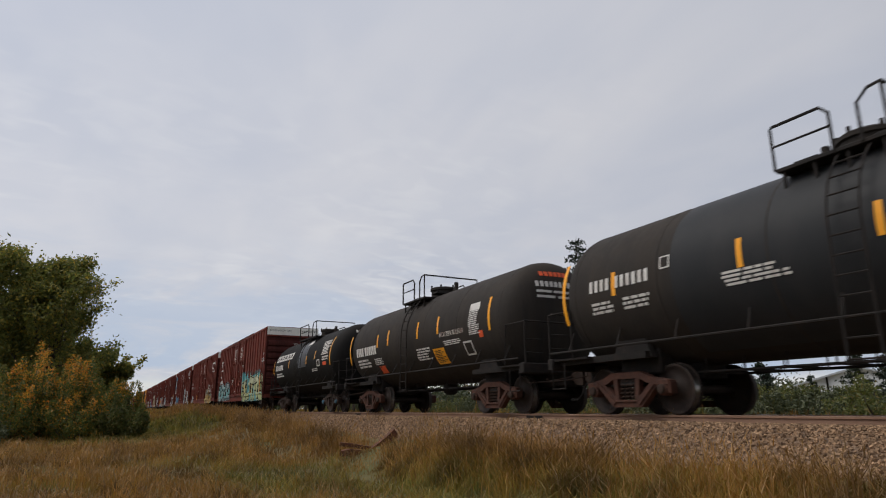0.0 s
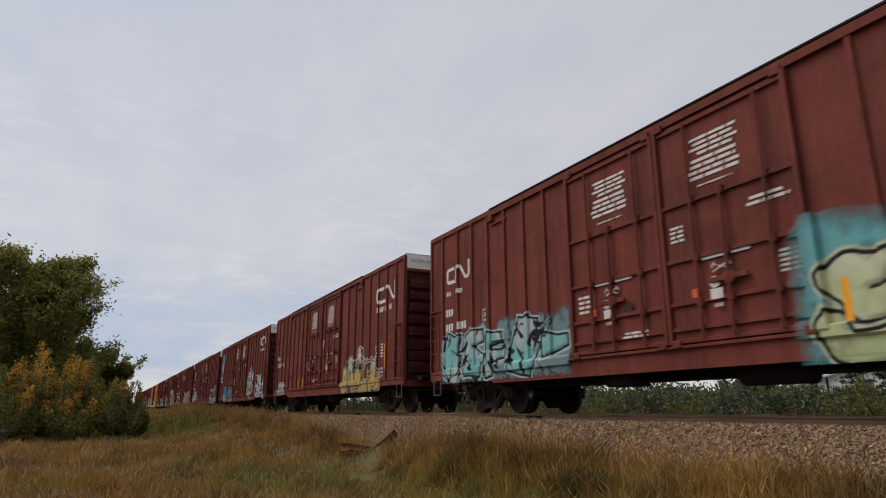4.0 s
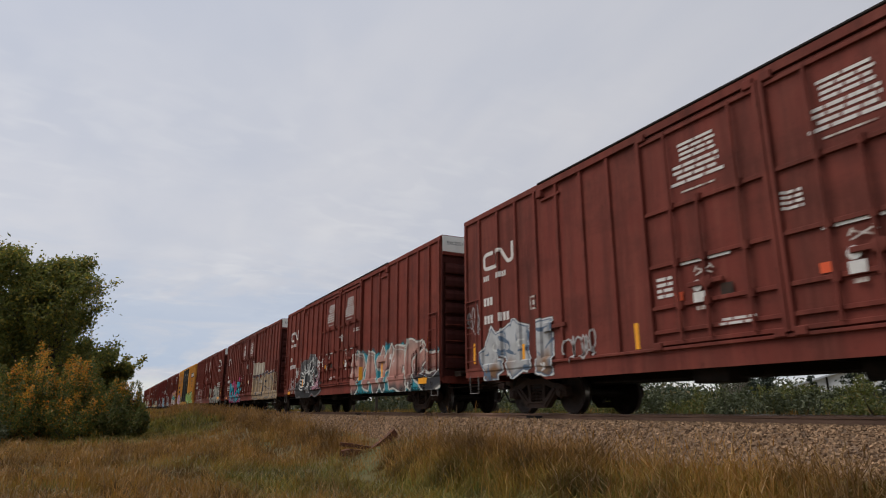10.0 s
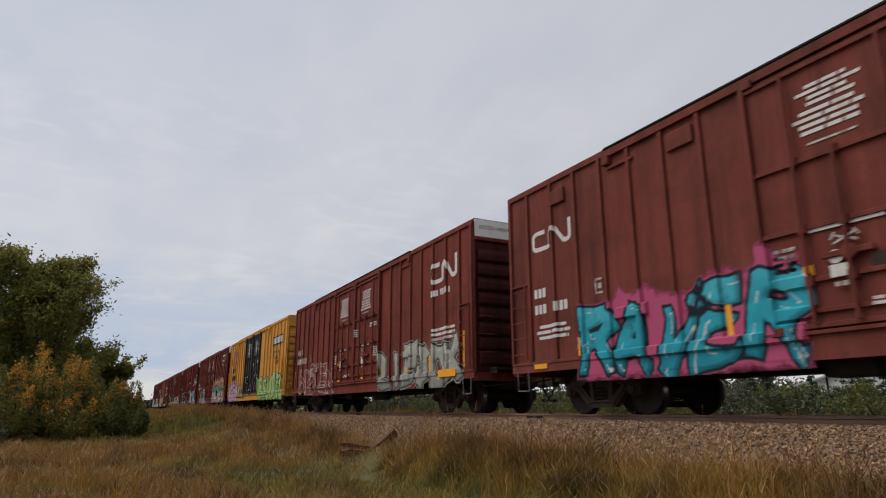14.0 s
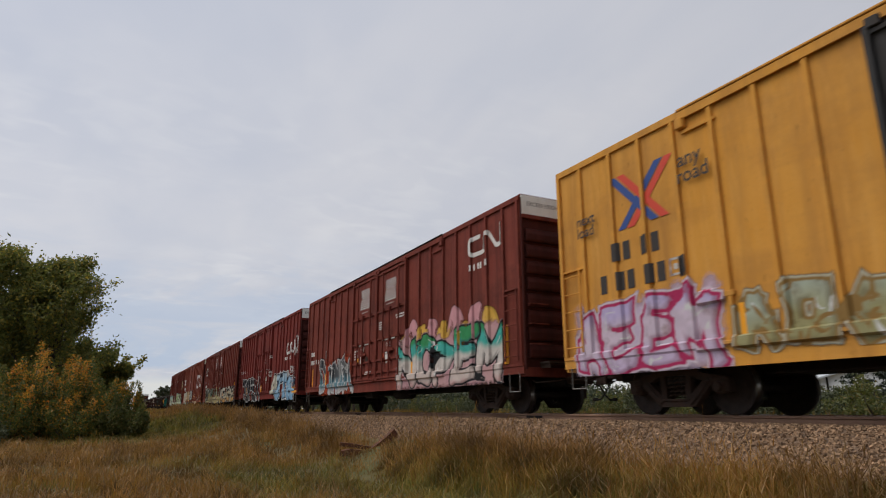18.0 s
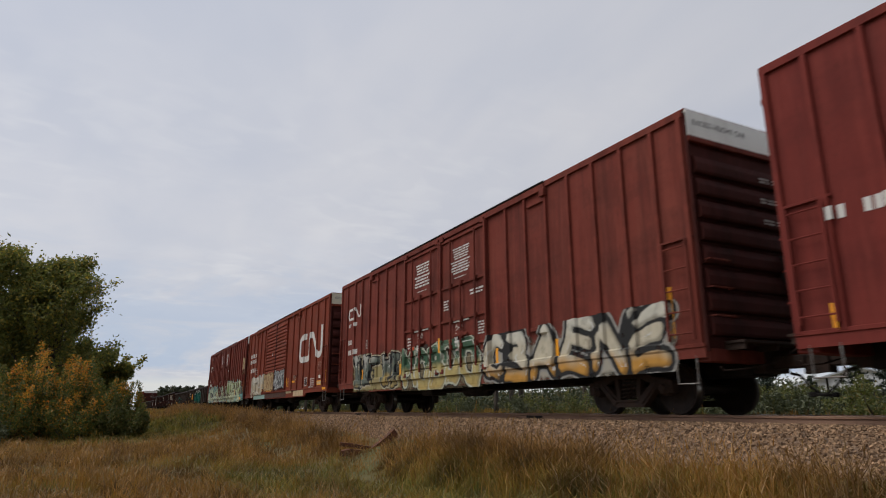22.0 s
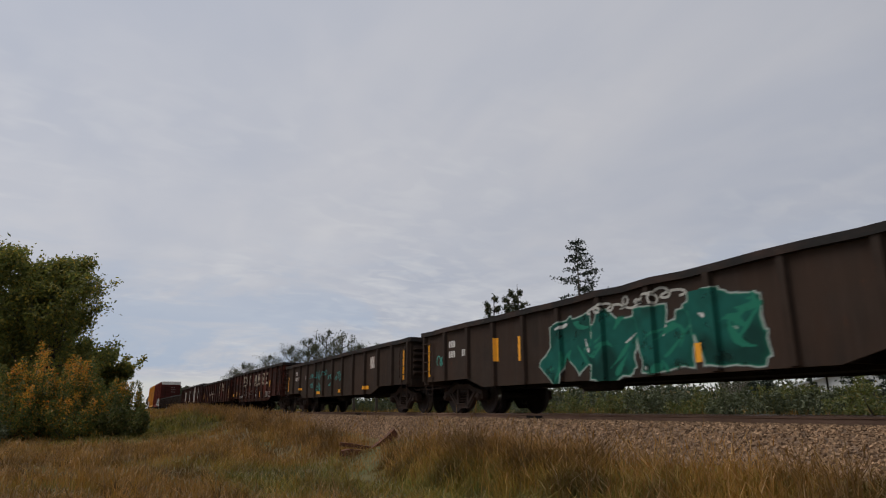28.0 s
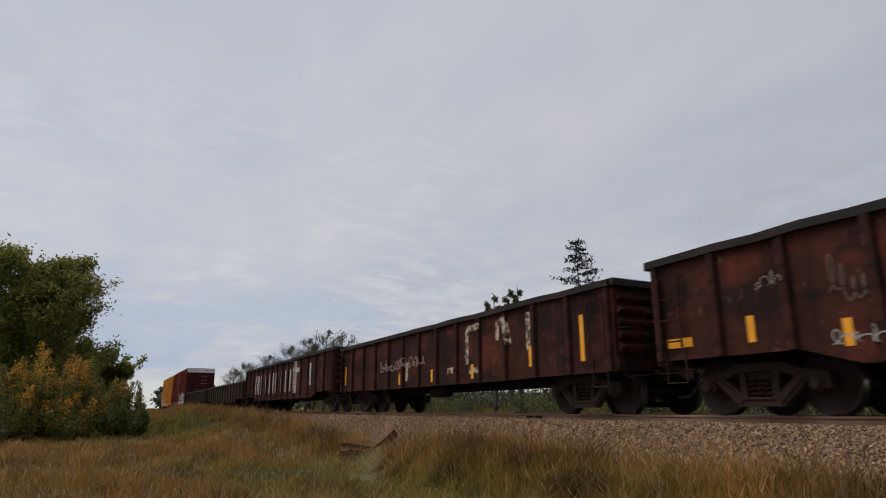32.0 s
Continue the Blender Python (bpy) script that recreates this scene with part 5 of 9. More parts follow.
def spray_mat(name, outline, halo, cloud, edge=0.045, ring=0.05, soft=0.07):
    """Spray paint on a skin: inside the letters the fill attribute, then outline, halo and cloud by the stored distances; bare beyond."""
    m = bpy.data.materials.new(name)
    m.use_nodes = True
    n, l = m.node_tree.nodes, m.node_tree.links
    p = n["Principled BSDF"]
    p.inputs["Roughness"].default_value = 0.6
    p.inputs["Specular IOR Level"].default_value = 0.1

    def attr(key):
        a = n.new("ShaderNodeAttribute")
        a.attribute_name = key
        return a

    co = n.new("ShaderNodeTexCoord")
    wob = n.new("ShaderNodeTexNoise")
    wob.inputs["Scale"].default_value, wob.inputs["Detail"].default_value = 7.0, 5.0
    l.new(co.outputs["Object"], wob.inputs["Vector"])
    wv = n.new("ShaderNodeMath")
    wv.operation = "MULTIPLY_ADD"
    wv.inputs[1].default_value, wv.inputs[2].default_value = 0.05, -0.025
    l.new(wob.outputs["Fac"], wv.inputs[0])
    sd = n.new("ShaderNodeMath")
    sd.operation = "ADD"
    l.new(attr("sd").outputs["Fac"], sd.inputs[0])
    l.new(wv.outputs[0], sd.inputs[1])

    def below(sock, level, soft):
        r = n.new("ShaderNodeMapRange")
        r.inputs["From Min"].default_value, r.inputs["From Max"].default_value = level - soft, level + soft
        r.inputs["To Min"].default_value, r.inputs["To Max"].default_value = 1.0, 0.0
        l.new(sock, r.inputs[0])
        return r.outputs[0]

    def mix(f, a, b):
        x = n.new("ShaderNodeMix")
        x.data_type = "RGBA"
        l.new(f, x.inputs["Factor"])
        for s, v in (("A", a), ("B", b)):
            if isinstance(v, tuple):
                x.inputs[s].default_value = (*v, 1)
            else:
                l.new(v, x.inputs[s])
        return x.outputs["Result"]

    in_fill, in_line, in_halo = below(sd.outputs[0], -edge, 0.012), below(sd.outputs[0], edge * 0.6, 0.012), below(sd.outputs[0], edge * 0.6 + ring, 0.02)
    cl = n.new("ShaderNodeMath")
    cl.operation = "MULTIPLY_ADD"
    cl.inputs[1].default_value = 0.25
    l.new(wob.outputs["Fac"], cl.inputs[0])
    l.new(attr("cloud").outputs["Fac"], cl.inputs[2])
    in_cloud = below(cl.outputs[0], 0.10, soft)
    cloud_c = cloud or halo
    col = mix(in_halo, attr("tint").outputs["Color"] if cloud is None else cloud_c, halo)
    col = mix(in_line, col, outline)
    col = mix(in_fill, col, attr("fill").outputs["Color"])
    lite = n.new("ShaderNodeMath")
    lite.operation = "MULTIPLY"
    l.new(below(attr("lite").outputs["Fac"], 0.0, 0.008), lite.inputs[0])
    l.new(in_fill, lite.inputs[1])
    col = mix(lite.outputs[0], col, (0.6, 0.6, 0.58))
    col = mix(below(attr("ink").outputs["Fac"], 0.0, 0.008), col, outline)
    mx = n.new("ShaderNodeMath")
    mx.operation = "MAXIMUM"
    l.new(in_halo, mx.inputs[0])
    l.new(in_cloud, mx.inputs[1])
    worn = n.new("ShaderNodeTexNoise")
    worn.inputs["Scale"].default_value, worn.inputs["Detail"].default_value = 3.0, 8.0
    l.new(co.outputs["Object"], worn.inputs["Vector"])
    wr = n.new("ShaderNodeMapRange")
    wr.inputs["From Min"].default_value, wr.inputs["From Max"].default_value = 0.28, 0.42
    wr.inputs["To Min"].default_value, wr.inputs["To Max"].default_value = 0.55, 0.97
    l.new(worn.outputs["Fac"], wr.inputs[0])
    al = n.new("ShaderNodeMath")
    al.operation = "MULTIPLY"
    l.new(mx.outputs[0], al.inputs[0])
    l.new(wr.outputs[0], al.inputs[1])
    tr = n.new("ShaderNodeBsdfTransparent")
    ms = n.new("ShaderNodeMixShader")
    l.new(col, p.inputs["Base Color"])
    l.new(al.outputs[0], ms.inputs[0])
    l.new(tr.outputs[0], ms.inputs[1])
    l.new(p.outputs[0], ms.inputs[2])
    l.new(ms.outputs[0], n["Material Output"].inputs["Surface"])
    return m


def smooth_noise(shape, cells, rng):
    g = rng.random((cells[0] + 2, cells[1] + 2))
    u = np.linspace(0, cells[0], shape[0])[:, None]
    v = np.linspace(0, cells[1], shape[1])[None, :]
    i, j = np.minimum(u.astype(int), cells[0]), np.minimum(v.astype(int), cells[1])
    fu, fv = u - i, v - j
    fu, fv = fu * fu * (3 - 2 * fu), fv * fv * (3 - 2 * fv)
    return (g[i, j] * (1 - fu) * (1 - fv) + g[i + 1, j] * fu * (1 - fv) + g[i, j + 1] * (1 - fu) * fv + g[i + 1, j + 1] * fu * fv)


def segment(A, Z, p, q):
    d = (q[0] - p[0], q[1] - p[1])
    t = np.clip(((A - p[0]) * d[0] + (Z - p[1]) * d[1]) / (d[0] ** 2 + d[1] ** 2 + 1e-9), 0, 1)
    return np.hypot(A - p[0] - t * d[0], Z - p[1] - t * d[1])


def blade(A, Z, p, q, r0, r1):
    """Distance to a tapered bar with square ends."""
    ln = math.hypot(q[0] - p[0], q[1] - p[1]) + 1e-6
    u = ((q[0] - p[0]) / ln, (q[1] - p[1]) / ln)
    along = (A - p[0]) * u[0] + (Z - p[1]) * u[1]
    across = np.abs((A - p[0]) * u[1] - (Z - p[1]) * u[0])
    r = r0 + (r1 - r0) * np.clip(along / ln, -0.2, 1.2)
    return np.maximum(across - r, np.maximum(-along, along - ln) - 0.7 * r)


SHAPES = (
    ((0.15, 0.05), (0.15, 0.95), (0.85, 0.95)), ((0.15, 0.95), (0.2, 0.1), (0.85, 0.05), (0.85, 0.95)), ((0.1, 0.05), (0.5, 0.95), (0.9, 0.05)),
    ((0.85, 0.9), (0.3, 0.95), (0.12, 0.6), (0.8, 0.4), (0.7, 0.06), (0.12, 0.1)), ((0.5, 0.05), (0.5, 0.95)), ((0.15, 0.05), (0.15, 0.95), (0.8, 0.75), (0.2, 0.5), (0.9, 0.05)),
    ((0.85, 0.85), (0.4, 0.98), (0.12, 0.5), (0.4, 0.04), (0.88, 0.2)), ((0.1, 0.95), (0.3, 0.1), (0.55, 0.7), (0.75, 0.1), (0.95, 0.95)), ((0.12, 0.5), (0.9, 0.5)), ((0.1, 0.92), (0.92, 0.92)),
    ((0.2, 0.15), (0.8, 0.1), (0.85, 0.85), (0.2, 0.9), (0.2, 0.15)))


# fat letters on a grid of ten by ten: strokes of points, each two digits across and up
GLYPHS = {"A": "00 49 90|23 63", "B": "00 09 69 87 65 05|65 93 70 00", "C": "97 69 29 06 03 20 60 92", "D": "00 09 59 96 93 50 00", "E": "99 09 00 90|05 75",
          "F": "00 09 99|05 75", "G": "97 69 29 06 03 20 60 93 95 55", "I": "50 59", "J": "29 99|69 62 40 20 02", "K": "00 09|99 04 90", "L": "09 00 90",
          "M": "00 09 44 99 90", "N": "00 09 90 99", "O": "29 06 03 20 70 93 96 79 29", "P": "00 09 69 97 65 04", "R": "00 09 69 97 65 05|45 90",
          "S": "97 69 29 07 25 75 93 70 20 02", "T": "09 99|50 59", "U": "09 03 20 70 93 99", "V": "09 40 99", "Y": "09 45 99|45 40"}


def glyph(letter):
    return [[(int(q[0]) / 9, int(q[1]) / 9) for q in st.split()] for st in GLYPHS[letter].split("|")]


def graffiti(c, a0, a1, z0, z1, count, seed, fills, outline=(0.02, 0.02, 0.02), halo=(0.6, 0.6, 0.58), cloud=None, cloud_top=0.0,
             fat=0.15, name="graffiti", label="spray-painted graffiti", tints=None, ragged=0.12, edge=0.045, ring=0.05, step=0.045, full=False, strokes=2, accent=None, angular=True, ink=7, word="", body=(), lines=(), lights=(), line_w=0.025, soft=0.07, lift=0.006):
    """A spray-painted piece: fat bent strokes in a row (those of a word, if given, or the ovals of a body, u v ru rv), filled with bands of colour,
    with outline, halo and a cloud of colour behind; lines and lights: strokes over it, in parts of its width and height."""
    rng = np.random.default_rng(seed)
    if word:
        count = len(word)
    if word or body:
        ink = 0
    pad = 0.22
    edge, ring, step = 0.6 * edge, 0.8 * ring, min(step, 0.034)
    na, nz = int((a1 - a0 + 2 * pad) / step) + 1, int((z1 + cloud_top - z0 + pad) / step) + 1
    a, z = a0 - pad + np.arange(na) * step, z0 - 0.02 + np.arange(nz) * step
    A, Z = np.meshgrid(a, z, indexing="ij")
    wide, high = (a1 - a0) / count, z1 - z0
    best, second, mine = np.full(A.shape, 9.0), np.full(A.shape, 9.0), np.zeros(A.shape)
    AW = A + 0.08 * np.sin(2.9 * Z + seed) + 0.04 * np.sin(5.3 * Z + 2.0 * A)
    ZW = Z + 0.08 * np.sin(2.1 * A + 1.7 * seed) + 0.035 * np.sin(6.1 * A - 1.5 * Z)
    for u, v, ru, rv in body:
        ru, rv = ru * (a1 - a0), rv * high
        q = np.hypot((AW - a0 - u * (a1 - a0)) / ru, (ZW - z0 - v * high) / rv)
        best = np.minimum(best, (q - 1) * min(ru, rv))
    for i, letter in enumerate(word):
        r = fat * min(wide, high) * 1.25
        ox, oz, hz = a0 + i * wide + rng.uniform(-0.05, 0.03) * wide, z0 + rng.uniform(0.0, 0.05) * high, high * rng.uniform(0.9, 1.03)
        lean, d = rng.uniform(-0.2, 0.26) * wide, np.full(A.shape, 9.0)
        for st in glyph(letter):
            pts = [(ox + r * 0.8 + (1.12 * wide - 1.6 * r) * u + lean * v, oz + r * 0.85 + (hz - 1.7 * r) * v) for u, v in st]
            for p, q in zip(pts, pts[1:]):
                if angular:
                    d = np.minimum(d, blade(AW, ZW, p, q, r * rng.uniform(0.7, 1.3), r * rng.uniform(0.5, 1.2)))
                else:
                    d = np.minimum(d, segment(AW, ZW, p, q) - r * rng.uniform(0.9, 1.15))
            # a spike that runs on from the end of the stroke
            (u0, v0), (u1, v1) = pts[-2], pts[-1]
            far = (u1 + (u1 - u0) * 0.18 + rng.uniform(-0.35, 0.35) * wide, v1 + (v1 - v0) * 0.12 + rng.uniform(-0.12, 0.16) * high)
            d = np.minimum(d, blade(AW, ZW, (u1, v1), far, r * 0.8, 0.15 * r))
        mine = np.where(d < best, 0.1 + 0.24 * rng.random(), mine)
        second = np.minimum(second, np.maximum(best, d))
        best = np.minimum(best, d)
    for i in range(0 if word or body else count):
        ox, lean = a0 + i * wide + rng.uniform(-0.04, 0.04) * wide, rng.uniform(-0.12, 0.12) * wide
        hz, oz = high * rng.uniform(0.88, 1.04), z0 + rng.uniform(0.0, 0.1) * high
        d = np.full(A.shape, 9.0)
        r = fat * min(wide, high) * 1.25
        for k in range(strokes):
            sh = SHAPES[rng.integers(len(SHAPES))]
            pts = [(ox + wide * (0.10 + 0.80 * u) + lean * v + rng.uniform(-0.04, 0.04), oz + r * 0.7 + (hz - 1.4 * r) * v + rng.uniform(-0.04, 0.04)) for u, v in sh]
            for p, q in zip(pts, pts[1:]):
                if angular:
                    d = np.minimum(d, blade(A, Z, p, q, r * rng.uniform(0.7, 1.3), r * rng.uniform(0.45, 1.15)))
                else:
                    d = np.minimum(d, segment(A, Z, p, q) - r * rng.uniform(0.85, 1.15))
        d = d + (smooth_noise(A.shape, (max(2, na // 8), max(2, nz // 8)), rng) - 0.5) * 0.06
        mine = np.where(d < best, rng.random(), mine)
        second = np.minimum(second, np.maximum(best, d))
        best = np.minimum(best, d)
    if full:
        best = np.minimum(best, np.maximum.reduce([a0 - A, A - a1, Z - z1 - (smooth_noise(A.shape, (count * 3, 1), rng) - 0.6) * 0.35 * high]) + 0.02)
        second = smooth_noise(A.shape, (max(3, na // 9), max(3, nz // 8)), rng)
        best = np.where(best < 0, np.maximum(best, -np.abs(second - 0.5) * 0.55), best)
    else:
        best = np.maximum(best, -(second - best) * 0.5)
    inked, lite = np.full(A.shape, 9.0), np.full(A.shape, 9.0)
    for marks, field in ((lines, inked), (lights, lite)):
        for st in marks:
            pts = [(a0 + u * (a1 - a0), z0 + v * high) for u, v in st]
            for p, q in zip(pts, pts[1:]):
                np.minimum(field, segment(A, Z, p, q) - line_w, out=field)
    if word:
        # thin lights along the upper left of the letters
        sh = np.roll(np.roll(best, 2, 0), -2, 1)
        lite = np.where((smooth_noise(A.shape, (max(3, na // 7), max(3, nz // 6)), rng) > 0.56), np.abs(sh + 2.2 * edge) - 0.014, 9.0)
    for i in range(count if ink else 0):
        ox = a0 + i * wide
        for k in range(ink + 2):
            p0 = np.array([ox + wide * rng.uniform(0.02, 0.98), z0 + high * rng.uniform(0.08, 0.95)])
            p2 = p0 + np.array([wide * rng.uniform(-0.45, 0.45), high * rng.uniform(-0.45, 0.45)]) * (1.0 if k < ink else 0.5)
            p1 = (p0 + p2) / 2 + rng.normal(size=2) * 0.14 * high
            prev = p0
            for j in range(1, 7):
                t = j / 6
                cur = p0 * (1 - t) ** 2 + 2 * p1 * t * (1 - t) + p2 * t * t
                w = (0.008 if k % 2 else 0.016) + (0.055 if k < ink else 0.02) * math.sin(math.pi * min(0.95, t)) ** 2 * (0.3 + 0.7 * (k % 3) / 2)
                dd = segment(A, Z, prev, cur) - w
                if k < ink:
                    inked = np.minimum(inked, dd)
                else:
                    lite = np.minimum(lite, dd)
                prev = cur
    inked = np.where(Z < z1 + 0.05, inked, 9.0)
    cl = np.full(A.shape, 9.0)
    if cloud is not None or tints is not None:
        top = z1 + cloud_top - 0.12 + (smooth_noise(A.shape, (count * 3, 1), rng) - 0.5) * (0.35 + cloud_top * 0.8)
        cl = np.maximum.reduce([a0 - 0.05 - A, A - a1 - 0.05, Z - top, z0 - Z])
    vary = 0.14 if word or body else 0.45
    u = (0.97 if word or body else 0.75) * np.clip((Z - z0) / high, 0, 1) + 0.45 * (mine - 0.22) + (smooth_noise(A.shape, (max(2, na // 8), 3), rng) - 0.5) * vary
    table = np.array(fills)
    x = np.clip(u, 0, 0.999) * (len(table) - 1)
    i = x.astype(int)
    f = np.clip((x - i - 0.3) / 0.4, 0, 1)[..., None]
    col = table[i] * (1 - f) + table[np.minimum(i + 1, len(table) - 1)] * f
    col = col * (0.9 + 0.2 * smooth_noise(A.shape, (max(2, na // 3), max(2, nz // 3)), rng))[..., None]
    # one side of each stroke is shaded, as sprayed bevels are
    k1, k2 = 2, 1
    shifted = np.roll(np.roll(best, -k1, 0), k2, 1)
    bevel = (np.clip((shifted + edge + 0.03) / 0.05, 0, 1) * 0.75)[..., None]
    col = col * (1 - bevel) + (np.array(accent) if accent is not None else 0.35 * col + 0.25 * np.array(outline)) * bevel
    tn = np.zeros((*A.shape, 3))
    if tints is not None:
        tb = np.array(tints)
        tn = tb[(smooth_noise(A.shape, (count * 2, 2), rng) * 0.999 * len(tb)).astype(int)]
    depth = np.array([[max(c.relief(aa + e, zz + e2) for e in (-0.03, 0.03) for e2 in (-0.03, 0.03)) for zz in z] for aa in a]) + lift
    keep = (np.minimum(best - 0.14, cl - 0.12) < 0)
    co = np.stack([-(c.half + depth), c.length / 2 - A, Z], -1).reshape(-1, 3)
    idx = np.arange(na * nz).reshape(na, nz)
    cell = (keep[:-1, :-1] | keep[1:, :-1] | keep[:-1, 1:] | keep[1:, 1:])
    inside = (a[:-1] > 0.0)[:, None] & (a[1:] < c.length)[:, None]
    cell &= inside
    ii, jj = np.nonzero(cell)
    faces = np.stack([idx[ii, jj], idx[ii + 1, jj], idx[ii + 1, jj + 1], idx[ii, jj + 1]], -1)
    me = bpy.data.meshes.new(name)
    me.from_pydata(co.tolist(), [], faces.tolist())
    for key, val in (("sd", best), ("cloud", cl), ("ink", inked), ("lite", lite)):
        at = me.attributes.new(key, "FLOAT", "POINT")
        at.data.foreach_set("value", np.ascontiguousarray(val, dtype=np.float32).ravel())
    for key, val in (("fill", col), ("tint", tn)):
        at = me.attributes.new(key, "FLOAT_COLOR", "POINT")
        at.data.foreach_set("color", np.concatenate([val, np.ones((*A.shape, 1))], -1).astype(np.float32).ravel())
    me.materials.append(spray_mat("spray_paint", outline, halo, cloud, edge, ring, soft))
    return part(name, me, None, c.ob, label)


TAG_PAINT = {}
TAG_BLUE = mat("navy_spray_paint", (0.03, 0.04, 0.085), 0.55, 0, [((0.10, 0.11, 0.14), (7, 7, 7), 0.5, 0.7, 0.6)])


def tag(c, a0, a1, z0, z1, seed, colour, n=4, r=0.03):
    """A quick one-colour scribble: a running hand of loops and spikes."""
    if colour not in TAG_PAINT:
        TAG_PAINT[colour] = mat("tag_paint", colour, 0.55, 0, [(tuple(0.5 * q for q in colour), (7, 7, 7), 0.5, 0.7, 0.6)])
    r2 = random.Random(seed)
    loops, line, wide = 2 * n, [], (a1 - a0) / (2 * n)
    hi = [r2.uniform(0.45, 1.0) for _ in range(loops + 1)]
    lo = [r2.uniform(0.0, 0.35) for _ in range(loops + 1)]
    swing = [r2.choice((-1, 1, 1)) * r2.uniform(0.9, 2.0) for _ in range(loops + 1)]
    for k in range(loops * 10 + 1):
        t = k / 10
        i, f = min(loops - 1, int(t)), t - min(loops - 1, int(t))
        up = 0.5 - 0.5 * math.cos(2 * math.pi * f)
        base = lo[i] + (lo[i + 1] - lo[i]) * f
        line.append((a0 + wide * (t + swing[i] * math.sin(2 * math.pi * f) * 0.35), z0 + (z1 - z0) * (base + (hi[i] - base) * up)))
    return c.strokes("tag", [line], max(0.018, min(0.045, 1.2 * r)), TAG_PAINT[colour], "thin spray-painted scribble", 0.009)


W, K = (0.62, 0.62, 0.6), (0.015, 0.015, 0.017)
GREYS = (0.30, 0.31, 0.32)

# ---- the train, in running order ----
TRAIN = []


def add(c):
    TRAIN.append(c)
    return c


# three tank cars
t1 = add(tank_car("black tank car with orange reflectors and white lettering", -1.2, 10.6, (5.05, 6.65), 1))
t2 = add(tank_car("black tank car with yellow and orange hazard panels", 12.2, 23.85, (4.55, 6.2), 2))
t3 = add(tank_car("glossy black tank car with large slanted white lettering", 25.5, 37.0, (4.5, 7.4), 3, True, BLUE_CAP, TANK_GLOSS))
c = t1
c.wrap("repainted_band", 3.15, 8.4, -84, 62, TANK_BAND, "smoother repainted band of the shell", 0.003)
c.blocks(1.1, -8.5, 0.5, (4, 6), 0.15, 0.1, fill=0.58)
c.wrap_lines(1.1, 1.75, 8, 18, 3, 11)
c.wrap_lines(1.95, 2.75, 8, 18, 3, 16)
c.wrap_lines(4.1, 5.3, 6, 16, 4, 12)
for a, u0, u1 in ((0.25, -30, 22), (1.72, -12, 6), (4.45, -12, 6), (6.45, -12, 6), (c.length - 1.0, -28, 20)):
    c.wrap("reflector", a, a + 0.1, u0, u1, STRIPE, "orange reflective strip", 0.010)
c.wrap("placard", 2.92, 3.14, -14, -5, WHITE)
c.wrap("placard_centre", 2.95, 3.11, -13, -6, TANK_BLACK, "", 0.011)
c = t2
c.blocks(0.95, 0, 12, (4, 6), 0.19, 0.1)
c.wrap_lines(0.95, 2.3, 16, 30, 3, 13)
for a, u0, u1 in ((0.18, -22, 22), (3.0, -14, 4), (3.95, -16, 4), (6.3, -16, 4), (7.68, -16, 4), (10.5, -22, 12)):
    c.wrap("reflector", a, a + 0.1, u0, u1, STRIPE, "orange reflective strip", 0.009)
c.wrap("warning_panel", 2.85, 3.35, 30, 42, RED_LABEL, "orange warning panel")
c.wrap_lines(2.6, 3.4, 18, 28, 4, 39)
c.wrap("warning_panel", 7.25, 7.95, 20, 40, STRIPE, "large yellow warning panel")
c.wrap_lines(7.3, 7.9, 22, 38, 8, 40, DARK_LETTER)
c.wrap("patch", 9.55, 10.05, -20, -12, WHITE, "white painted panel")
c.wrap_lines(9.5, 10.1, -12, 13, 12, 41)
c.wrap_lines(6.1, 7.1, 16, 32, 5, 42)
c.wrap_lines(8.0, 9.2, 13, 19, 3, 43)
c.wrap("warning_panel", 10.0, 10.2, 10, 17, RED_LABEL, "orange warning panel")
c.wrap("placard", 9.1, 9.55, 18, 34, WHITE)
c.wrap("placard_centre", 9.15, 9.5, 20, 32, TANK_BLACK, "", 0.011)
c.head_bars([(-0.55 + 0.13 * i, -0.45 + 0.13 * i, 0.98, 1.10) for i in range(6)], RED_LABEL, lab="orange stencilled marks")
c.head_bars([(-0.72 + 0.13 * i, -0.63 + 0.13 * i, 0.70, 0.84) for i in range(9)] + [(-0.72, -0.3, 0.55, 0.61), (-0.24, 0.3, 0.55, 0.61), (-0.72, -0.2, 0.42, 0.48), (-0.12, 0.25, 0.42, 0.48)], WHITE, lab="white stencilled data")
me = letters("MOLTEN SULFUR", 0.13)
if not me.materials:
    me.materials.append(FADED_WHITE)
ob = part("cargo_lettering", me, FADED_WHITE, c.ob, "worn white painted words")
ob.rotation_euler, ob.location = (radians(6), 0, -math.pi / 2), (-(TANK_R + 0.02) * math.cos(radians(8.5)), c.y(7.85), TANK_Z - (TANK_R + 0.012) * math.sin(radians(8.5)))
c = t3
c.blocks(0.75, -28, -14, (6,), 0.58, 0.0, WHITE, 0.12, "company_lettering", 0.86)
c.blocks(0.89, -24.5, -17.5, (6,), 0.58, 0.0, TANK_BLACK, 0.06, "letter_opening", 0.40, 0.012)
c.blocks(0.85, -6, 5, (4, 5), 0.17, 0.1)
c.wrap_lines(0.9, 2.5, 10, 20, 2, 44)
c.wrap_lines(9.35, 10.65, -32, -6, 9, 45)
c.wrap_lines(9.5, 10.6, -4, 4, 2, 46)
c.wrap_lines(7.9, 8.9, 14, 20, 2, 47)
c.wrap("patch", 6.3, 7.0, -48, -36, WHITE, "white painted panel")
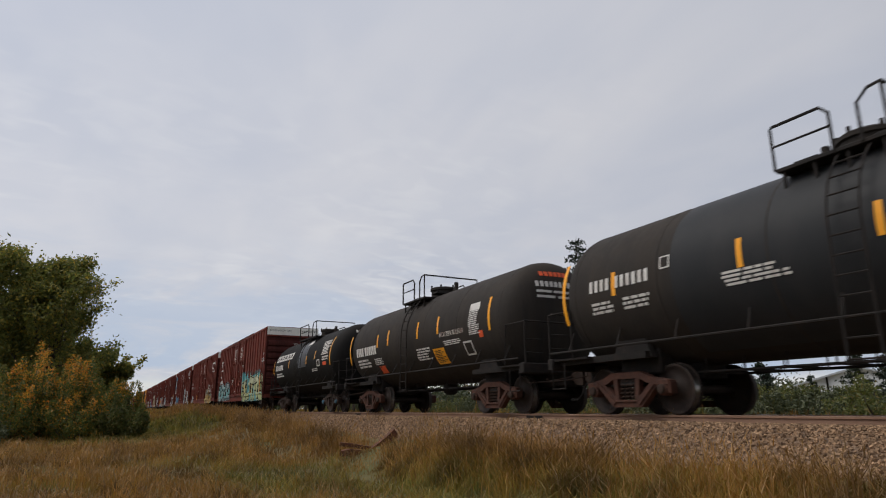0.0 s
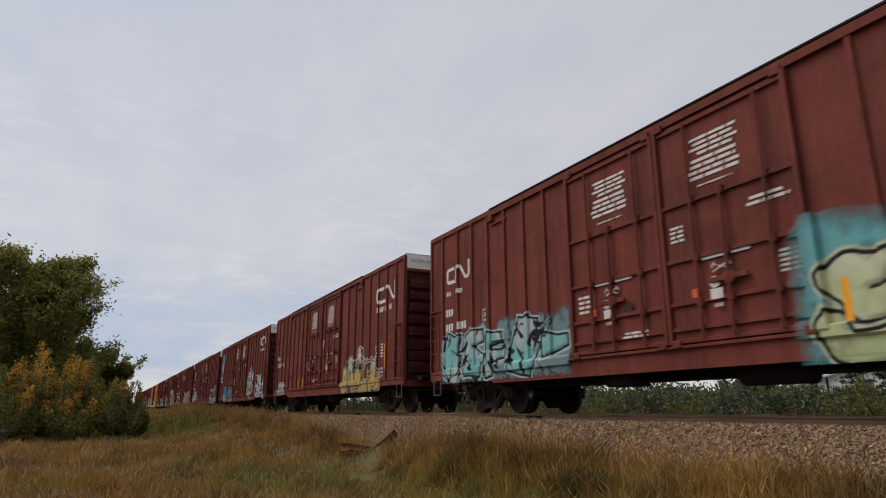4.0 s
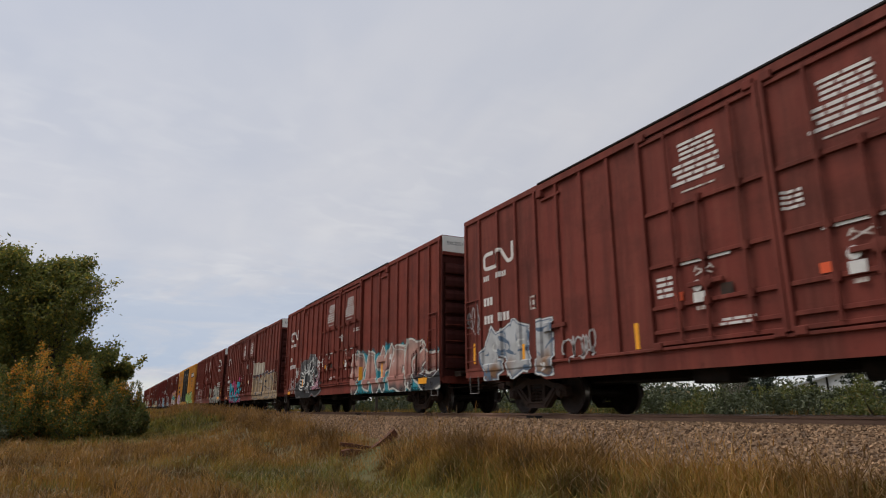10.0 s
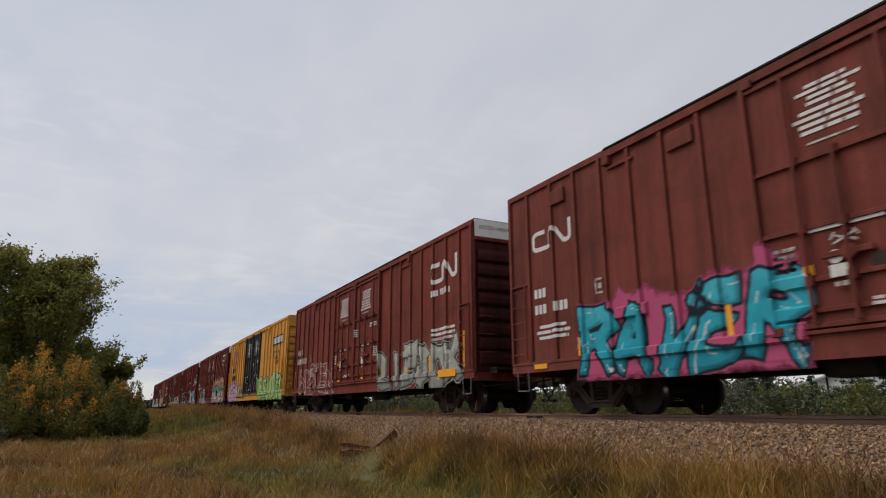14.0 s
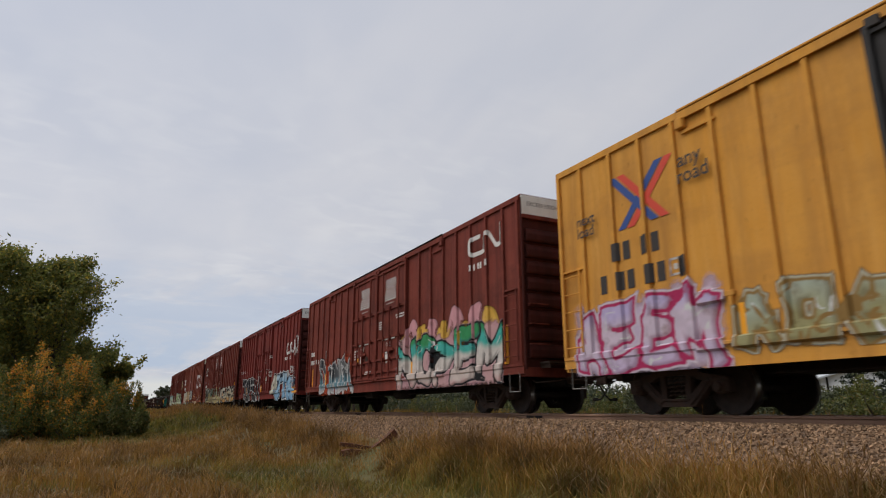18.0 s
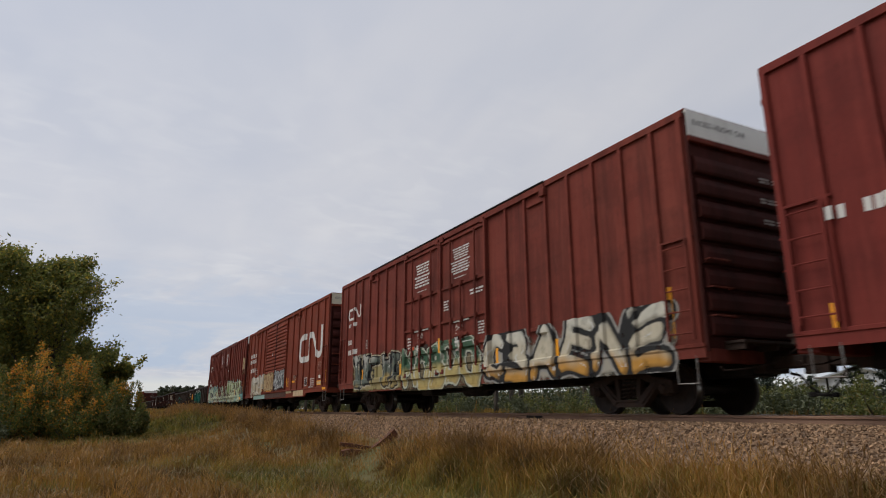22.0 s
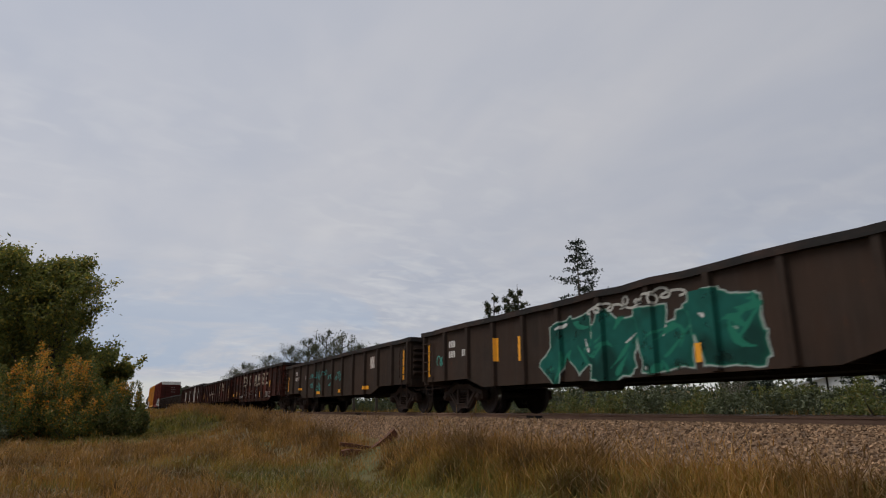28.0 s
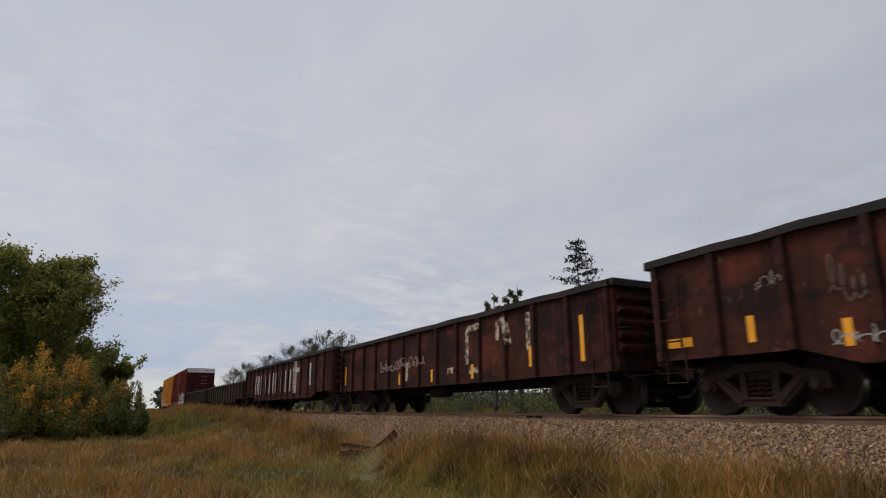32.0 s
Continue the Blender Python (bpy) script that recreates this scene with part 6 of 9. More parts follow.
c.wrap("warning_panel", 9.65, 10.15, 6, 12, RED_LABEL, "orange warning panel")
c.wrap("placard", 8.75, 9.2, 0, 12, WHITE)
c.wrap("placard_centre", 8.82, 9.13, 2, 10, TANK_BLACK, "", 0.011)
for a, t0, t1_ in ((0.25, -18, 12), (3.6, -12, 4), (6.95, -12, 4), (8.35, -18, -2), (10.65, -36, 14)):
    c.wrap("reflector", a, a + 0.1, t0, t1_, STRIPE, "orange reflective strip", 0.009)

c.head_bars([(-0.5 + 0.12 * i, -0.42 + 0.12 * i, 1.0, 1.12) for i in range(8)] + [(-0.45, 0.0, 0.84 - 0.1 * j, 0.89 - 0.1 * j) for j in range(4)] + [(0.08, 0.42, 0.84 - 0.1 * j, 0.89 - 0.1 * j) for j in range(4)], FADED_WHITE, lab="white stencilled data")
c.head_bars([(-0.35, 0.15, 0.28, 0.40)], RED_LABEL, "warning_panel", "orange warning panel")
c.head_bars([(0.45, 0.80, 0.12, 0.24)], RED_LABEL, "warning_panel", "orange warning panel")

# boxcar with a pale green piece
c = add(boxcar("maroon boxcar with pale green graffiti on its flank", 38.61, 56.23, MAROON, seed=1))
door_marks(c, 100)
c.mark(0.95, 3.45, 1.3, 0.5)
c.number(0.95, 3.12, 0.12, (3, 4))
c.number(0.9, 2.55, 0.2, (3,))
c.number(0.9, 2.15, 0.2, (3, 3))
graffiti(c, 11.15, 17.45, 0.66, 2.08, 5, 1, [(0.40, 0.44, 0.23), (0.47, 0.50, 0.29), (0.56, 0.57, 0.40)], K, (0.50, 0.53, 0.36), (0.14, 0.36, 0.38), 0.36, 0.135, edge=0.06, angular=False, word="SUTRE", soft=0.2)
graffiti(c, 0.75, 6.2, 0.78, 2.0, 5, 2, [(0.45, 0.5, 0.48), (0.2, 0.42, 0.42), (0.4, 0.45, 0.45)], K, (0.4, 0.5, 0.5), (0.16, 0.22, 0.24), 0.15, 0.15, edge=0.055)
tag(c, 16.95, 17.62, 2.85, 3.3, 3, W, 3, 0.03)
tag(c, 17.1, 17.45, 3.3, 3.6, 4, W, 1, 0.02)
for a in (11.6, 13.9, 16.4):
    c.stripe(a, 1.1, 1.7 if a < 16 else 2.2)

# boxcar with a large mark and a yellow piece
c = add(boxcar("maroon boxcar with yellow and mint graffiti", 58.1, 75.78, MAROON, seed=2))
door_marks(c, 110)
c.mark(15.3, 3.66, 1.65, 0.62)
c.number(15.35, 3.36, 0.17, (4, 2, 2), gap=0.12)
c.number(0.8, 2.66, 0.22, (2, 1), FADED_WHITE, 0.35)
c.number(0.8, 2.30, 0.22, (3, 3), FADED_WHITE)
graffiti(c, 11.75, 15.55, 0.72, 1.75, 4, 5, [(0.40, 0.27, 0.10), (0.44, 0.31, 0.12), (0.42, 0.46, 0.40)], (0.06, 0.03, 0.02), (0.40, 0.48, 0.42), None, fat=0.2, edge=0.04, angular=False, word="JSLA")
graffiti(c, 12.3, 13.2, 1.45, 2.15, 1, 303, [(0.36, 0.50, 0.44), (0.42, 0.54, 0.48)], (0.10, 0.06, 0.03), (0.5, 0.42, 0.2), None, body=((0.5, 0.5, 0.42, 0.42),), lines=([(0.3, 0.5), (0.5, 0.62), (0.7, 0.5), (0.5, 0.35)],))
graffiti(c, 13.35, 14.25, 1.35, 2.2, 1, 304, [(0.42, 0.30, 0.14), (0.5, 0.47, 0.42)], (0.10, 0.06, 0.03), W, None, body=((0.5, 0.55, 0.42, 0.38), (0.3, 0.9, 0.15, 0.12), (0.6, 0.92, 0.15, 0.12)), lines=([(0.35, 0.7), (0.4, 0.6)], [(0.6, 0.7), (0.65, 0.6)], [(0.35, 0.4), (0.5, 0.32), (0.68, 0.42)]))
tag(c, 13.0, 15.3, 1.6, 1.95, 6, (0.5, 0.45, 0.42), 6, 0.03)
graffiti(c, 0.8, 2.5, 0.86, 1.35, 2, 7, [(0.35, 0.36, 0.36), (0.45, 0.46, 0.45)], (0.1, 0.12, 0.14), W, None, fat=0.2)
c.text_block(15.2, 15.45, 1.6, 2.25, 6, 111)
c.text_block(15.62, 15.9, 1.8, 2.3, 5, 112)
c.text_block(15.2, 15.9, 1.15, 1.5, 3, 113, FADED_WHITE)
for a, z0, z1 in ((11.8, 1.2, 1.65), (15.98, 1.4, 2.26), (1.35, 1.05, 1.75), (3.0, 1.05, 1.4), (5.0, 1.1, 1.55), (5.75, 1.1, 1.55), (14.4, 1.15, 1.55)):
    c.stripe(a, z0, z1)

# boxcar with a white mask and fish
c = add(boxcar("maroon boxcar with white and blue graffiti figures", 77.67, 95.38, MAROON, seed=3))
door_marks(c, 120)
c.mark(15.43, 3.92, 1.52, 0.6)
c.number(15.4, 3.6, 0.15, (3, 2, 2), gap=0.1)
c.number(0.7, 2.5, 0.16, (3,))
c.number(0.7, 2.22, 0.17, (3, 3))
graffiti(c, 11.75, 13.75, 0.82, 2.75, 1, 8, [(0.36, 0.37, 0.37), (0.50, 0.50, 0.49)], (0.05, 0.05, 0.05), W, None, edge=0.035, ring=0.06, body=((0.5, 0.42, 0.40, 0.42), (0.5, 0.72, 0.30, 0.22), (0.5, 0.95, 0.10, 0.10), (0.18, 0.62, 0.14, 0.16), (0.82, 0.62, 0.14, 0.16)), line_w=0.03,
         lines=([(0.22, 0.62), (0.35, 0.68), (0.46, 0.6), (0.34, 0.56), (0.22, 0.62)], [(0.54, 0.6), (0.66, 0.68), (0.78, 0.62), (0.66, 0.56), (0.54, 0.6)], [(0.5, 0.62), (0.44, 0.42), (0.56, 0.42)], [(0.3, 0.3), (0.5, 0.24), (0.7, 0.3), (0.5, 0.34), (0.3, 0.3)],
                [(0.3, 0.12), (0.5, 0.08), (0.7, 0.12)], [(0.25, 0.45), (0.3, 0.2)], [(0.75, 0.45), (0.7, 0.2)], [(0.3, 0.76), (0.5, 0.82), (0.7, 0.76)], [(0.4, 0.9), (0.5, 0.95), (0.6, 0.9)]))
graffiti(c, 14.6, 16.95, 0.76, 1.85, 1, 9, [(0.40, 0.40, 0.40), (0.50, 0.50, 0.49)], (0.05, 0.05, 0.05), W, None, edge=0.035, ring=0.06, body=((0.40, 0.5, 0.38, 0.42), (0.88, 0.72, 0.10, 0.26), (0.88, 0.25, 0.10, 0.26), (0.45, 0.95, 0.16, 0.12)), line_w=0.028,
         lines=([(0.16, 0.62), (0.22, 0.68), (0.28, 0.62), (0.22, 0.56), (0.16, 0.62)], [(0.04, 0.42), (0.2, 0.38), (0.26, 0.3)], [(0.36, 0.85), (0.42, 0.5), (0.36, 0.15)], [(0.5, 0.7), (0.58, 0.5), (0.5, 0.3)], [(0.62, 0.65), (0.7, 0.5), (0.62, 0.35)], [(0.8, 0.5), (0.95, 0.9)], [(0.8, 0.5), (0.95, 0.1)]))
graffiti(c, 2.15, 6.15, 0.74, 1.75, 5, 10, [(0.36, 0.40, 0.42), (0.10, 0.25, 0.36), (0.10, 0.28, 0.40)], (0.02, 0.03, 0.06), W, None, fat=0.14, edge=0.05, ring=0.07)
graffiti(c, 0.45, 1.75, 3.05, 4.5, 1, 11, [(0.50, 0.52, 0.52), (0.48, 0.52, 0.53), (0.08, 0.28, 0.42), (0.08, 0.3, 0.45)], (0.05, 0.22, 0.36), (0.48, 0.52, 0.54), None, edge=0.03, body=((0.55, 0.82, 0.36, 0.16), (0.25, 0.78, 0.14, 0.12), (0.6, 0.4, 0.28, 0.45), (0.85, 0.75, 0.14, 0.14)), line_w=0.022,
         lines=([(0.4, 0.85), (0.55, 0.78), (0.7, 0.85), (0.55, 0.9), (0.4, 0.85)], [(0.4, 0.6), (0.55, 0.66), (0.75, 0.58)], [(0.45, 0.5), (0.42, 0.2)]))
graffiti(c, 0.3, 1.15, 2.62, 3.5, 1, 13, [(0.08, 0.26, 0.40), (0.12, 0.32, 0.46), (0.48, 0.52, 0.53)], (0.05, 0.22, 0.36), (0.48, 0.52, 0.54), None, edge=0.03, body=((0.5, 0.72, 0.42, 0.24), (0.45, 0.3, 0.2, 0.32)), line_w=0.02, lines=([(0.3, 0.75), (0.5, 0.68), (0.7, 0.76)],))
tag(c, 4.2, 6.2, 1.9, 2.35, 12, (0.3, 0.14, 0.12), 6, 0.02)
c.text_block(14.6, 16.3, 1.85, 2.2, 4, 121)
for a, z0, z1 in ((16.85, 1.05, 2.0), (11.55, 1.1, 1.6), (14.6, 1.3, 1.75), (0.95, 1.1, 1.8), (6.0, 1.15, 1.6)):
    c.stripe(a, z0, z1)

# boxcar with dark grey piece
c = add(boxcar("maroon boxcar with a dark grey outlined graffiti piece", 96.94, 114.66, MAROON, seed=4))
door_marks(c, 130)
c.mark(0.9, 3.45, 1.38, 0.5)
c.number(0.9, 3.18, 0.13, (3, 5))
c.number(0.9, 2.56, 0.2, (3,))
c.number(0.9, 2.12, 0.2, (3, 3))
graffiti(c, 13.85, 17.3, 0.66, 1.8, 5, 14, [(0.05, 0.047, 0.05), (0.09, 0.085, 0.085)], (0.52, 0.52, 0.52), (0.5, 0.5, 0.5), None, fat=0.2, edge=0.06, ring=0.01, angular=False, word="EMILO")
graffiti(c, 0.75, 3.8, 0.78, 1.95, 3, 15, [(0.20, 0.11, 0.06), (0.40, 0.40, 0.40), (0.48, 0.49, 0.5)], (0.10, 0.14, 0.2), W, None, fat=0.17, edge=0.03)
tag(c, 4.05, 4.95, 1.0, 1.7, 16, (0.4, 0.38, 0.37), 3, 0.03)
tag(c, 0.1, 0.8, 1.9, 2.7, 17, (0.35, 0.3, 0.3), 2, 0.03)
c.text_block(16.2, 16.85, 1.55, 2.1, 5, 131)
for a, z0, z1 in ((17.0, 1.2, 2.2), (12.0, 1.1, 1.55), (5.95, 1.1, 1.55), (2.5, 1.1, 1.5), (0.35, 1.2, 1.7), (14.1, 1.15, 1.5)):
    c.stripe(a, z0, z1)

# boxcar with pink, black and teal piece
c = add(boxcar("maroon boxcar with pink and black graffiti on teal", 116.09, 133.79, BROWN_RED, seed=5))
door_marks(c, 140)
c.mark(0.85, 3.45, 1.38, 0.5)
c.number(0.9, 3.15, 0.14, (3, 4))
c.number(0.9, 2.45, 0.18, (3,))
c.number(0.9, 2.08, 0.18, (3, 3))
graffiti(c, 10.6, 16.5, 0.66, 2.08, 5, 18, [(0.10, 0.08, 0.075), (0.36, 0.17, 0.14), (0.42, 0.24, 0.20), (0.30, 0.20, 0.17)], (0.52, 0.50, 0.45), (0.50, 0.48, 0.42), (0.035, 0.22, 0.27), 0.14, 0.19, edge=0.05, ring=0.02, word="PAYER", accent=(0.05, 0.04, 0.04))
graffiti(c, 15.9, 17.7, 0.66, 1.75, 1, 305, [(0.04, 0.04, 0.045), (0.34, 0.16, 0.13)], (0.52, 0.50, 0.45), (0.50, 0.48, 0.42), (0.035, 0.22, 0.27), 0.0, 0.2, edge=0.06, ring=0.02, word="C", angular=False)
FAN = [radians(q) for q in range(-20, 201, 14)]
graffiti(c, 2.2, 6.6, 0.66, 2.45, 1, 19, [(0.035, 0.035, 0.037), (0.06, 0.06, 0.062), (0.10, 0.10, 0.10)], (0.05, 0.05, 0.05), (0.16, 0.15, 0.15), None, edge=0.02, ring=0.09, body=((0.5, 0.42, 0.32, 0.46), (0.28, 0.28, 0.22, 0.24), (0.74, 0.28, 0.22, 0.24), (0.64, 0.84, 0.13, 0.15), (0.36, 0.8, 0.12, 0.15), (0.12, 0.2, 0.1, 0.18)), line_w=0.036,
         lights=[[(0.5 + 0.15 * math.cos(q), 0.42 + 0.27 * math.sin(q)), (0.5 + (0.22 + 0.05 * math.sin(3 * q)) * math.cos(q), 0.42 + 0.42 * math.sin(q))] for q in FAN]
         + [[(0.5 + 0.11 * math.cos(q), 0.45 + 0.2 * math.sin(q)), (0.5 + 0.11 * math.cos(q + 0.3), 0.45 + 0.2 * math.sin(q + 0.3))] for q in FAN]
         + [[(0.5 + sg * 0.16, 0.40 - 0.07 * i), (0.5 + sg * 0.27, 0.46 - 0.09 * i), (0.5 + sg * 0.34, 0.58 - 0.1 * i)] for sg in (-1, 1) for i in range(4)]
         + [[(0.47, 0.62), (0.5, 0.55), (0.53, 0.62)], [(0.46, 0.36), (0.46, 0.12)], [(0.54, 0.36), (0.54, 0.12)], [(0.5, 0.34), (0.5, 0.14)], [(0.58, 0.82), (0.64, 0.96), (0.68, 0.8)], [(0.33, 0.78), (0.36, 0.92)]])
for a, z, q in ((6.15, 2.0, 0.42), (2.45, 1.85, 0.26)):
    c.strokes("star", [[(a + q * math.cos(t), z + q * math.sin(t)), (a - q * math.cos(t), z - q * math.sin(t))] for t in (0.2, 1.0, 1.77, 2.55)], 0.045, WHITE, "white sprayed star")
graffiti(c, 5.3, 6.3, 0.95, 1.6, 1, 20, [(0.45, 0.2, 0.26), (0.5, 0.25, 0.3)], K, (0.5, 0.27, 0.32), None, fat=0.2, word="K")
tag(c, 1.1, 2.2, 0.85, 1.8, 21, (0.42, 0.38, 0.38), 3, 0.025)
tag(c, 5.4, 6.3, 1.9, 2.5, 22, W, 2, 0.03)
for a, z0, z1 in ((16.83, 1.2, 2.13), (11.4, 1.1, 1.6), (3.35, 1.05, 1.5), (6.0, 1.1, 1.6), (13.3, 1.15, 1.6)):
    c.stripe(a, z0, z1)
c.bars("reflector", [(16.3, 16.86, 0.82, 1.03), (0.85, 1.3, 0.84, 0.98)], STRIPE, "yellow reflective strip", 0.012)

# boxcar with beige piece
c = add(boxcar("maroon boxcar with a long beige graffiti piece", 135.35, 153.11, MAROON, seed=6, flaps=True))
door_marks(c, 150)
c.mark(0.88, 3.45, 1.38, 0.5)
c.number(0.9, 2.42, 0.2, (3,))
c.number(0.9, 2.07, 0.2, (3, 3))
graffiti(c, 10.95, 17.72, 0.70, 2.1, 4, 23, [(0.33, 0.24, 0.155), (0.36, 0.265, 0.17), (0.38, 0.29, 0.2)], (0.025, 0.032, 0.06), (0.40, 0.33, 0.24), (0.34, 0.25, 0.16), 0.12, 0.115, edge=0.022, ring=0.035, accent=(0.04, 0.05, 0.085), ink=3)
c.strokes("sprayed_line", [[(10.95 + 0.28 * i, 2.16 + 0.09 * math.sin(1.9 * i) + 0.05 * math.sin(5.1 * i)) for i in range(24)]], 0.06, TAG_BLUE, "dark blue upper outline of the piece", 0.012)
c.strokes("sprayed_line", [[(12.6 + 0.28 * i, 2.22 + 0.09 * math.sin(1.9 * i + 11.2) + 0.05 * math.sin(5.1 * i + 30)) for i in range(18)]], 0.035, FADED_WHITE, "pale line over the outline", 0.012)
c.bars("buffed_patch", [(11.2, 12.5, 2.2, 2.95), (12.5, 14.08, 2.2, 2.86), (10.9, 11.25, 0.95, 2.6)], BUFF, "pale buffed paint patch", 0.009)
graffiti(c, 2.4, 6.9, 0.62, 2.0, 5, 25, [(0.02, 0.24, 0.32), (0.03, 0.33, 0.42), (0.06, 0.40, 0.48)], (0.012, 0.02, 0.03), (0.46, 0.10, 0.18), (0.44, 0.08, 0.17), 0.25, 0.165, edge=0.055, ring=0.02, word="RAVER")
c.text_block(0.9, 2.1, 1.5, 1.85, 3, 151)
for a, z0, z1 in ((16.9, 1.2, 2.05), (11.3, 1.05, 1.45), (13.4, 1.05, 1.5), (2.3, 1.1, 1.45), (5.7, 1.1, 1.6)):
    c.stripe(a, z0, z1)
c.bars("reflector", [(0.85, 1.3, 0.92, 1.04)], STRIPE, "yellow reflective strip", 0.012)

# boxcar with silver piece
c = add(boxcar("brown-red boxcar with a silver graffiti piece", 154.84, 172.65, BROWN_RED, seed=7))
door_marks(c, 160)
c.mark(15.32, 3.62, 1.62, 0.66)
c.number(15.3, 3.25, 0.17, (4, 2, 2), gap=0.12)
c.number(0.8, 2.62, 0.26, (2, 1), FADED_WHITE, 0.4)
c.number(0.8, 2.2, 0.26, (3, 3), FADED_WHITE)
graffiti(c, 11.4, 17.1, 0.70, 1.95, 6, 26, [(0.24, 0.24, 0.21), (0.34, 0.34, 0.30), (0.40, 0.39, 0.33)], (0.03, 0.03, 0.03), (0.38, 0.38, 0.33), None, fat=0.19, edge=0.05, ring=0.04, word="LIEJOK")
graffiti(c, 1.2, 6.4, 0.76, 1.95, 5, 27, [(0.20, 0.05, 0.04), (0.24, 0.06, 0.045)], (0.42, 0.36, 0.34), (0.16, 0.04, 0.03), None, fat=0.15, edge=0.045, ring=0.0, word="NETEN")
c.text_block(15.3, 16.9, 1.95, 2.35, 3, 161)
for a, z0, z1 in ((17.2, 1.1, 2.1), (11.5, 1.1, 1.5), (13.6, 1.2, 1.35), (15.2, 1.15, 1.6), (0.2, 1.15, 1.9)):
    c.stripe(a, z0, z1)
c.bars("reflector", [(6.9, 7.3, 1.12, 1.24), (9.7, 10.1, 1.12, 1.24), (15.9, 16.9, 0.95, 1.15)], STRIPE, "yellow reflective strip", 0.02)

# yellow boxcar with black doors
c = add(boxcar("yellow boxcar with black doors and lime green graffiti", 174.41, 192.05, YELLOW, DOOR_BLACK, (6.36, 8.75, 11.02), seed=8, track_mat=YELLOW))
door_marks(c, 170, right=10.95)
c.bars("company_panel", [(14.5, 16.75, 3.62, 4.12)], DARK_LETTER, "black company panel", 0.006)
c.bars("company_lettering", [(14.65 + 0.68 * i, 15.15 + 0.68 * i, 3.70, 4.04) for i in range(3)], WHITE, "white slanted blocks", 0.011, 0.25)
for a, col, sl, lift in ((1.72, BLUE_LOGO, 0.95, 0.058), (1.95, RED_LOGO, 0.95, 0.060), (2.76, RED_LOGO, -0.95, 0.062), (2.53, BLUE_LOGO, -0.95, 0.064)):
    c.bars("emblem_arm", [(a, a + 0.19, 3.28, 4.32)], col, "", lift - 0.05, sl)
for words, a, z, hi in (("next", 0.62, 3.62, 0.21), ("load", 0.62, 3.38, 0.21), ("any", 3.25, 3.98, 0.25), ("road", 3.2, 3.70, 0.25), ("Railcar Pooling", 14.65, 3.16, 0.19), ("Experts", 15.05, 2.86, 0.19)):
    me = letters(words, hi)
    if not me.materials:
        me.materials.append(DARK_LETTER)
    ob = part("slogan", me, DARK_LETTER, c.ob, "dark painted slogan")
    ob.location, ob.rotation_euler = (-c.half - 0.062, c.y(a), z), (0, 0, -math.pi / 2)
c.number(15.1, 2.58, 0.17, (3, 3), DARK_LETTER, 0.05)
c.number(1.55, 2.72, 0.34, (2, 2), DARK_LETTER, 0.2)
c.number(1.15, 2.18, 0.34, (1, 2, 2, 1), DARK_LETTER, 0.22)
graffiti(c, 11.15, 17.2, 0.66, 2.0, 7, 28, [(0.30, 0.47, 0.15), (0.35, 0.51, 0.18), (0.40, 0.54, 0.23)], (0.03, 0.035, 0.04), (0.25, 0.42, 0.14), (0.30, 0.46, 0.15), -0.05, 0.2, edge=0.04, ring=0.02, accent=(0.10, 0.05, 0.09), word="ELLIOTS")
graffiti(c, 0.45, 3.7, 0.72, 1.95, 4, 29, [(0.50, 0.40, 0.55), (0.56, 0.46, 0.55), (0.45, 0.38, 0.58)], (0.38, 0.03, 0.10), (0.55, 0.48, 0.55), (0.50, 0.40, 0.52), 0.1, 0.18, edge=0.06, word="AEEM", soft=0.12)
graffiti(c, 4.0, 6.3, 0.86, 1.75, 3, 30, [(0.30, 0.28, 0.14), (0.36, 0.40, 0.32)], (0.25, 0.15, 0.05), (0.42, 0.40, 0.3), None, fat=0.14)
graffiti(c, 8.9, 10.6, 1.2, 1.7, 3, 31, [(0.3, 0.06, 0.16), (0.4, 0.2, 0.3)], (0.05, 0.03, 0.05), (0.2, 0.2, 0.22), None, fat=0.12)
for a, z0, z1 in ((16.9, 1.05, 1.9), (11.5, 1.1, 1.5), (4.05, 1.1, 1.6), (14.1, 1.1, 1.5)):
    c.stripe(a, z0, z1)

# boxcar with green-to-white lettering on pink and yellow clouds
c = add(boxcar("maroon boxcar with green, pink and yellow graffiti", 193.49, 211.11, BROWN_RED, seed=9))
door_marks(c, 180)
c.mark(15.27, 3.94, 1.6, 0.6)
c.number(15.2, 3.58, 0.16, (3, 2, 2), gap=0.1)
c.number(0.8, 2.42, 0.18, (3,))
c.number(0.8, 2.05, 0.18, (3, 3))
graffiti(c, 10.75, 16.6, 0.70, 2.1, 5, 32, [(0.52, 0.32, 0.30), (0.55, 0.46, 0.42), (0.55, 0.50, 0.46), (0.06, 0.36, 0.31), (0.04, 0.24, 0.09)], K, (0.48, 0.32, 0.32), None, 0.1, 0.14,
         tints=[(0.50, 0.30, 0.30), (0.46, 0.26, 0.28)], edge=0.06, ring=0.02, word="NOPEM", angular=False)
for i in range(9):
    col = ((0.55, 0.33, 0.06), (0.50, 0.25, 0.27))[i % 2]
    graffiti(c, 10.75 + 0.64 * i, 11.6 + 0.64 * i, 1.62 + 0.2 * (i % 3 == 1), 2.42 + 0.14 * (i % 2) + 0.1 * (i % 3), 1, 320 + i, [col, tuple(1.1 * q for q in col)], tuple(0.8 * q for q in col), col, None, body=((0.5, 0.4, 0.5, 0.6),), edge=0.02, ring=0.01, label="rounded sprayed cloud behind the letters", name="sprayed_cloud", lift=0.003)
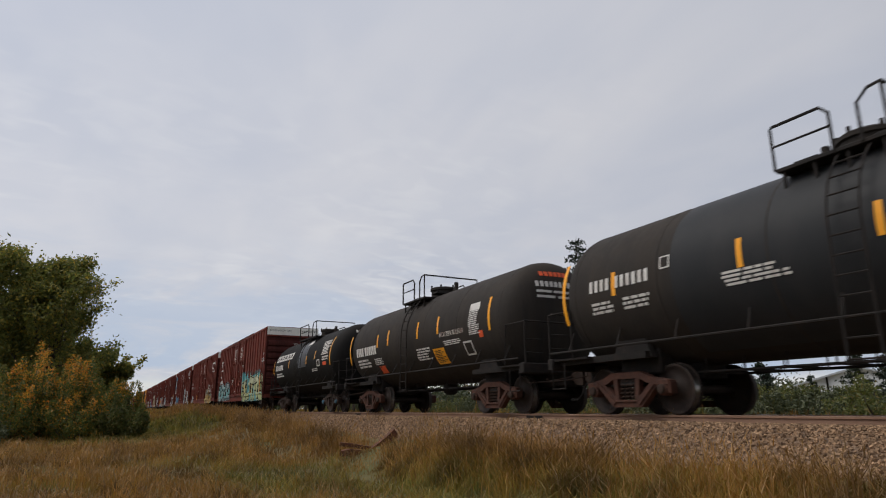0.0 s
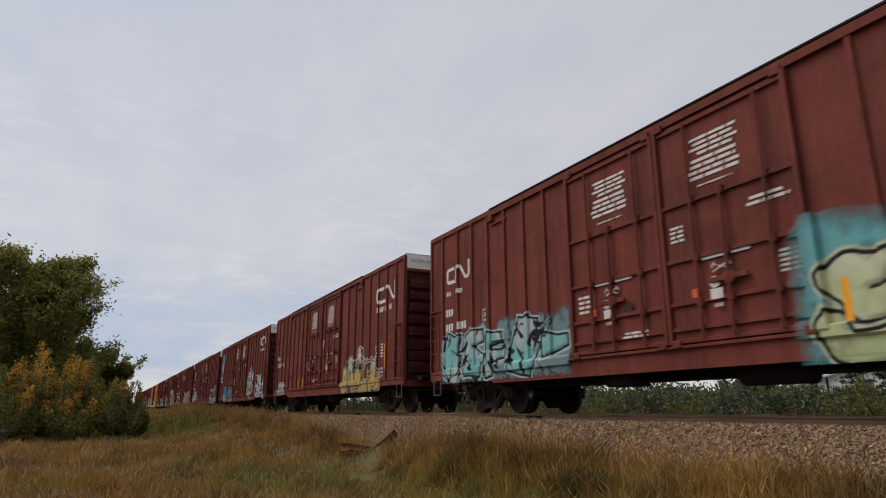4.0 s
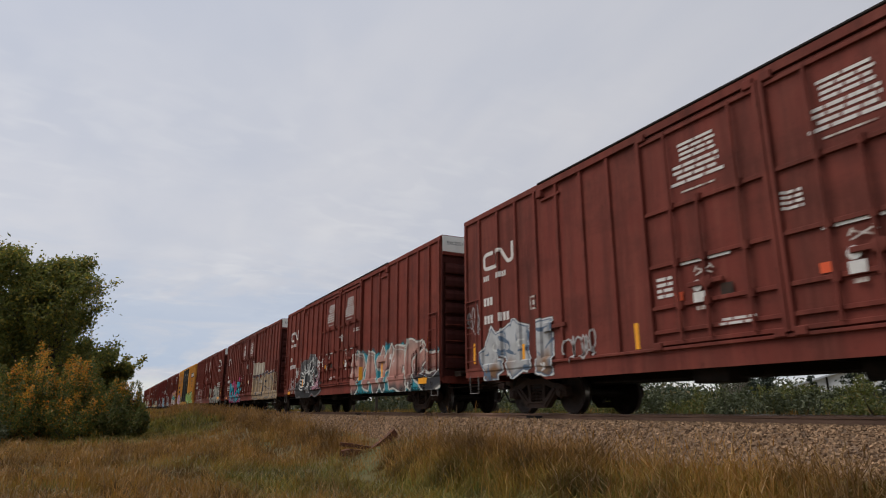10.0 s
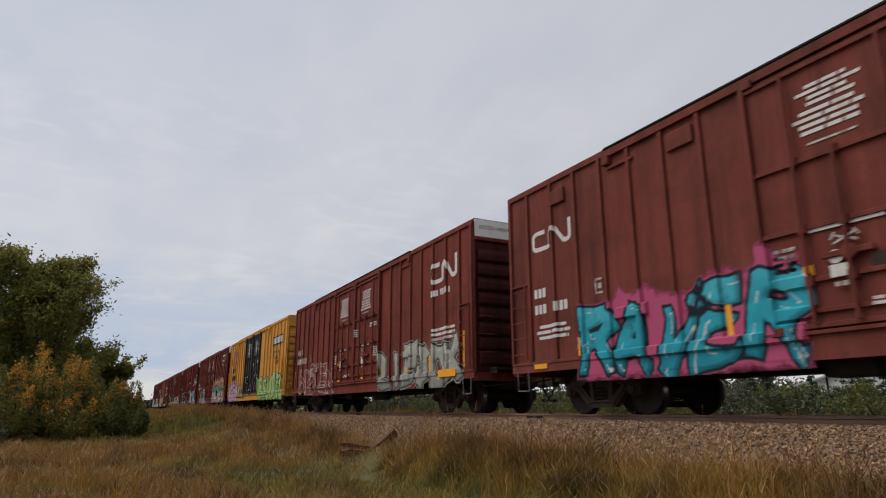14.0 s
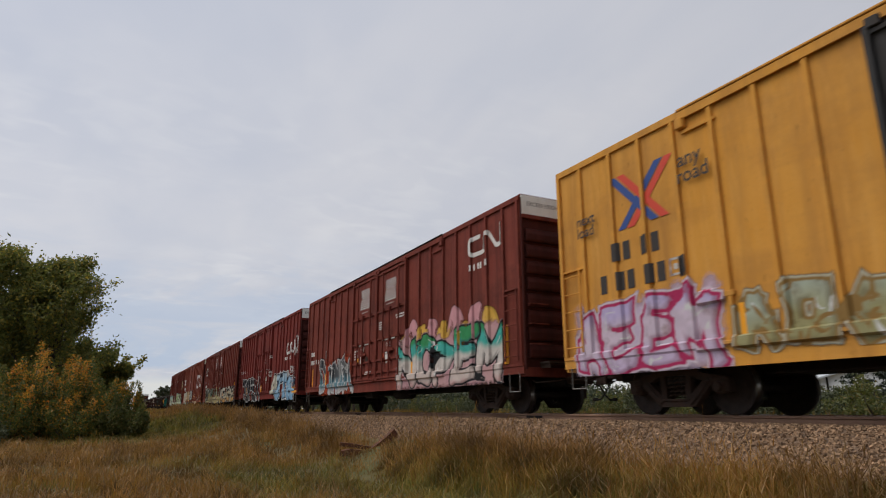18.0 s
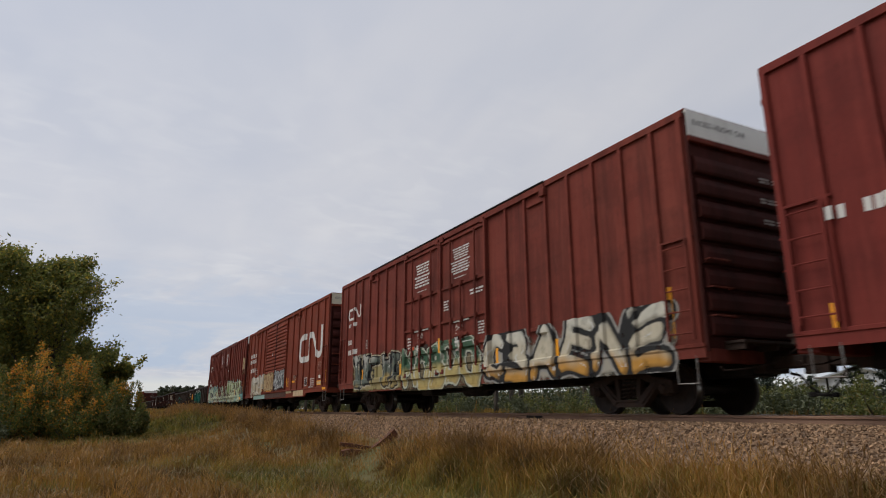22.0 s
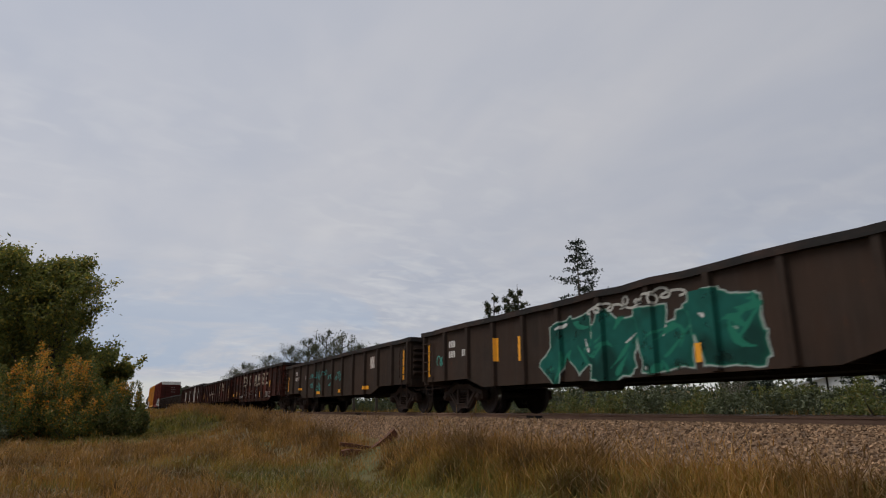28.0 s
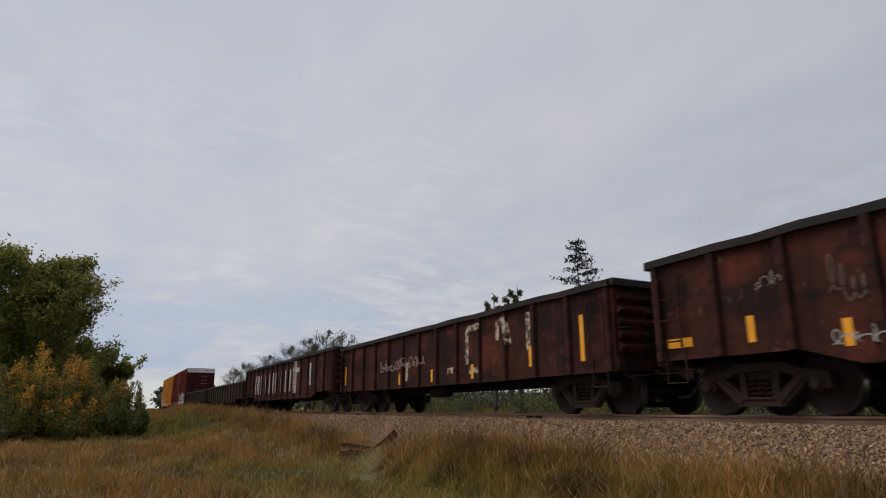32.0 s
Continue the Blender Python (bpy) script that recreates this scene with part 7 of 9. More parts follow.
graffiti(c, 2.2, 6.35, 0.70, 2.0, 5, 33, [(0.42, 0.40, 0.42), (0.10, 0.20, 0.24), (0.06, 0.065, 0.07), (0.08, 0.085, 0.09)], (0.50, 0.50, 0.49), (0.045, 0.05, 0.055), (0.36, 0.06, 0.025), 0.12, 0.19, edge=0.05, ring=0.05, word="DINGA", soft=0.14)
for a, z0, z1 in ((16.9, 1.1, 2.0), (11.6, 1.1, 1.5), (3.1, 1.1, 1.55), (6.1, 1.1, 1.5), (0.95, 1.1, 1.85)):
    c.stripe(a, z0, z1)

# shorter boxcar with black and blue pieces
c = add(boxcar("shorter maroon boxcar with black and blue graffiti", 212.64, 228.22, CRIMSON, None, (5.9, 8.42, 10.95), seed=10))
door_marks(c, 190, 0.88, False)
c.mark(12.96, 2.9, 1.65, 0.66)
c.number(12.9, 2.62, 0.16, (3, 2, 2), gap=0.1)
c.number(0.65, 2.45, 0.18, (2, 3, 3), None, 0.2)
graffiti(c, 1.4, 6.85, 0.60, 2.0, 5, 34, [(0.022, 0.022, 0.025), (0.035, 0.035, 0.04)], (0.5, 0.5, 0.49), (0.5, 0.5, 0.49), None, 0.0, 0.16, edge=0.045, ring=0.02, word="TOFER")
graffiti(c, 9.95, 10.95, 0.95, 1.95, 1, 351, [(0.5, 0.47, 0.36), (0.52, 0.50, 0.42)], (0.03, 0.035, 0.045), W, None, fat=0.17, edge=0.06, ring=0.05, word="O", angular=False)
graffiti(c, 10.75, 14.9, 0.60, 1.95, 3, 35, [(0.20, 0.36, 0.52), (0.26, 0.44, 0.60), (0.36, 0.48, 0.56)], (0.03, 0.04, 0.06), W, None, fat=0.15, edge=0.065, ring=0.07, word="JTB")
tag(c, 14.75, 15.5, 2.7, 3.7, 36, W, 2, 0.03)
c.text_block(13.9, 14.9, 1.9, 2.25, 5, 191)
for a, z0, z1 in ((7.5, 1.1, 1.5), (14.35, 1.2, 1.7), (2.8, 1.1, 1.5), (4.6, 1.1, 1.5), (0.5, 1.05, 1.4)):
    c.stripe(a, z0, z1)
c.bars("reflector", [(14.4, 15.1, 1.1, 1.2), (14.6, 15.5, 0.92, 1.02)], STRIPE, "yellow reflective strip", 0.012)

# boxcar with cream and green pieces
c = add(boxcar("brown-red boxcar with cream, orange and green graffiti", 229.68, 247.31, BROWN_RED, seed=11))
door_marks(c, 200)
c.mark(0.85, 3.45, 1.38, 0.5)
c.number(0.9, 3.18, 0.13, (3, 4))
c.number(0.9, 2.5, 0.18, (3,))
c.number(0.9, 2.12, 0.18, (3, 3))
graffiti(c, 11.1, 17.0, 0.70, 1.85, 6, 37, [(0.50, 0.26, 0.06), (0.52, 0.47, 0.36), (0.58, 0.56, 0.48)], (0.03, 0.03, 0.03), (0.30, 0.29, 0.27), (0.36, 0.33, 0.27), -0.2, 0.15, edge=0.085, ring=0.06, angular=False, word="OBAENE")
graffiti(c, 1.75, 6.1, 0.74, 2.0, 5, 38, [(0.45, 0.33, 0.12), (0.12, 0.14, 0.12), (0.40, 0.40, 0.36)], K, (0.44, 0.40, 0.3), (0.30, 0.25, 0.12), -0.15, 0.13, edge=0.05)
graffiti(c, 6.2, 10.9, 0.66, 1.95, 5, 39, [(0.44, 0.33, 0.12), (0.42, 0.34, 0.14), (0.05, 0.10, 0.06), (0.09, 0.15, 0.10)], (0.46, 0.47, 0.38), K, (0.16, 0.13, 0.08), -0.2, 0.16, edge=0.05, angular=False, word="MOBDO")
for a, z0, z1 in ((16.95, 1.2, 2.05), (11.6, 1.1, 1.5), (13.9, 1.1, 1.5), (2.5, 1.1, 1.5), (5.9, 1.1, 1.5), (8.8, 1.6, 2.0)):
    c.stripe(a, z0, z1)

# older boxcar with ribbed doors and a huge mark
OLD_POSTS = (0.06, 0.74, 1.88, 2.96, 4.0, 5.08, 11.72, 12.8, 13.86, 14.9, 15.93, 16.97, 17.62)
c = add(boxcar("oxide red boxcar with ribbed sliding doors and a huge white mark", 248.9, 266.74, OXIDE, None, (5.68, 8.15, 10.55), True, OLD_POSTS, 12))
c.mark(13.05, 2.3, 3.85, 1.45)
c.number(0.85, 3.32, 0.24, (3, 3, 2), None, 0.22)
c.number(0.85, 2.96, 0.24, (3, 3, 2), None, 0.22)
c.number(1.1, 2.4, 0.24, (2, 3, 3), None, 0.3)
graffiti(c, 5.8, 8.0, 1.15, 2.05, 3, 47, [(0.36, 0.25, 0.13), (0.45, 0.33, 0.18), (0.40, 0.28, 0.15)], (0.22, 0.12, 0.06), (0.40, 0.28, 0.15), (0.40, 0.29, 0.15), 0.05, 0.06, label="cream buffed paint over the door ribs", name="buffed_patch", edge=0.02)
graffiti(c, 8.3, 10.5, 1.15, 2.15, 3, 40, [(0.05, 0.05, 0.055), (0.16, 0.17, 0.18)], (0.45, 0.45, 0.44), (0.05, 0.05, 0.05), (0.03, 0.03, 0.035), -0.1, 0.12, edge=0.03)
graffiti(c, 1.85, 5.6, 0.76, 2.0, 4, 41, [(0.36, 0.28, 0.19), (0.44, 0.37, 0.27), (0.5, 0.46, 0.38)], (0.52, 0.50, 0.44), (0.46, 0.44, 0.38), None, fat=0.16, edge=0.04, angular=False, word="PEAP")
c.strokes("round_plate", [[(7.62 + 0.05 * math.cos(q), 3.12 + 0.035 * math.sin(q)) for q in np.linspace(0, 6.3, 10)]], 0.09, WHITE, "small white oval plate", 0.05)
c.bars("sill_grime", [(6.0, 10.9, 0.74, 0.98)], RUSTY, "rusty grime along the sill", 0.012)
c.bars("mint_sill_paint", [(2.7, 5.9, 0.72, 0.95)], mat("mint_paint", (0.28, 0.42, 0.38), 0.6, 0, [((0.2, 0.25, 0.22), (5, 5, 5), 0.45, 0.65, 0.6)]), "mint green paint on the sill", 0.014)
c.bars("sill_paint", [(12.4, 14.2, 0.74, 1.0), (10.9, 12.0, 0.9, 1.04)], CREAM, "tan patch on the sill", 0.014)
c.bars("stencil_box", [(14.19, 14.61, 1.17, 1.20), (14.19, 14.61, 1.52, 1.55), (14.19, 14.22, 1.20, 1.52), (14.58, 14.61, 1.20, 1.52)], WHITE, "white outlined data box")
c.bars("data_panel", [(14.24, 14.39, 1.24, 1.48), (14.42, 14.56, 1.24, 1.48)], DARK_LETTER, "dark data panel", 0.007)
c.bars("label_frame", [(16.23, 16.98, 1.15, 1.34)], STRIPE, "orange framed label", 0.006)
c.bars("label_face", [(16.28, 16.93, 1.19, 1.30)], CREAM, "cream label", 0.009)
c.bars("white_placard", [(16.48, 16.74, 1.43, 1.57)], WHITE, "white placard", 0.007)
c.text_block(15.15, 15.85, 1.05, 1.5, 5, 201, FADED_WHITE)
tag(c, 16.2, 17.05, 1.75, 2.2, 405, (0.30, 0.14, 0.10), 4, 0.02)
tag(c, 12.2, 12.7, 1.5, 1.85, 406, (0.40, 0.28, 0.22), 2, 0.02)
for a, z0, z1 in ((10.74, 1.25, 1.7), (11.06, 1.22, 1.67), (12.75, 1.38, 1.67), (14.88, 1.17, 1.66), (5.0, 1.15, 1.6), (17.66, 1.22, 1.72)):
    c.stripe(a, z0, z1)
c.bars("reflector", [(11.95, 12.45, 1.40, 1.50), (6.2, 7.6, 1.1, 1.18), (17.2, 17.68, 0.93, 1.06)], STRIPE, "yellow reflective strip", 0.012)

# last high boxcar, covered in pale green
c = add(boxcar("brown-red boxcar covered with pale green and teal graffiti", 267.6, 285.25, BROWN_RED, seed=13, flaps=True))
door_marks(c, 210)
c.mark(0.85, 3.42, 1.38, 0.5)
c.number(0.9, 2.5, 0.18, (3,))
c.number(0.9, 2.12, 0.18, (3, 3))
MINT = dict(tints=[(0.17, 0.34, 0.33), (0.46, 0.50, 0.34), (0.18, 0.36, 0.34), (0.50, 0.36, 0.12), (0.12, 0.28, 0.38)])
graffiti(c, 10.9, 16.3, 0.66, 2.05, 6, 42, [(0.46, 0.53, 0.32), (0.54, 0.60, 0.40), (0.36, 0.42, 0.22), (0.57, 0.61, 0.44)], (0.10, 0.03, 0.03), (0.57, 0.60, 0.46), None, 0.22, 0.15, edge=0.03, ink=4, **MINT)
graffiti(c, 16.4, 17.5, 0.74, 1.6, 1, 48, [(0.16, 0.34, 0.34), (0.2, 0.38, 0.36)], (0.12, 0.10, 0.12), (0.18, 0.36, 0.35), None, 0.1, 0.25, edge=0.03, ink=3, angular=False, **MINT)
graffiti(c, 6.3, 10.8, 0.72, 1.95, 6, 43, [(0.42, 0.49, 0.30), (0.50, 0.55, 0.38), (0.40, 0.46, 0.34)], (0.06, 0.04, 0.07), (0.50, 0.54, 0.40), None, 0.0, 0.16, edge=0.035, **MINT)
graffiti(c, 0.7, 6.2, 0.72, 1.95, 7, 44, [(0.42, 0.48, 0.32), (0.50, 0.55, 0.40), (0.2, 0.38, 0.38)], (0.06, 0.05, 0.08), (0.52, 0.55, 0.44), None, 0.05, 0.15, edge=0.035, ink=6, **MINT)
graffiti(c, 16.8, 17.65, 2.45, 3.4, 1, 45, [(0.5, 0.38, 0.22), (0.55, 0.42, 0.26)], (0.16, 0.08, 0.05), (0.5, 0.38, 0.22), (0.48, 0.36, 0.2), 0.0, 0.2)
c.text_block(16.2, 16.42, 1.4, 2.05, 7, 211, ragged=0.05)
c.text_block(16.48, 16.7, 1.4, 2.05, 7, 212, ragged=0.05)
for a, z0, z1 in ((13.9, 1.1, 1.5), (17.1, 1.3, 2.1), (5.5, 1.1, 1.5), (2.3, 1.1, 1.45)):
    c.stripe(a, z0, z1)
c.bars("reflector", [(16.24, 16.72, 0.80, 1.03)], STRIPE, "yellow reflective strip", 0.012)

# gondolas
c = add(gondola("dark gondola with big green graffiti", 286.4, 301.73, 2.27, GON_BLACK, 12, 1))
c.number(1.57, 1.72, 0.17, (3,))
c.number(1.57, 1.45, 0.17, (3, 2), None, 0.35)
TEAL = [(0.008, 0.045, 0.036), (0.012, 0.10, 0.08), (0.01, 0.06, 0.048)]
graffiti(c, 5.9, 11.2, 0.62, 1.75, 4, 50, TEAL, (0.02, 0.17, 0.11), (0.42, 0.45, 0.42), None, fat=0.2, edge=0.02, ring=0.035)
tag(c, 7.4, 9.6, 1.8, 2.1, 51, (0.45, 0.44, 0.40), 4, 0.04)
tag(c, 0.9, 1.35, 1.25, 1.55, 52, (0.06, 0.28, 0.22), 2, 0.03)
for a, z0, z1 in ((0.3, 1.0, 1.9), (3.95, 1.2, 1.75), (6.0 - 1.1, 1.15, 1.7), (14.6, 1.0, 1.9), (9.8, 0.8, 1.1)):
    c.stripe(a, z0, z1, 0.12)

c = add(gondola("dark gondola with teal scribbles", 302.69, 318.01, 2.25, GON_BLACK, 12, 2))
c.number(1.7, 1.72, 0.17, (3,), FADED_WHITE)
c.number(1.7, 1.45, 0.17, (3, 2), FADED_WHITE, 0.35)
for i, (a0, a1, z0, z1) in enumerate(((4.3, 5.0, 1.38, 1.75), (4.4, 4.95, 1.0, 1.32), (5.25, 5.9, 1.35, 1.75), (5.3, 5.95, 0.85, 1.25), (6.2, 6.8, 1.45, 1.75), (6.95, 7.7, 1.3, 1.6), (7.1, 7.6, 1.02, 1.25), (8.0, 8.7, 1.2, 1.6), (3.5, 3.9, 1.4, 1.65))):
    tag(c, a0, a1, z0, z1, 60 + i, (0.035, 0.30, 0.28) if i < 8 else (0.3, 0.22, 0.2), 2, 0.02)
for a, z0, z1 in ((0.3, 1.0, 1.7), (14.75, 1.0, 1.9)):
    c.stripe(a, z0, z1, 0.12)
c.bars("reflector", [(2.6, 3.0, 1.0, 1.1), (5.4, 5.9, 0.76, 0.88), (8.4, 8.9, 0.76, 0.88), (11.3, 11.8, 0.8, 0.92)], STRIPE, "yellow reflective strip", 0.01)
c.bars("stencil_box", [(11.9, 12.3, 1.5, 1.9)], FADED_WHITE, "worn square stencil")

c = add(gondola("rusty red gondola with large worn white lettering", 319.05, 334.32, 2.55, GON_RUST, 13, 3))


def ring(a, z, w, h, t0=0, t1=360):
    return [(a + w * math.cos(radians(t)), z + h * math.sin(radians(t))) for t in np.linspace(t0, t1, 19)]


c.strokes("company_lettering", [ring(4.87, 2.07, 0.17, 0.13, 30, 270) + ring(4.87, 1.79, 0.18, 0.15, 90, -150), ring(5.68, 1.93, 0.22, 0.26), ring(6.52, 1.95, 0.24, 0.27),
          [(8.38, 2.22), (8.38, 1.60), (8.88, 1.60)], [(9.43, 2.22), (9.43, 1.55)], [(10.2, 1.55), (10.2, 2.2), (10.68, 1.58), (10.68, 2.22)],
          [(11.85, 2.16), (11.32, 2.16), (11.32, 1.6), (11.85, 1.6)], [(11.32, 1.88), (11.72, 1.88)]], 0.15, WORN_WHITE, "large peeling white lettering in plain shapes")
c.strokes("arrow", [[(8.5, 1.40), (8.5, 0.92)], [(8.36, 1.05), (8.5, 0.90), (8.66, 1.05)]], 0.04, FADED_WHITE, "chalk-white arrow")
c.bars("stencil_box", [(11.3, 11.8, 0.84, 0.87), (11.3, 11.8, 1.12, 1.15), (11.3, 11.33, 0.87, 1.12), (11.77, 11.8, 0.87, 1.12), (12.0, 12.55, 0.84, 0.87), (12.0, 12.55, 1.12, 1.15), (12.0, 12.03, 0.87, 1.12), (12.5, 12.75, 0.98, 1.15)], FADED_WHITE, "outlined stencil boxes")
tag(c, 2.95, 4.4, 0.86, 1.08, 70, (0.36, 0.34, 0.32), 6, 0.012)
tag(c, 4.5, 7.4, 0.85, 1.45, 71, (0.13, 0.085, 0.07), 6, 0.02)
tag(c, 1.95, 2.4, 1.72, 1.98, 72, (0.22, 0.16, 0.14), 2, 0.012)
tag(c, 3.0, 3.5, 1.3, 2.1, 74, (0.13, 0.085, 0.07), 2, 0.015)
tag(c, 4.0, 4.5, 1.75, 2.0, 75, (0.14, 0.09, 0.075), 2, 0.012)
for a, z0, z1 in ((1.75, 1.02, 1.4), (3.1, 0.85, 1.2), (6.7, 0.85, 1.25), (9.6, 0.85, 1.2), (12.2, 1.4, 1.75)):
    c.stripe(a, z0, z1, 0.12)
c.bars("reflector", [(0.25, 0.75, 1.05, 1.2)], STRIPE, "yellow reflective strip", 0.01)

c = add(gondola("rusty red gondola with peeling cream lettering", 335.31, 350.78, 2.45, GON_RUST, 13, 4, 0.74, 0.76))
c.strokes("company_lettering", [[(10.0, 1.2), (10.0, 2.0), (10.12, 2.12), (10.75, 2.12)], [(10.1, 1.05), (10.7, 1.05)], [(11.45, 1.7), (11.5, 2.1), (11.85, 2.15), (12.0, 1.55)], [(12.75, 1.35), (12.75, 2.2)], [(8.9, 1.1), (9.4, 1.12)], [(6.2, 0.95), (6.25, 1.5)]], 0.16, WORN_WHITE, "peeling cream lettering in plain shapes")
for a, z0, z1 in ((14.5, 1.0, 1.9), (12.75, 1.0, 1.45), (10.2, 0.85, 1.2), (7.9, 0.85, 1.2), (5.6, 0.85, 1.2), (3.4, 0.85, 1.2), (0.4, 1.0, 1.7)):
    c.stripe(a, z0, z1, 0.12)
tag(c, 4.0, 7.5, 1.3, 1.7, 86, (0.28, 0.2, 0.16), 8, 0.03)

c = add(gondola("rust red gondola with white vertical strips", 351.8, 370.7, 2.62, GON_RUST, 15, 5))
c.bars("white_strip", [(a, a + 0.22, 1.0, 2.1) for a in np.arange(3.0, 12.0, 0.95)] + [(12.6, 12.9, 0.9, 2.45), (12.2, 13.4, 1.9, 2.1), (15.2, 15.45, 1.2, 2.2)], FADED_WHITE, "faded white vertical strip")

c = add(gondola("plain low black gondola without lettering", 371.7, 389.2, 2.02, GON_BLACK, 14, 6))
c = add(gondola("plain low black gondola without lettering", 390.2, 407.8, 2.02, GON_BLACK, 14, 7))
c = add(boxcar("maroon boxcar with pale graffiti at one end", 409.0, 426.6, BROWN_RED, seed=20))
graffiti(c, 10.9, 17.2, 0.74, 2.0, 5, 90, [(0.4, 0.4, 0.36), (0.5, 0.5, 0.46)], (0.06, 0.06, 0.06), W, None, fat=0.17)
c = add(boxcar("yellow boxcar with pale graffiti at one end", 428.1, 445.8, YELLOW, seed=21))
graffiti(c, 1.0, 6.2, 0.74, 1.9, 5, 91, [(0.4, 0.4, 0.36), (0.5, 0.5, 0.46)], (0.06, 0.06, 0.06), W, None, fat=0.17)
c = add(tank_car("black tank car at the back of the train", 448.0, 459.7, (4.4, 6.6), 9))
# ---- ground and track ----


def step(a, b, x):
    t = np.clip((x - a) / (b - a), 0, 1)
    return t * t * (3 - 2 * t)


def hill(x, y):
    """A gentle unevenness from a few waves."""
    return 0.10 * np.sin(0.31 * x + 0.9 * np.sin(0.17 * y)) * np.sin(0.23 * y + 1.3) + 0.05 * np.sin(0.9 * x + 0.7 * y) * np.sin(0.53 * y - 0.4 * x)


def hummock(x, y):
    """Tussocks of the meadow, from 0 to 1, a stride or two across."""
    v = np.sin(2.3 * x + 1.1 * np.sin(1.3 * y)) * np.sin(1.7 * y + 1.2 * np.sin(1.9 * x + 0.4)) + 0.7 * np.sin(4.1 * x - 2.2 * y + 0.8) * np.sin(3.3 * y + 1.6 * x)
    return np.clip(0.5 + 0.38 * v, 0, 1)


def ground_z(x, y):
    x, y = np.asarray(x, float), np.asarray(y, float)
    near = -1.25 + hill(x, y) * step(0, 8, np.hypot(x, y))
    bank = step(20, 55, y) * step(1.0, 6.8, x)
    near = near + bank * (1.05 + 0.22 * step(42, 75, y))
    near = near + 0.48 * step(4.6, 6.6, x) * (1 - step(20, 55, y))
    bed = -0.52
    far = -0.55 + 0.3 * step(14, 30, x) + hill(x, y) * 0.6
    z = np.where(x < 9.6, near + (bed - near) * step(6.3, 7.9, x), bed + (far - bed) * step(11.4, 13.5, x))
    return z


def axis(dense0, dense1, pitch, reach):
    mid = list(np.arange(dense0, dense1 + 1e-6, pitch))
    out, d = [], pitch
    lo, hi = dense0, dense1
    while hi < reach:
        d *= 1.35
        hi += d
        lo -= d
        out += [hi, lo]
    return np.array(sorted(mid + out))


gx, gy = axis(-16, 30, 0.4, 3200), axis(-12, 90, 0.8, 3200)
GX, GY = np.meshgrid(gx, gy, indexing="ij")
GZ = ground_z(GX, GY)
me = bpy.data.meshes.new("ground")
idx = np.arange(GX.size).reshape(GX.shape)
me.from_pydata(np.stack([GX, GY, GZ], -1).reshape(-1, 3).tolist(), [],
               np.stack([idx[:-1, :-1], idx[1:, :-1], idx[1:, 1:], idx[:-1, 1:]], -1).reshape(-1, 4).tolist())
me.materials.append(SOIL)
me.shade_smooth()
ground = tagged(new("ground", me), "dry autumn meadow ground", "ground", kind="structure")

bed = M()
sec = [(6.75, -0.86), (7.15, -0.63), (7.75, -0.27), (8.0, -0.16), (8.45, -0.13), (8.68, -0.135), (8.9, -0.205), (10.7, -0.205), (11.2, -0.225), (11.9, -0.60), (12.3, -0.75)]
ys = [-60 + 4 * i for i in range(141)]
for i, y in enumerate(ys):
    bed.v += [(x, y, z) for x, z in sec]
    if i:
        o = len(sec) * i
        bed.f += [(o - len(sec) + k, o - len(sec) + k + 1, o + k + 1, o + k) for k in range(len(sec) - 1)]
tagged(new("ballast_bed", bed.mesh("ballast_bed", mat("ballast_fines", (0.16, 0.105, 0.07), 0.95, 0, [((0.07, 0.045, 0.03), (6, 6, 6), 0.42, 0.62, 0.9), ((0.26, 0.175, 0.115), (14, 14, 14), 0.5, 0.65, 0.8)], bump=1.0, bump_scale=16))),
       "sloping bed of crushed stone", "track bed", kind="structure")

rail_sec = [(-0.07, -0.17), (0.07, -0.17), (0.07, -0.158), (0.012, -0.14), (0.009, -0.045), (0.034, -0.035), (0.036, -0.008), (0.03, 0.0),
            (-0.03, 0.0), (-0.036, -0.008), (-0.034, -0.035), (-0.009, -0.045), (-0.012, -0.14), (-0.07, -0.158)]
for s in (-1, 1):
    r = M()
    n = len(rail_sec)
    cuts = [-60, 500]
    for y in cuts:
        r.v += [(x, y, z) for x, z in rail_sec]
    r.f = [(k, (k + 1) % n, n + (k + 1) % n, n + k) for k in range(n)] + [tuple(range(n - 1, -1, -1)), tuple(range(n, 2 * n))]
    ob = thing("rail", "rusty steel rail with a worn bright head", "rail", "rails", m=r, material=RAIL)
    ob.location = (TRACK_X + s * 0.7525, 0, -0.001)
    head = M().box(-0.026, 0.026, -60, 500, 0.0005, 0.0012)
    part("running_band", head, TREAD, ob, "bright worn running surface")
    jt = M()
    for y in (0.5, 12.45, 24.35, 36.25):
        jt.cbox(-0.045, -0.012, y - 0.3, y + 0.3, -0.13, -0.04, 0.006)
        for b in (-0.22, -0.08, 0.08, 0.22):
            jt.cbox(-0.065, -0.04, y + b - 0.02, y + b + 0.02, -0.11, -0.07, 0.006)
    part("joint_bar", jt, UNDER, ob, "dark bolted joint bars")

rng = np.random.default_rng(5)


def tie_mesh():
    return M().cbox(-1.3, 1.3, -0.115, 0.115, -0.36, -0.172, 0.015)


def plate_mesh():
    m = M()
    for s in (-1, 1):
        m.cbox(s * 0.7525 - 0.17, s * 0.7525 + 0.17, -0.09, 0.09, -0.178, -0.164, 0.004)
        for q in (-0.1, 0.1):
            m.cbox(s * 0.7525 + q - 0.015, s * 0.7525 + q + 0.015, -0.05, -0.02, -0.166, -0.135, 0.004)
    return m


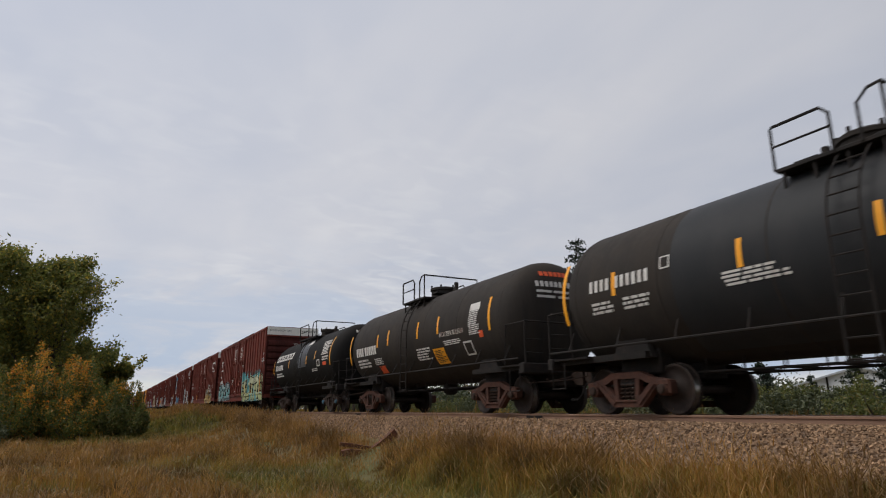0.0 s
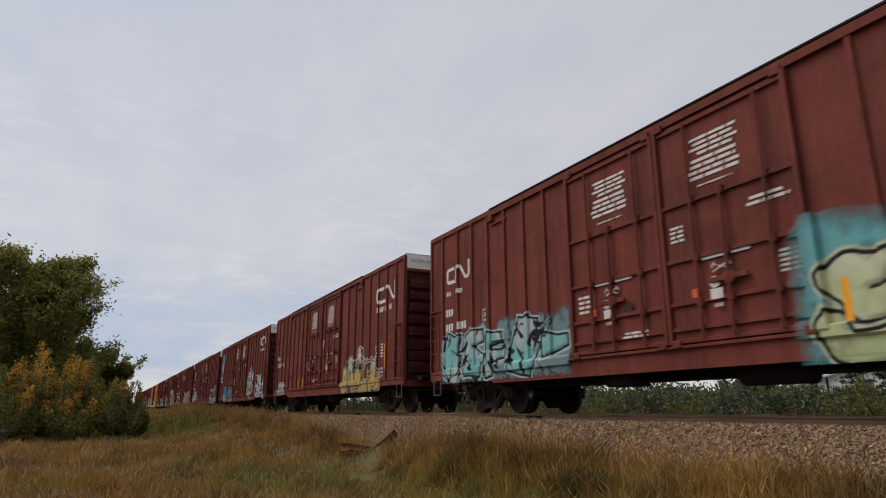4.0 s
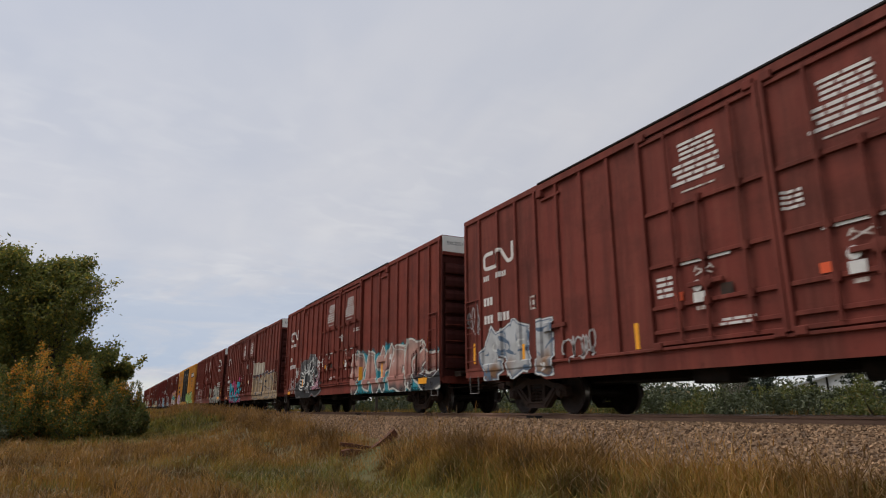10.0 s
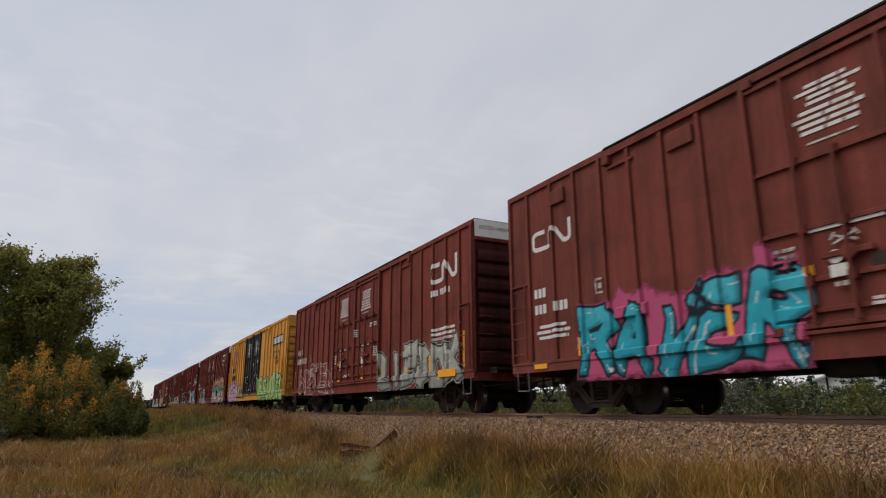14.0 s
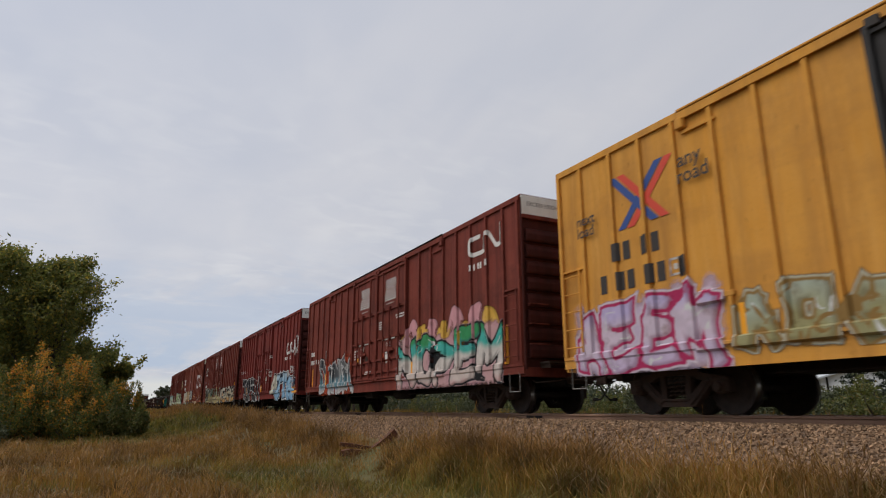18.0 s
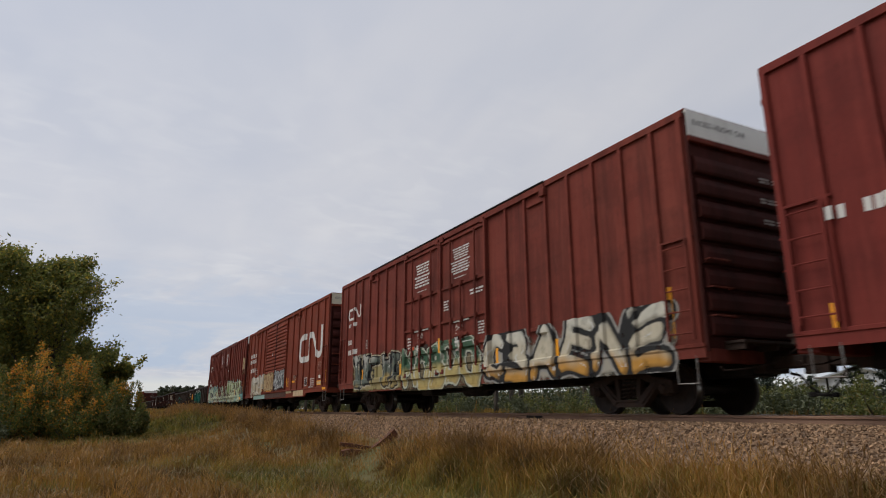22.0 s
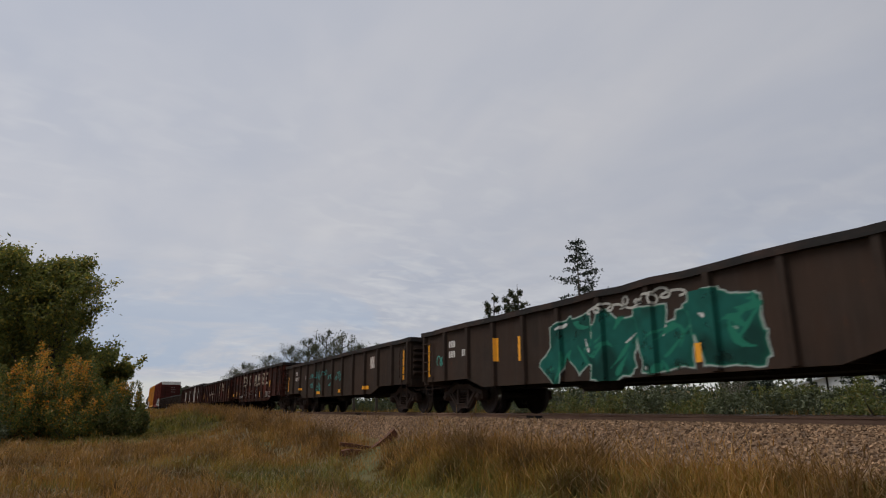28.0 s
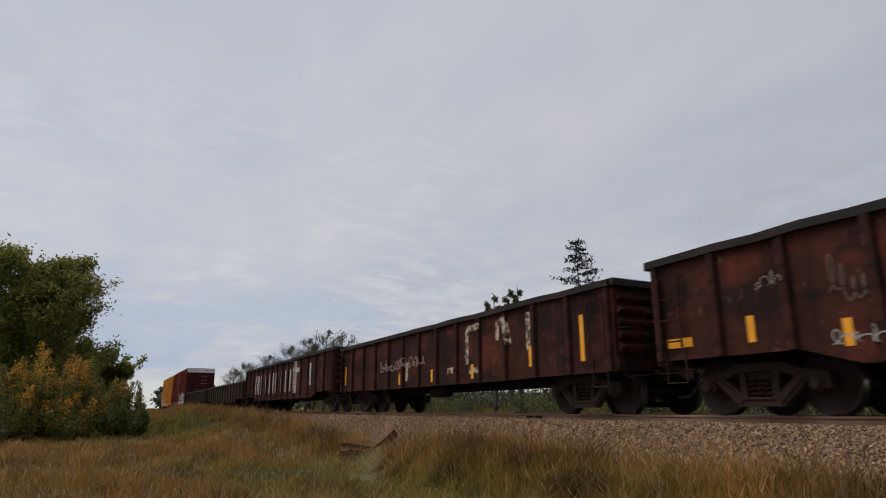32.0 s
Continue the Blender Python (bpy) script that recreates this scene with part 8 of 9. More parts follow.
for i in range(150):
    t = thing("railway_tie", "weathered wooden railway tie", "railway tie", "ties", m=shared("railway_tie|", tie_mesh, TIE))
    t.location = (TRACK_X + rng.uniform(-0.04, 0.04), -8 + 0.53 * i, rng.uniform(-0.008, 0.004))
    t.rotation_euler = (0, 0, rng.uniform(-0.012, 0.012))
    part("tie_plate", shared("tie_plate|", plate_mesh, RAIL), RAIL, t, "spiked steel tie plate")
far_ties = M()
for i in range(150, 820):
    far_ties.box(TRACK_X - 1.3, TRACK_X + 1.3, -8 + 0.53 * i - 0.115, -8 + 0.53 * i + 0.115, -0.36, -0.174)
tagged(new("far_ties", far_ties.mesh("far_ties", TIE)), "distant row of wooden ties", "railway ties", kind="stuff")


def bed_z(x):
    return np.interp(x, [p[0] for p in sec], [p[1] for p in sec])


def stones(name, n, x0, x1, y0, y1, size, seed, label):
    """Loose angular stones as one joined mesh: squashed boxes with knocked corners."""
    g = np.random.default_rng(seed)
    x, y = g.uniform(x0, x1, n), y0 + (y1 - y0) * g.random(n) ** 1.6
    s = g.uniform(0.55, 1.25, n) * size * (0.8 + 0.012 * np.maximum(y, 0))
    z = bed_z(x) + s * g.uniform(-0.25, 0.35, n)
    cube = np.array([(-1, -1, -1), (1, -1, -1), (1, 1, -1), (-1, 1, -1), (-1, -1, 1), (1, -1, 1), (1, 1, 1), (-1, 1, 1)], float) * 0.5
    v = cube[None] * g.uniform(0.6, 1.3, (n, 8, 3)) * s[:, None, None]
    ang = g.uniform(0, 6.28, (n, 3))
    for ax, (i, j) in enumerate(((1, 2), (0, 2), (0, 1))):
        c, d = np.cos(ang[:, ax])[:, None], np.sin(ang[:, ax])[:, None]
        a, b = v[:, :, i].copy(), v[:, :, j].copy()
        v[:, :, i], v[:, :, j] = a * c - b * d, a * d + b * c
    v += np.stack([x, y, z], -1)[:, None]
    f = np.array([(0, 3, 2, 1), (4, 5, 6, 7), (0, 1, 5, 4), (1, 2, 6, 5), (2, 3, 7, 6), (3, 0, 4, 7)])
    faces = (f[None] + (np.arange(n) * 8)[:, None, None]).reshape(-1, 4)
    m = bpy.data.meshes.new(name)
    m.vertices.add(n * 8)
    m.vertices.foreach_set("co", v.astype(np.float32).ravel())
    m.loops.add(len(faces) * 4)
    m.loops.foreach_set("vertex_index", faces.astype(np.int32).ravel())
    m.polygons.add(len(faces))
    m.polygons.foreach_set("loop_start", np.arange(0, len(faces) * 4, 4, dtype=np.int32))
    m.update(calc_edges=True)
    m.materials.append(BALLAST)
    m.shade_flat()
    return tagged(new(name, m), label, "ballast", kind="stuff")


stones("ballast_stones", 64000, 6.6, 8.75, 0.5, 45, 0.039, 7, "brown-grey crushed ballast stones")
stones("ballast_between_rails", 9000, 8.95, 12.0, -2, 45, 0.06, 8, "brown-grey crushed ballast stones")

# ---- plants ----


def blades(name, x, y, h, w, dry, seed, label, lean=0.35, heads=None, z=None):
    """Grass blades at x, y as one joined mesh of thin bent strips."""
    g = np.random.default_rng(seed)
    n = len(x)
    z = ground_z(x, y) if z is None else z
    a, d = g.uniform(0, 6.28, n), g.uniform(0, 6.28, n)
    side = np.stack([np.cos(a), np.sin(a), np.zeros(n)], -1) * (w / 2)[:, None]
    tip = np.stack([np.cos(d) * lean * h * g.random(n), np.sin(d) * lean * h * g.random(n), h], -1)
    base = np.stack([x, y, z - 0.03], -1)
    mid = base + tip * np.array([0.28, 0.28, 0.66])
    q1 = np.stack([base - side, base + side, mid + side * 0.8, mid - side * 0.8], 1)
    top = base + tip
    q2 = np.stack([mid - side * 0.8, mid + side * 0.8, top + side * 0.15, top - side * 0.15], 1)
    quads, dr = [q1, q2], [dry, dry + 0.06]
    if heads is not None:
        k = heads
        hs = side[k] * 2.2
        q3 = np.stack([top[k] - hs * 0.5, top[k] + hs * 0.5 + tip[k] * 0.02, top[k] + hs * 0.4 + tip[k] * 0.2, top[k] - hs * 0.2 + tip[k] * 0.2], 1)
        quads.append(q3)
        dr.append(np.clip(dry[k] + 0.3, 0, 0.8))
    return tagged(new(name, quads_mesh(name, np.concatenate(quads), GRASS, [("dry", np.concatenate(dr))])), label, "grass", kind="stuff")


def patch(x, y):
    """How dry the meadow is, from 0 to 1: wide irregular patches, with some lush hollows."""
    v = 0.68 + 0.24 * np.sin(0.55 * x + 1.4 * np.sin(0.21 * y) + 0.6) * np.sin(0.33 * y + 0.8 * np.sin(0.4 * x)) + 0.16 * np.sin(1.7 * x + 0.9 * y) * np.sin(1.1 * y - 0.7 * x)
    for px, py, r, k in ((3.7, 14.2, 1.7, 0.5), (5.6, 9.6, 1.6, 0.42), (3.3, 21.5, 2.2, 0.35), (4.8, 13.0, 1.2, 0.3), (2.2, 45.0, 5.0, 0.3), (4.3, 8.0, 1.5, 0.5), (5.4, 6.6, 1.3, 0.45), (5.6, 11.5, 1.2, 0.4), (3.2, 11.6, 1.2, 0.4), (0.0, 11.0, 2.3, -0.35), (1.6, 14.0, 1.5, -0.25), (-2.0, 20.0, 4.0, -0.3), (2.5, 26.0, 4.0, -0.3), (4.6, 28.0, 3.0, -0.25), (5.0, 17.0, 1.3, 0.4), (3.2, 42.0, 6.5, 0.6), (2.0, 34.0, 3.0, 0.45), (1.6, 17.5, 1.3, 0.4), (-1.0, 13.5, 0.9, 0.45)):
        v = v - (0.7 if k > 0 else 1.0) * k * np.exp(-((x - px) ** 2 + (0.75 * (y - py)) ** 2) / r ** 2)
    return np.clip(v, 0, 1)


def trodden(x, y):
    """Short grass on the strip that leads to the log."""
    return 1 - 0.72 * np.exp(-((x - 0.385 * y) / 0.5) ** 2) * step(11.5, 13.0, y) * (1 - step(16.4, 17.0, y))


g = np.random.default_rng(21)


def scatter(n, r0, r1, b0, b1, power=1.0):
    r = r0 + (r1 - r0) * g.random(n) ** power
    b = np.radians(g.uniform(b0, b1, n))
    return r * np.sin(b), r * np.cos(b)


def tufts(n, per, x, y, spread):
    """Blades gathered in tufts: places, and a number that is one for each tuft."""
    x, y = np.repeat(x, per), np.repeat(y, per)
    s = np.repeat(spread, per)
    one = np.repeat(g.random(n), per)
    return x + g.normal(size=n * per) * s, y + g.normal(size=n * per) * s, one


n = 24000
x, y = scatter(n, 6.2, 60.0, -16, 66, 1.35)
x, y, one = tufts(n, 10, x, y, 0.05 + 0.0045 * np.hypot(x, y))
k = (x < 6.35 + 0.6 * step(18, 40, y) + 0.3 * (1 - step(8, 14, y)) + 0.25 * (one - 0.5))
x, y, one = x[k], y[k], one[k]
dist = np.hypot(x, y)
toe = step(3.5, 6.2, x)
dr = np.clip((patch(x, y) - 0.5) * 1.5 + 0.22 + 0.16 * toe + 0.25 * (one - 0.5), 0.0, 0.72)
hm = hummock(x, y)
dr = np.clip(dr + 0.34 * (hm - 0.55) + 0.2 * np.sin(0.9 * x - 0.5 * y) * np.sin(0.7 * y + 0.3 * x), 0.0, 0.6)
hh = trodden(x, y) * g.uniform(0.12, 0.36, len(x)) * (0.6 + 0.7 * one) * (0.75 + 0.35 * dr) * (0.55 + 0.85 * hm)
blades("meadow_grass", x, y, hh, g.uniform(0.004, 0.009, len(x)) * (1 + dist / 14), dr, 22, "uncut meadow grass, gold and green in patches", 1.15, np.nonzero(g.random(len(x)) < 0.10)[0])
# the meadow goes on behind and beside the camera
n = 9000
r, b = 0.7 + 15 * g.random(n) ** 0.7, np.radians(g.uniform(66, 344, n))
x, y, one = tufts(n, 7, r * np.sin(b), r * np.cos(b), np.full(n, 0.07))
k = x < 6.3
x, y, one = x[k], y[k], one[k]
blades("near_meadow_grass", x, y, g.uniform(0.1, 0.32, len(x)) * (0.65 + 0.7 * one), g.uniform(0.006, 0.012, len(x)), np.clip((patch(x, y) - 0.5) * 1.5 + 0.35 + 0.2 * (one - 0.5), 0, 0.72), 29, "uncut meadow grass, gold and green in patches", 0.75)
n = 16000
y = 40 + 110 * g.random(n) ** 1.3
x = -1.0 + 8.6 * g.random(n)
blades("bank_grass", x, y, g.uniform(0.15, 0.45, n), g.uniform(0.03, 0.06, n) * (1 + y / 90), np.clip((patch(x, y) - 0.4) * 1.2 + 0.2 * g.random(n), 0, 0.7), 26, "rough grass on the bank along the track", 0.7)
# tall dry stalks along the foot of the ballast
n = 15000
y = 2 + 75 * g.random(n) ** 1.2
x = 6.05 + 0.75 * step(18, 40, y) + 0.45 * g.normal(0, 1, n)
k = (x < 6.6 + 0.9 * step(18, 40, y)) & (x > 4.5)
x, y = x[k], y[k]
tall = 1 + 0.35 * step(6.0, 8.5, y) * (1 - step(12, 14, y)) - 0.3 * np.exp(-((y - 15.6) / 1.2) ** 2)
blades("dry_stalks", x, y, trodden(x, y) * tall * g.uniform(0.2, 0.52, len(x)) * (1 + 0.3 * step(18, 40, y)) * (0.55 + 0.75 * patch(2.3 * x, 1.9 * y)), g.uniform(0.005, 0.010, len(x)) * (1 + np.hypot(x, y) / 16), np.clip(0.25 + 0.45 * patch(1.7 * x + 3, 1.3 * y) + 0.2 * g.random(len(x)), 0, 0.8), 23,
       "tall reddish-brown dry stalks", 0.9, np.nonzero(g.random(len(x)) < 0.5)[0])
# rank tussocks, green below and rust-brown above, along the foot of the stones
n = 1500
y = 2.6 + 11.2 * g.random(n)
x = 5.95 + 0.42 * g.normal(0, 1, n)
k = (x < 6.75) & (x > 4.9) & ((y > 7.5) | (g.random(n) < 0.6))
n = int(k.sum())
x, y, one = tufts(n, 16, x[k], y[k], np.full(n, 0.07))
rust = np.exp(-((y - 10.2) / 2.6) ** 2) * step(5.6, 6.2, x)
hm = hummock(0.8 * x + 5, 0.8 * y)
blades("foot_tussocks", x, y, trodden(x, y) * g.uniform(0.28, 0.60, len(x)) * (0.7 + 0.35 * one) * (0.75 + 0.4 * hm) * (1 - 0.45 * step(10.2, 13.4, y)) * (0.55 + 0.45 * step(5.5, 8.8, y)), g.uniform(0.005, 0.011, len(x)) * (1 + np.hypot(x, y) / 20),
       np.clip(0.16 + 0.3 * (one - 0.4) + 0.28 * (hm - 0.4) + 0.5 * rust, 0, 0.75), 31, "rank tussocks of green and rust-brown grass", 1.0, np.nonzero(g.random(len(x)) < 0.16)[0])
# weeds that stand in the shoulder of the ballast
n = 1500
y = 13 + 60 * g.random(n) ** 0.8
x = 7.75 + 0.35 * g.normal(0, 1, n)
k = (x > 7.0) & (x < 8.25) & (np.sin(1.3 * y) + np.sin(0.37 * y + 1) + 0.05 * (y - 30) > 0.2)
x, y = x[k], y[k]
blades("ballast_weeds", x, y, g.uniform(0.08, 0.34, len(x)), g.uniform(0.005, 0.011, len(x)) * (1 + y / 16), g.uniform(0.4, 0.9, len(x)), 27, "pale dry weeds in the ballast shoulder", 0.9, np.nonzero(g.random(len(x)) < 0.4)[0], bed_z(x))
n = 60
y = 5.0 + 7 * g.random(n)
x = 7.5 + 0.3 * g.normal(0, 1, n)
blades("thin_stalks", x, y, g.uniform(0.12, 0.36, n), g.uniform(0.004, 0.007, n), g.uniform(0.6, 0.95, n), 28, "single pale stalks on the stones", 1.0, np.arange(n), bed_z(x))
# verge beyond the track
n = 40000
x = 11.9 + 30 * g.random(n) ** 1.6
y = -2 + 120 * g.random(n) ** 1.4
blades("far_verge_grass", x, y, g.uniform(0.15, 0.5, n) * (0.4 + 1.0 * patch(1.6 * x, 1.2 * y)), g.uniform(0.010, 0.02, n) * (1 + np.hypot(x, y) / 30), np.clip((patch(x, y) - 0.25) * 0.9, 0, 0.65), 24, "rank green verge grass beyond the track")


def leaf_quads(centres, size, rng2):
    n = len(centres)
    u = rng2.normal(size=(n, 3))
    u /= np.linalg.norm(u, axis=1)[:, None]
    w = rng2.normal(size=(n, 3))
    w -= (w * u).sum(1)[:, None] * u
    w /= np.linalg.norm(w, axis=1)[:, None]
    s = (size * rng2.uniform(0.6, 1.3, n))[:, None]
    u, w = u * s, w * s * 0.55
    return np.stack([centres - u, centres + w * 0.9 - u * 0.15, centres + u, centres - w * 0.9 + u * 0.1], 1)


def tree(name, x, y, height, radius, seed, leaves=6000, size=0.11, leaf=LEAF_TREE, bark=BARK, low=0.22, label="", category="tree", group="", sparse=0.0, squash=1.0, limbs=16):
    """A broadleaved tree: tapered trunk, limbs that fork, and leaves round the twigs, with gaps between the limbs."""
    r2 = np.random.default_rng(seed)
    z0 = float(ground_z(x, y)) - 0.05
    ob = tagged(new(name), label, category, group)
    ob.location = (x, y, z0)
    tr = M()
    pts = [(0, 0, 0)]
    for i in range(1, 9):
        pts.append((pts[-1][0] + r2.normal() * 0.05 * radius / 3, pts[-1][1] + r2.normal() * 0.05 * radius / 3, height * 0.94 * i / 8))
    tr.tube(pts, 0.018 * height + 0.03, 8, 0.015)
    twigs = []
    for i in range(limbs):
        f = low + (0.95 - low) * (i + r2.random()) / limbs
        base = np.array(pts[min(8, int(f * 8.5))], float)
        base[2] = f * height * 0.94
        az = i * 2.4 + r2.uniform(-0.4, 0.4)
        env = radius * math.sin(math.pi * min(0.98, (0.16 + 0.82 * (f - low) / (1 - low))) ** 0.75) ** 0.8 * r2.uniform(0.65, 1.1)
        tip = base + np.array([math.cos(az) * env, math.sin(az) * env * squash, env * r2.uniform(0.25, 0.8) + 0.1 * height * (1 - f)])
        bend = (base + tip) / 2 + np.array([0, 0, -0.06 * env]) + r2.normal(size=3) * 0.05 * env
        tr.tube([tuple(base), tuple(bend), tuple(tip)], 0.006 * height + 0.01, 5, 0.008)
        for q in range(13):
            s = r2.uniform(0.3, 1.0)
            st = base + (bend - base) * min(1, s * 2) + (tip - bend) * max(0, s * 2 - 1)
            out = np.array([math.cos(az), math.sin(az) * squash, 0.0])
            en = st + r2.normal(size=3) * np.array([0.20, 0.20, 0.12]) * env + out * 0.12 * env + np.array([0, 0, r2.uniform(0.2, 0.42) * env])
            tr.tube([tuple(st), tuple(en)], 0.012, 4, 0.004)
            twigs.append((st, en))
        twigs += [(base * 0.5 + bend * 0.5, bend), (bend, tip), (bend, tip)]
    twigs.append((np.array(pts[-2]), np.array(pts[-1])))
    part("trunk", tr, bark, ob, "trunk and limbs", True)
    ta, tb = np.array([a for a, b in twigs]), np.array([b for a, b in twigs])
    pick = r2.integers(len(ta), size=leaves)
    s = (0.1 + 0.98 * r2.random(leaves) ** 0.75)[:, None]
    spread = min(0.36, radius * (0.095 - 0.03 * sparse)) * (1.3 - 0.75 * s)
    c = ta[pick] + (tb[pick] - ta[pick]) * s + r2.normal(size=(leaves, 3)) * spread
    c = c[c[:, 2] > 0.1 * height * low]
    part("crown", quads_mesh("crown", leaf_quads(c, size, r2), leaf), leaf, ob, "uneven crown of small leaves")
    return ob


def shrub(name, x, y, height, radius, seed, leaves, leaf, label, size=0.07, second=None, group="", stems=14):
    """A many-stemmed shrub: upright stems with side twigs and leaves along them."""
    r2 = np.random.default_rng(seed)
    ob = tagged(new(name), label, "shrub", group)
    ob.location = (x, y, float(ground_z(x, y)) - 0.05)
    st, cs, turn = M(), [], []
    for i in range(stems):
        az, out = r2.uniform(0, 6.28), radius * math.sqrt(r2.random())
        hgt = height * r2.uniform(0.42, 1.0) * (1 - 0.18 * (out / radius) ** 2)
        p = [np.zeros(3)]
        hgt *= 1.0 if i % 3 else 1.12
        for s in (0.3, 0.65, 1.0):
            p.append(np.array([math.cos(az) * out * min(1, s * 1.7), math.sin(az) * out * min(1, s * 1.7), hgt * s]) + r2.normal(size=3) * 0.04 * radius)
        st.tube([tuple(q) for q in p], 0.02, 5, 0.005)
        k = leaves // stems
        s = 0.1 + 3.05 * r2.random(k) ** 0.8
        k2 = np.minimum(2, s.astype(int))
        pa = np.array(p)
        taper = (0.205 - 0.05 * s)[:, None]
        cs.append(pa[k2] + (pa[k2 + 1] - pa[k2]) * (s - k2)[:, None] + r2.normal(size=(k, 3)) * np.array([1, 1, 0.8]) * taper * radius)
        turn.append(np.full(k, r2.random()))
    part("branchwork", st, BARK, ob, "thin brown stems")
    cs, turn = np.concatenate(cs), np.concatenate(turn)
    k = cs[:, 2] > 0.03
    cs, turn = cs[k], turn[k]
    if second is not None:
        top = r2.random(len(cs)) < np.clip((cs[:, 2] / height - 0.5) * 2.2 * (turn > 0.4), 0.035, 0.72)
        part("autumn_foliage", quads_mesh("autumn_foliage", leaf_quads(cs[top], size, r2), second), second, ob, "orange turning leaves")
        cs = cs[~top]
    part("foliage", quads_mesh("foliage", leaf_quads(cs, size, r2), leaf), leaf, ob)
    return ob


def conifer(name, x, y, height, radius, seed, low=0.1, label="", dense=1.0, whorl=13, clump=0.12, taper=0.75):
    """A conifer: straight trunk, whorls of drooping boughs and needle tufts along them."""
    r2 = np.random.default_rng(seed)
    ob = tagged(new(name), label, "conifer tree")
    ob.location = (x, y, float(ground_z(x, y)) - 0.05)
    tr, cs = M(), []
    tr.tube([(0, 0, height * i / 6) for i in range(7)], 0.012 * height + 0.02, 7, 0.012)
    for i in range(whorl):
        f = low + (1 - low) * (i / (whorl - 0.6)) ** 0.9
        for b in range(5):
            az = r2.uniform(0, 6.28)
            ln = radius * (1 - f) ** taper * r2.uniform(0.55, 1.1) + 0.15
            e = np.array([math.cos(az) * ln, math.sin(az) * ln, ln * r2.uniform(-0.22, 0.25)])
            s0 = np.array([0, 0, f * height * 0.98])
            md = s0 + e * 0.5 + np.array([0, 0, -0.06 * ln])
            tr.tube([tuple(s0), tuple(md), tuple(s0 + e)], 0.016 + 0.004 * ln, 4, 0.006)
            k2 = int(26 * dense * (0.4 + ln / radius))
            s = r2.uniform(0.3, 1.05, k2)
            q = s0 + np.where(s[:, None] < 0.5, (md - s0) * (s * 2)[:, None], (md - s0) + (s0 + e - md) * (s * 2 - 1)[:, None])
            cs.append(q + r2.normal(size=(k2, 3)) * np.array([0.10, 0.10, 0.06]) * min(radius, 2.4) * 0.7)
    part("trunk", tr, BARK, ob, "straight trunk with boughs")
    part("needles", quads_mesh("needles", leaf_quads(np.concatenate(cs), clump, r2), NEEDLE), NEEDLE, ob, "dark needle tufts")
    return ob


tree("poplar_tree", -7.6, 48.0, 11.9, 4.5, 31, 34000, 0.115, label="broad green poplar with yellowing leaf tips", limbs=22, low=0.12)
tree("poplar_tree", -3.5, 47.0, 11.6, 3.1, 32, 25000, 0.115, label="slender green poplar beside a broader one", limbs=30, low=0.12)
tree("poplar_tree", -5.7, 49.5, 11.6, 2.6, 34, 20000, 0.115, label="green poplar between two others", limbs=26, low=0.12)
tree("poplar_tree", -0.9, 58.0, 6.1, 2.3, 33, 20000, 0.15, label="small dark green poplar behind the bushes", limbs=14, low=0.1)
# hidden poplars, added behind the front ones to shade the far cars
for x, y, h in ((-12.5, 62.0, 13.0), (-7.0, 72.0, 12.0), (-9.0, 92.0, 12.5), (-5.0, 110.0, 11.0)):
    tree("poplar_tree", x, y, h, 4.2, int(100 + y), 9000, 0.2, label="added green poplar behind the others that shades the far cars", limbs=18, low=0.1)
for i, (x, y, h, r, n) in enumerate(((-2.6, 36.5, 4.2, 1.7, 16000), (-5.2, 36.0, 3.6, 1.6, 12000), (-1.2, 36.2, 3.7, 1.6, 14000), (0.3, 37.0, 3.0, 1.2, 11000), (-7.4, 35.0, 3.2, 1.6, 9000), (-3.8, 35.0, 2.6, 1.4, 8000), (-1.4, 34.6, 2.2, 1.3, 7000))):
    shrub("autumn_bush", x, y, h, r, 40 + i, n, LEAF_BUSH, "bushy shrub with green and orange autumn leaves", 0.06, LEAF_ORANGE, "bushes by the meadow", 26)
for i, (x, y, h, r) in enumerate(((-4.6, 33.0, 1.1, 1.1), (-6.4, 32.5, 1.2, 1.2))):
    shrub("sage_shrub", x, y, h, r, 50 + i, 1800, LEAF_SAGE, "low grey-green shrub at the edge of the grass", 0.07)
shrub("green_bush", 0.75, 35.0, 2.2, 1.1, 55, 8000, LEAF_SHRUB, "low green bush at the end of the thicket", 0.08)

# beyond the track
conifer("pine_tree", 32.0, 38.5, 13.85, 3.9, 60, 0.45, "tall dark pine with an open crown", 2.1, 14, 0.12, 0.55)
for i, (x, y, h, r) in enumerate(((25.4, 40.6, 9.6, 1.4), (26.4, 40.0, 10.1, 1.3), (27.4, 40.2, 10.4, 1.3))):
    tree("birch_tree", x, y, h, r, 62 + i, 3000, 0.09, FAR_LEAF, BARK, 0.2, "slim birch with thin foliage", "tree", "birches", 0.5)
tree("aspen_tree", 22.0, 56.0, 7.0, 1.4, 66, 900, 0.10, FAR_LEAF, BARK, 0.2, "nearly bare young aspen", sparse=0.6)
for i, (x, y, h) in enumerate(((17.6, 108.6, 7.4), (17.0, 93.5, 7.4), (18.4, 86.1, 8.0), (19.4, 77.6, 8.5), (19.6, 71.4, 8.8), (20.9, 68.9, 9.6), (21.9, 66.5, 8.9), (21.5, 75.0, 8.7), (22.7, 64.1, 7.7))):
    tree("aspen_tree", x, y, h, 2.5, 70 + i, 4200, 0.07, FAR_LEAF, BARK, 0.2, "thin-leaved aspen with bare twigs beyond the track", sparse=0.2)
tree("poplar_tree", 37.5, 18.0, 10.2, 3.0, 77, 8000, 0.12, label="green poplar beyond the track", low=0.15)
